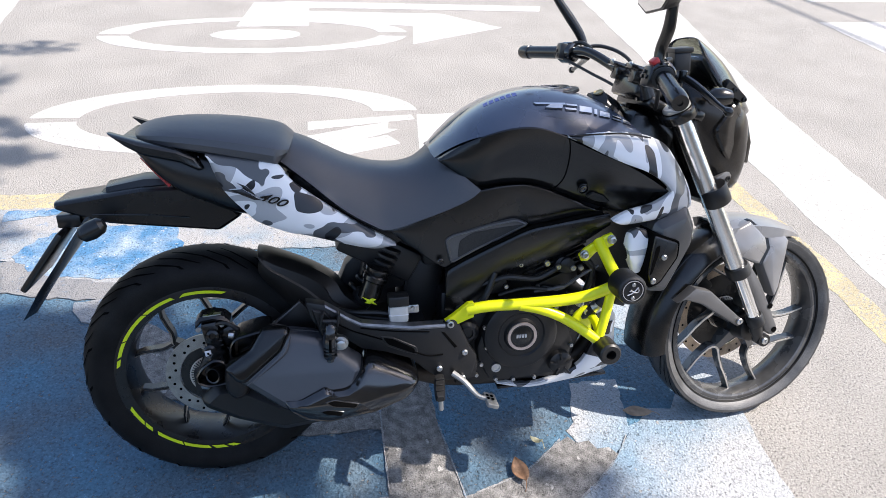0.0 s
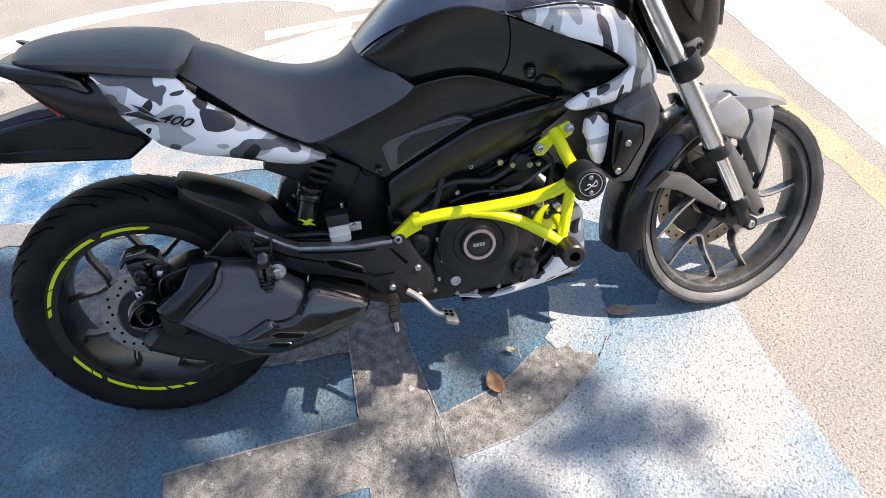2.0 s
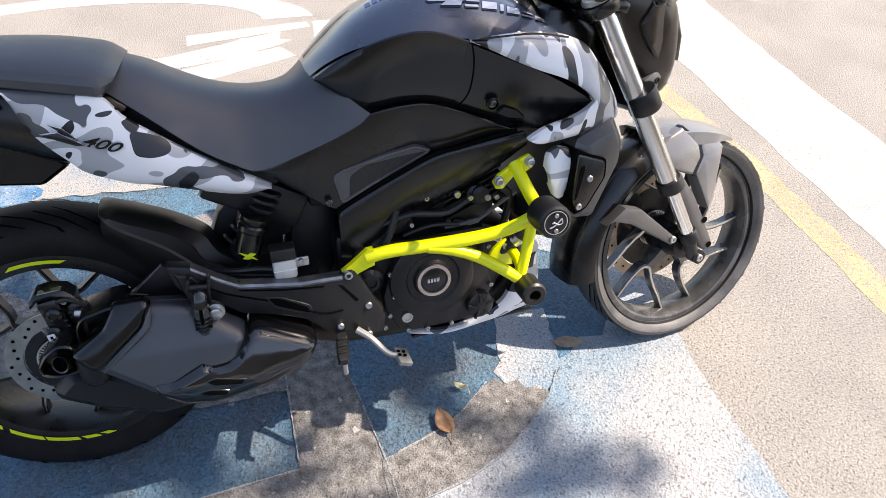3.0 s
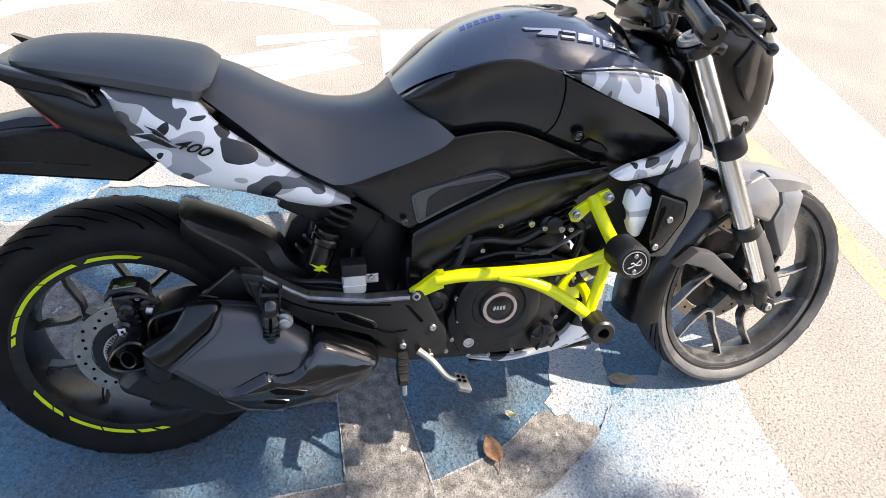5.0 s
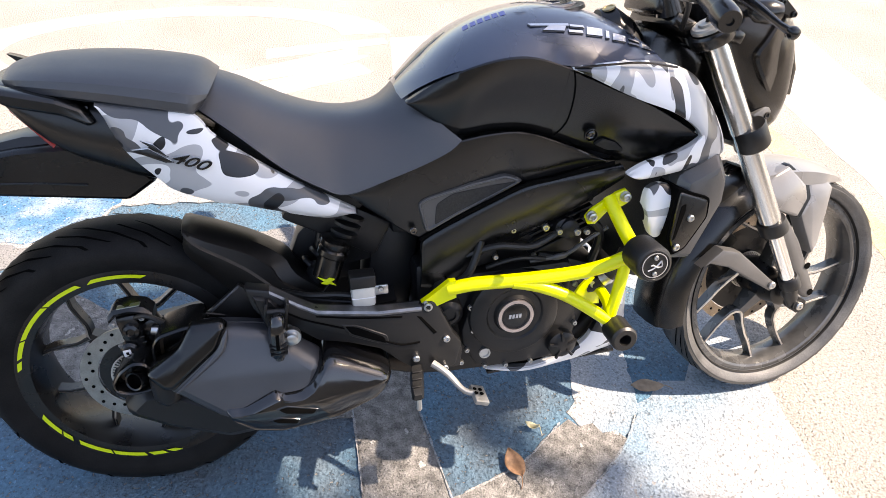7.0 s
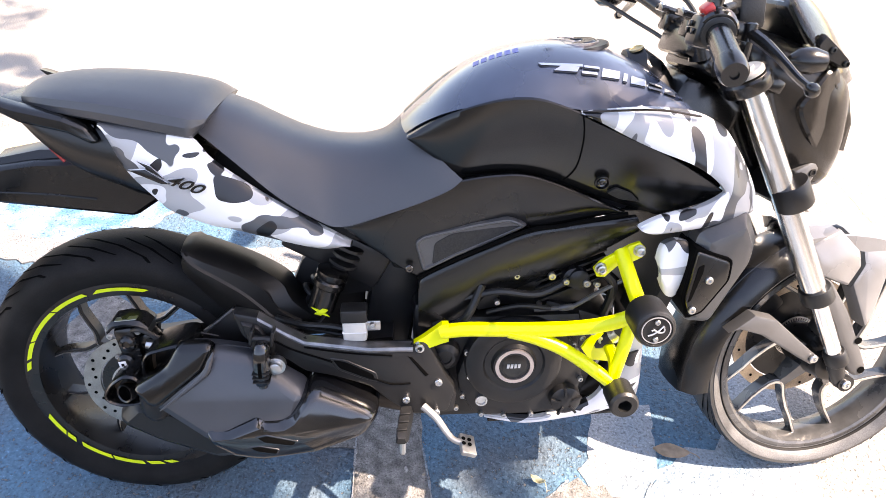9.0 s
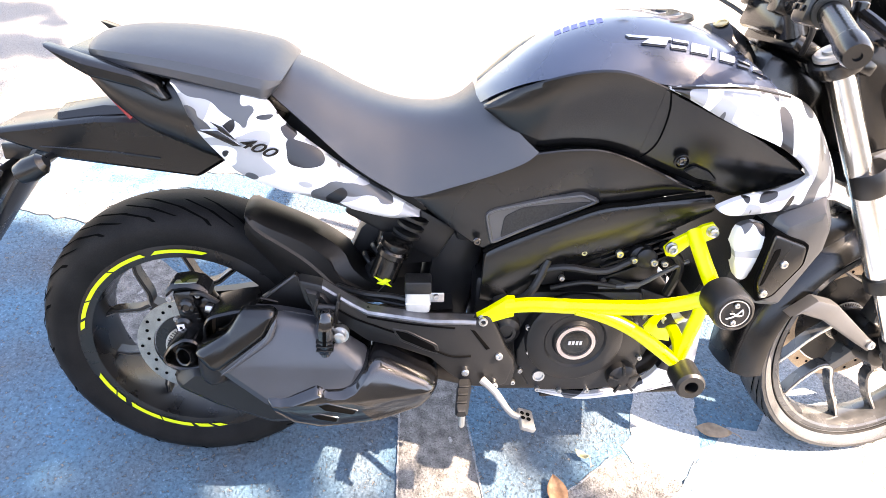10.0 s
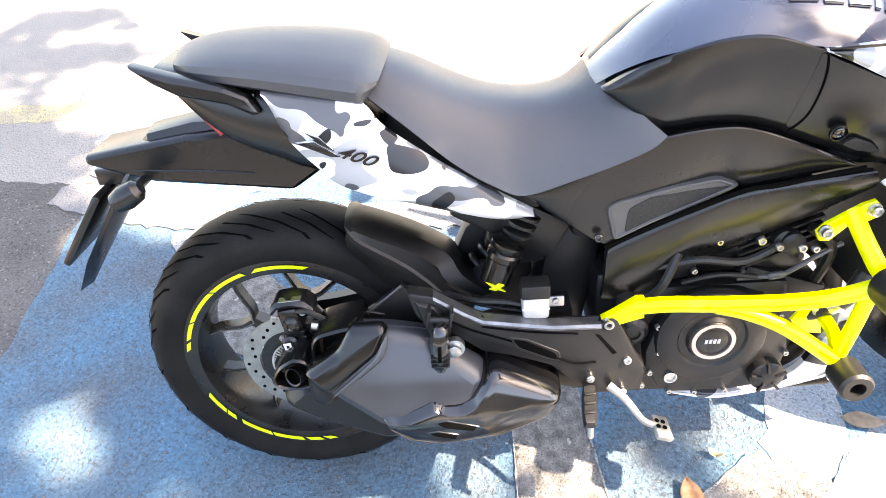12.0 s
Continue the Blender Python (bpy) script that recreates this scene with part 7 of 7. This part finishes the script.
    for x, y, rx, ry, count in spots:
        high = rnd.uniform(5.0, 6.2)
        centre = Vector((x, y, 0)) + SUN * (high / SUN.z) - base
        tips.append(centre)
        for _ in range(count):
            r, a = math.sqrt(rnd.random()), rnd.uniform(0, 2 * math.pi)
            p = centre + Vector((rx * 1.05 * r * math.cos(a), ry * 1.05 * r * math.sin(a), 0)) + SUN * rnd.uniform(-0.35, 0.35)
            foot = p + base - SUN * ((p.z + base.z) / SUN.z)
            if -0.66 < foot.x < 1.25 and -0.25 < foot.y < 0.5 and not (foot.x < 0.3 and foot.y > 0.05 or foot.x < 0.5 and foot.y < -0.16 or 0.66 < foot.x < 0.82 and foot.y < 0.1 or foot.x < 0.85 and -0.04 < foot.y < 0.1 or foot.x < 0.13 and foot.y < 0.04 or 0.13 <= foot.x < 0.53 and -0.06 < foot.y < 0.09 or foot.x < 0.36 and foot.y < -0.13):
                continue
            if any((foot.x - x1) ** 2 + (foot.y - y1) ** 2 < (r1 + 0.02) ** 2 for x1, y1, r1 in holes):
                continue
            n = Vector((rnd.uniform(-0.6, 0.6), rnd.uniform(-0.6, 0.6), 1)).normalized()
            u = n.orthogonal().normalized()
            u = Matrix.Rotation(rnd.uniform(0, 6.28), 3, n) @ u
            v = n.cross(u)
            s = rnd.uniform(0.035, 0.06)
            bm.faces.new([bm.verts.new(p + u * s * i + v * s * j + n * k * s) for i, j, k in ((-1, 0, 0), (-0.3, 0.45, 0.1), (0.5, 0.38, 0.1), (1, 0, -0.15), (0.5, -0.38, 0.1), (-0.3, -0.45, 0.1))])
    # unseen thick of the crown behind the bay, added to darken panel reflections
    for _ in range(350):
        spot = Vector((rnd.uniform(-3.5, 4.5), rnd.uniform(-5.5, -1.05), 0))
        high = rnd.uniform(4.6, 7.2)
        p = spot + SUN * (high / SUN.z) - base
        n = Vector((rnd.uniform(-0.6, 0.6), rnd.uniform(-0.6, 0.6), 1)).normalized()
        u = Matrix.Rotation(rnd.uniform(0, 6.28), 3, n) @ n.orthogonal().normalized()
        v = n.cross(u)
        s = rnd.uniform(0.09, 0.16)
        bm.faces.new([bm.verts.new(p + u * s * i + v * s * j + n * k * s) for i, j, k in ((-1, 0, 0), (-0.3, 0.45, 0.1), (0.5, 0.38, 0.1), (1, 0, -0.15), (0.5, -0.38, 0.1), (-0.3, -0.45, 0.1))])
    crown = part("crown", bm, FOLIAGE, tree, angle=0, weld=False)
    top = Vector((-0.35, 0.4, 5.2))
    for (x, y, *_), tip in zip(spots, tips):
        start = Vector((-0.2, 0.2, 4.0)).lerp(top, rnd.random())
        if y > -0.3:
            near = [q for (u, v, *_), q in zip(spots, tips) if u < -1 and v < y - 0.1 or v < -0.3 and u < -1.5]
            start = min(near, key=lambda q: (q - tip).length)
        part("limb", tube([start, start.lerp(tip, 0.5) + Vector((0, 0, 0.15)), tip], [0.035, 0.02, 0.006] if y <= -0.3 else [0.012, 0.009, 0.005], 6), BARK, tree)


shade_tree()


ends = []
for x0, y0, x1, y1 in ((4.25, 4.0, 4.36, 3.2), (4.58, 4.25, 4.78, 3.5)):
    d = Vector((x1 - x0, y1 - y0, 0)).normalized()
    mid = Vector((x0, y0, 0)) + SUN * (7.5 / SUN.z)
    cable = part("overhead_cable", tube([mid - d * 9 + Vector((0, 0, 0.25)), mid, mid + d * 9 + Vector((0, 0, 0.25))], 0.025, 6), SOFT_RUBBER)
    tagged(cable, "black overhead power cable above the road", "cable", "overhead cables")
    ends += [mid - d * 9 + Vector((0, 0, 0.25)), mid + d * 9 + Vector((0, 0, 0.25))]
for end in ends[::2][:1] + ends[1::2][:1]:
    mast = part("pole", tube([(end.x, end.y, -0.05), (end.x, end.y, 4.0), (end.x, end.y, end.z + 0.3)], [0.13, 0.11, 0.09], 16), BARK)
    part("crossarm", box((end.x + 0.3, end.y + 0.1, end.z - 0.06), (1.3, 0.9, 0.08)), BARK, mast)
    tagged(mast, "weathered wooden utility pole carrying the cables", "utility pole", "utility poles")
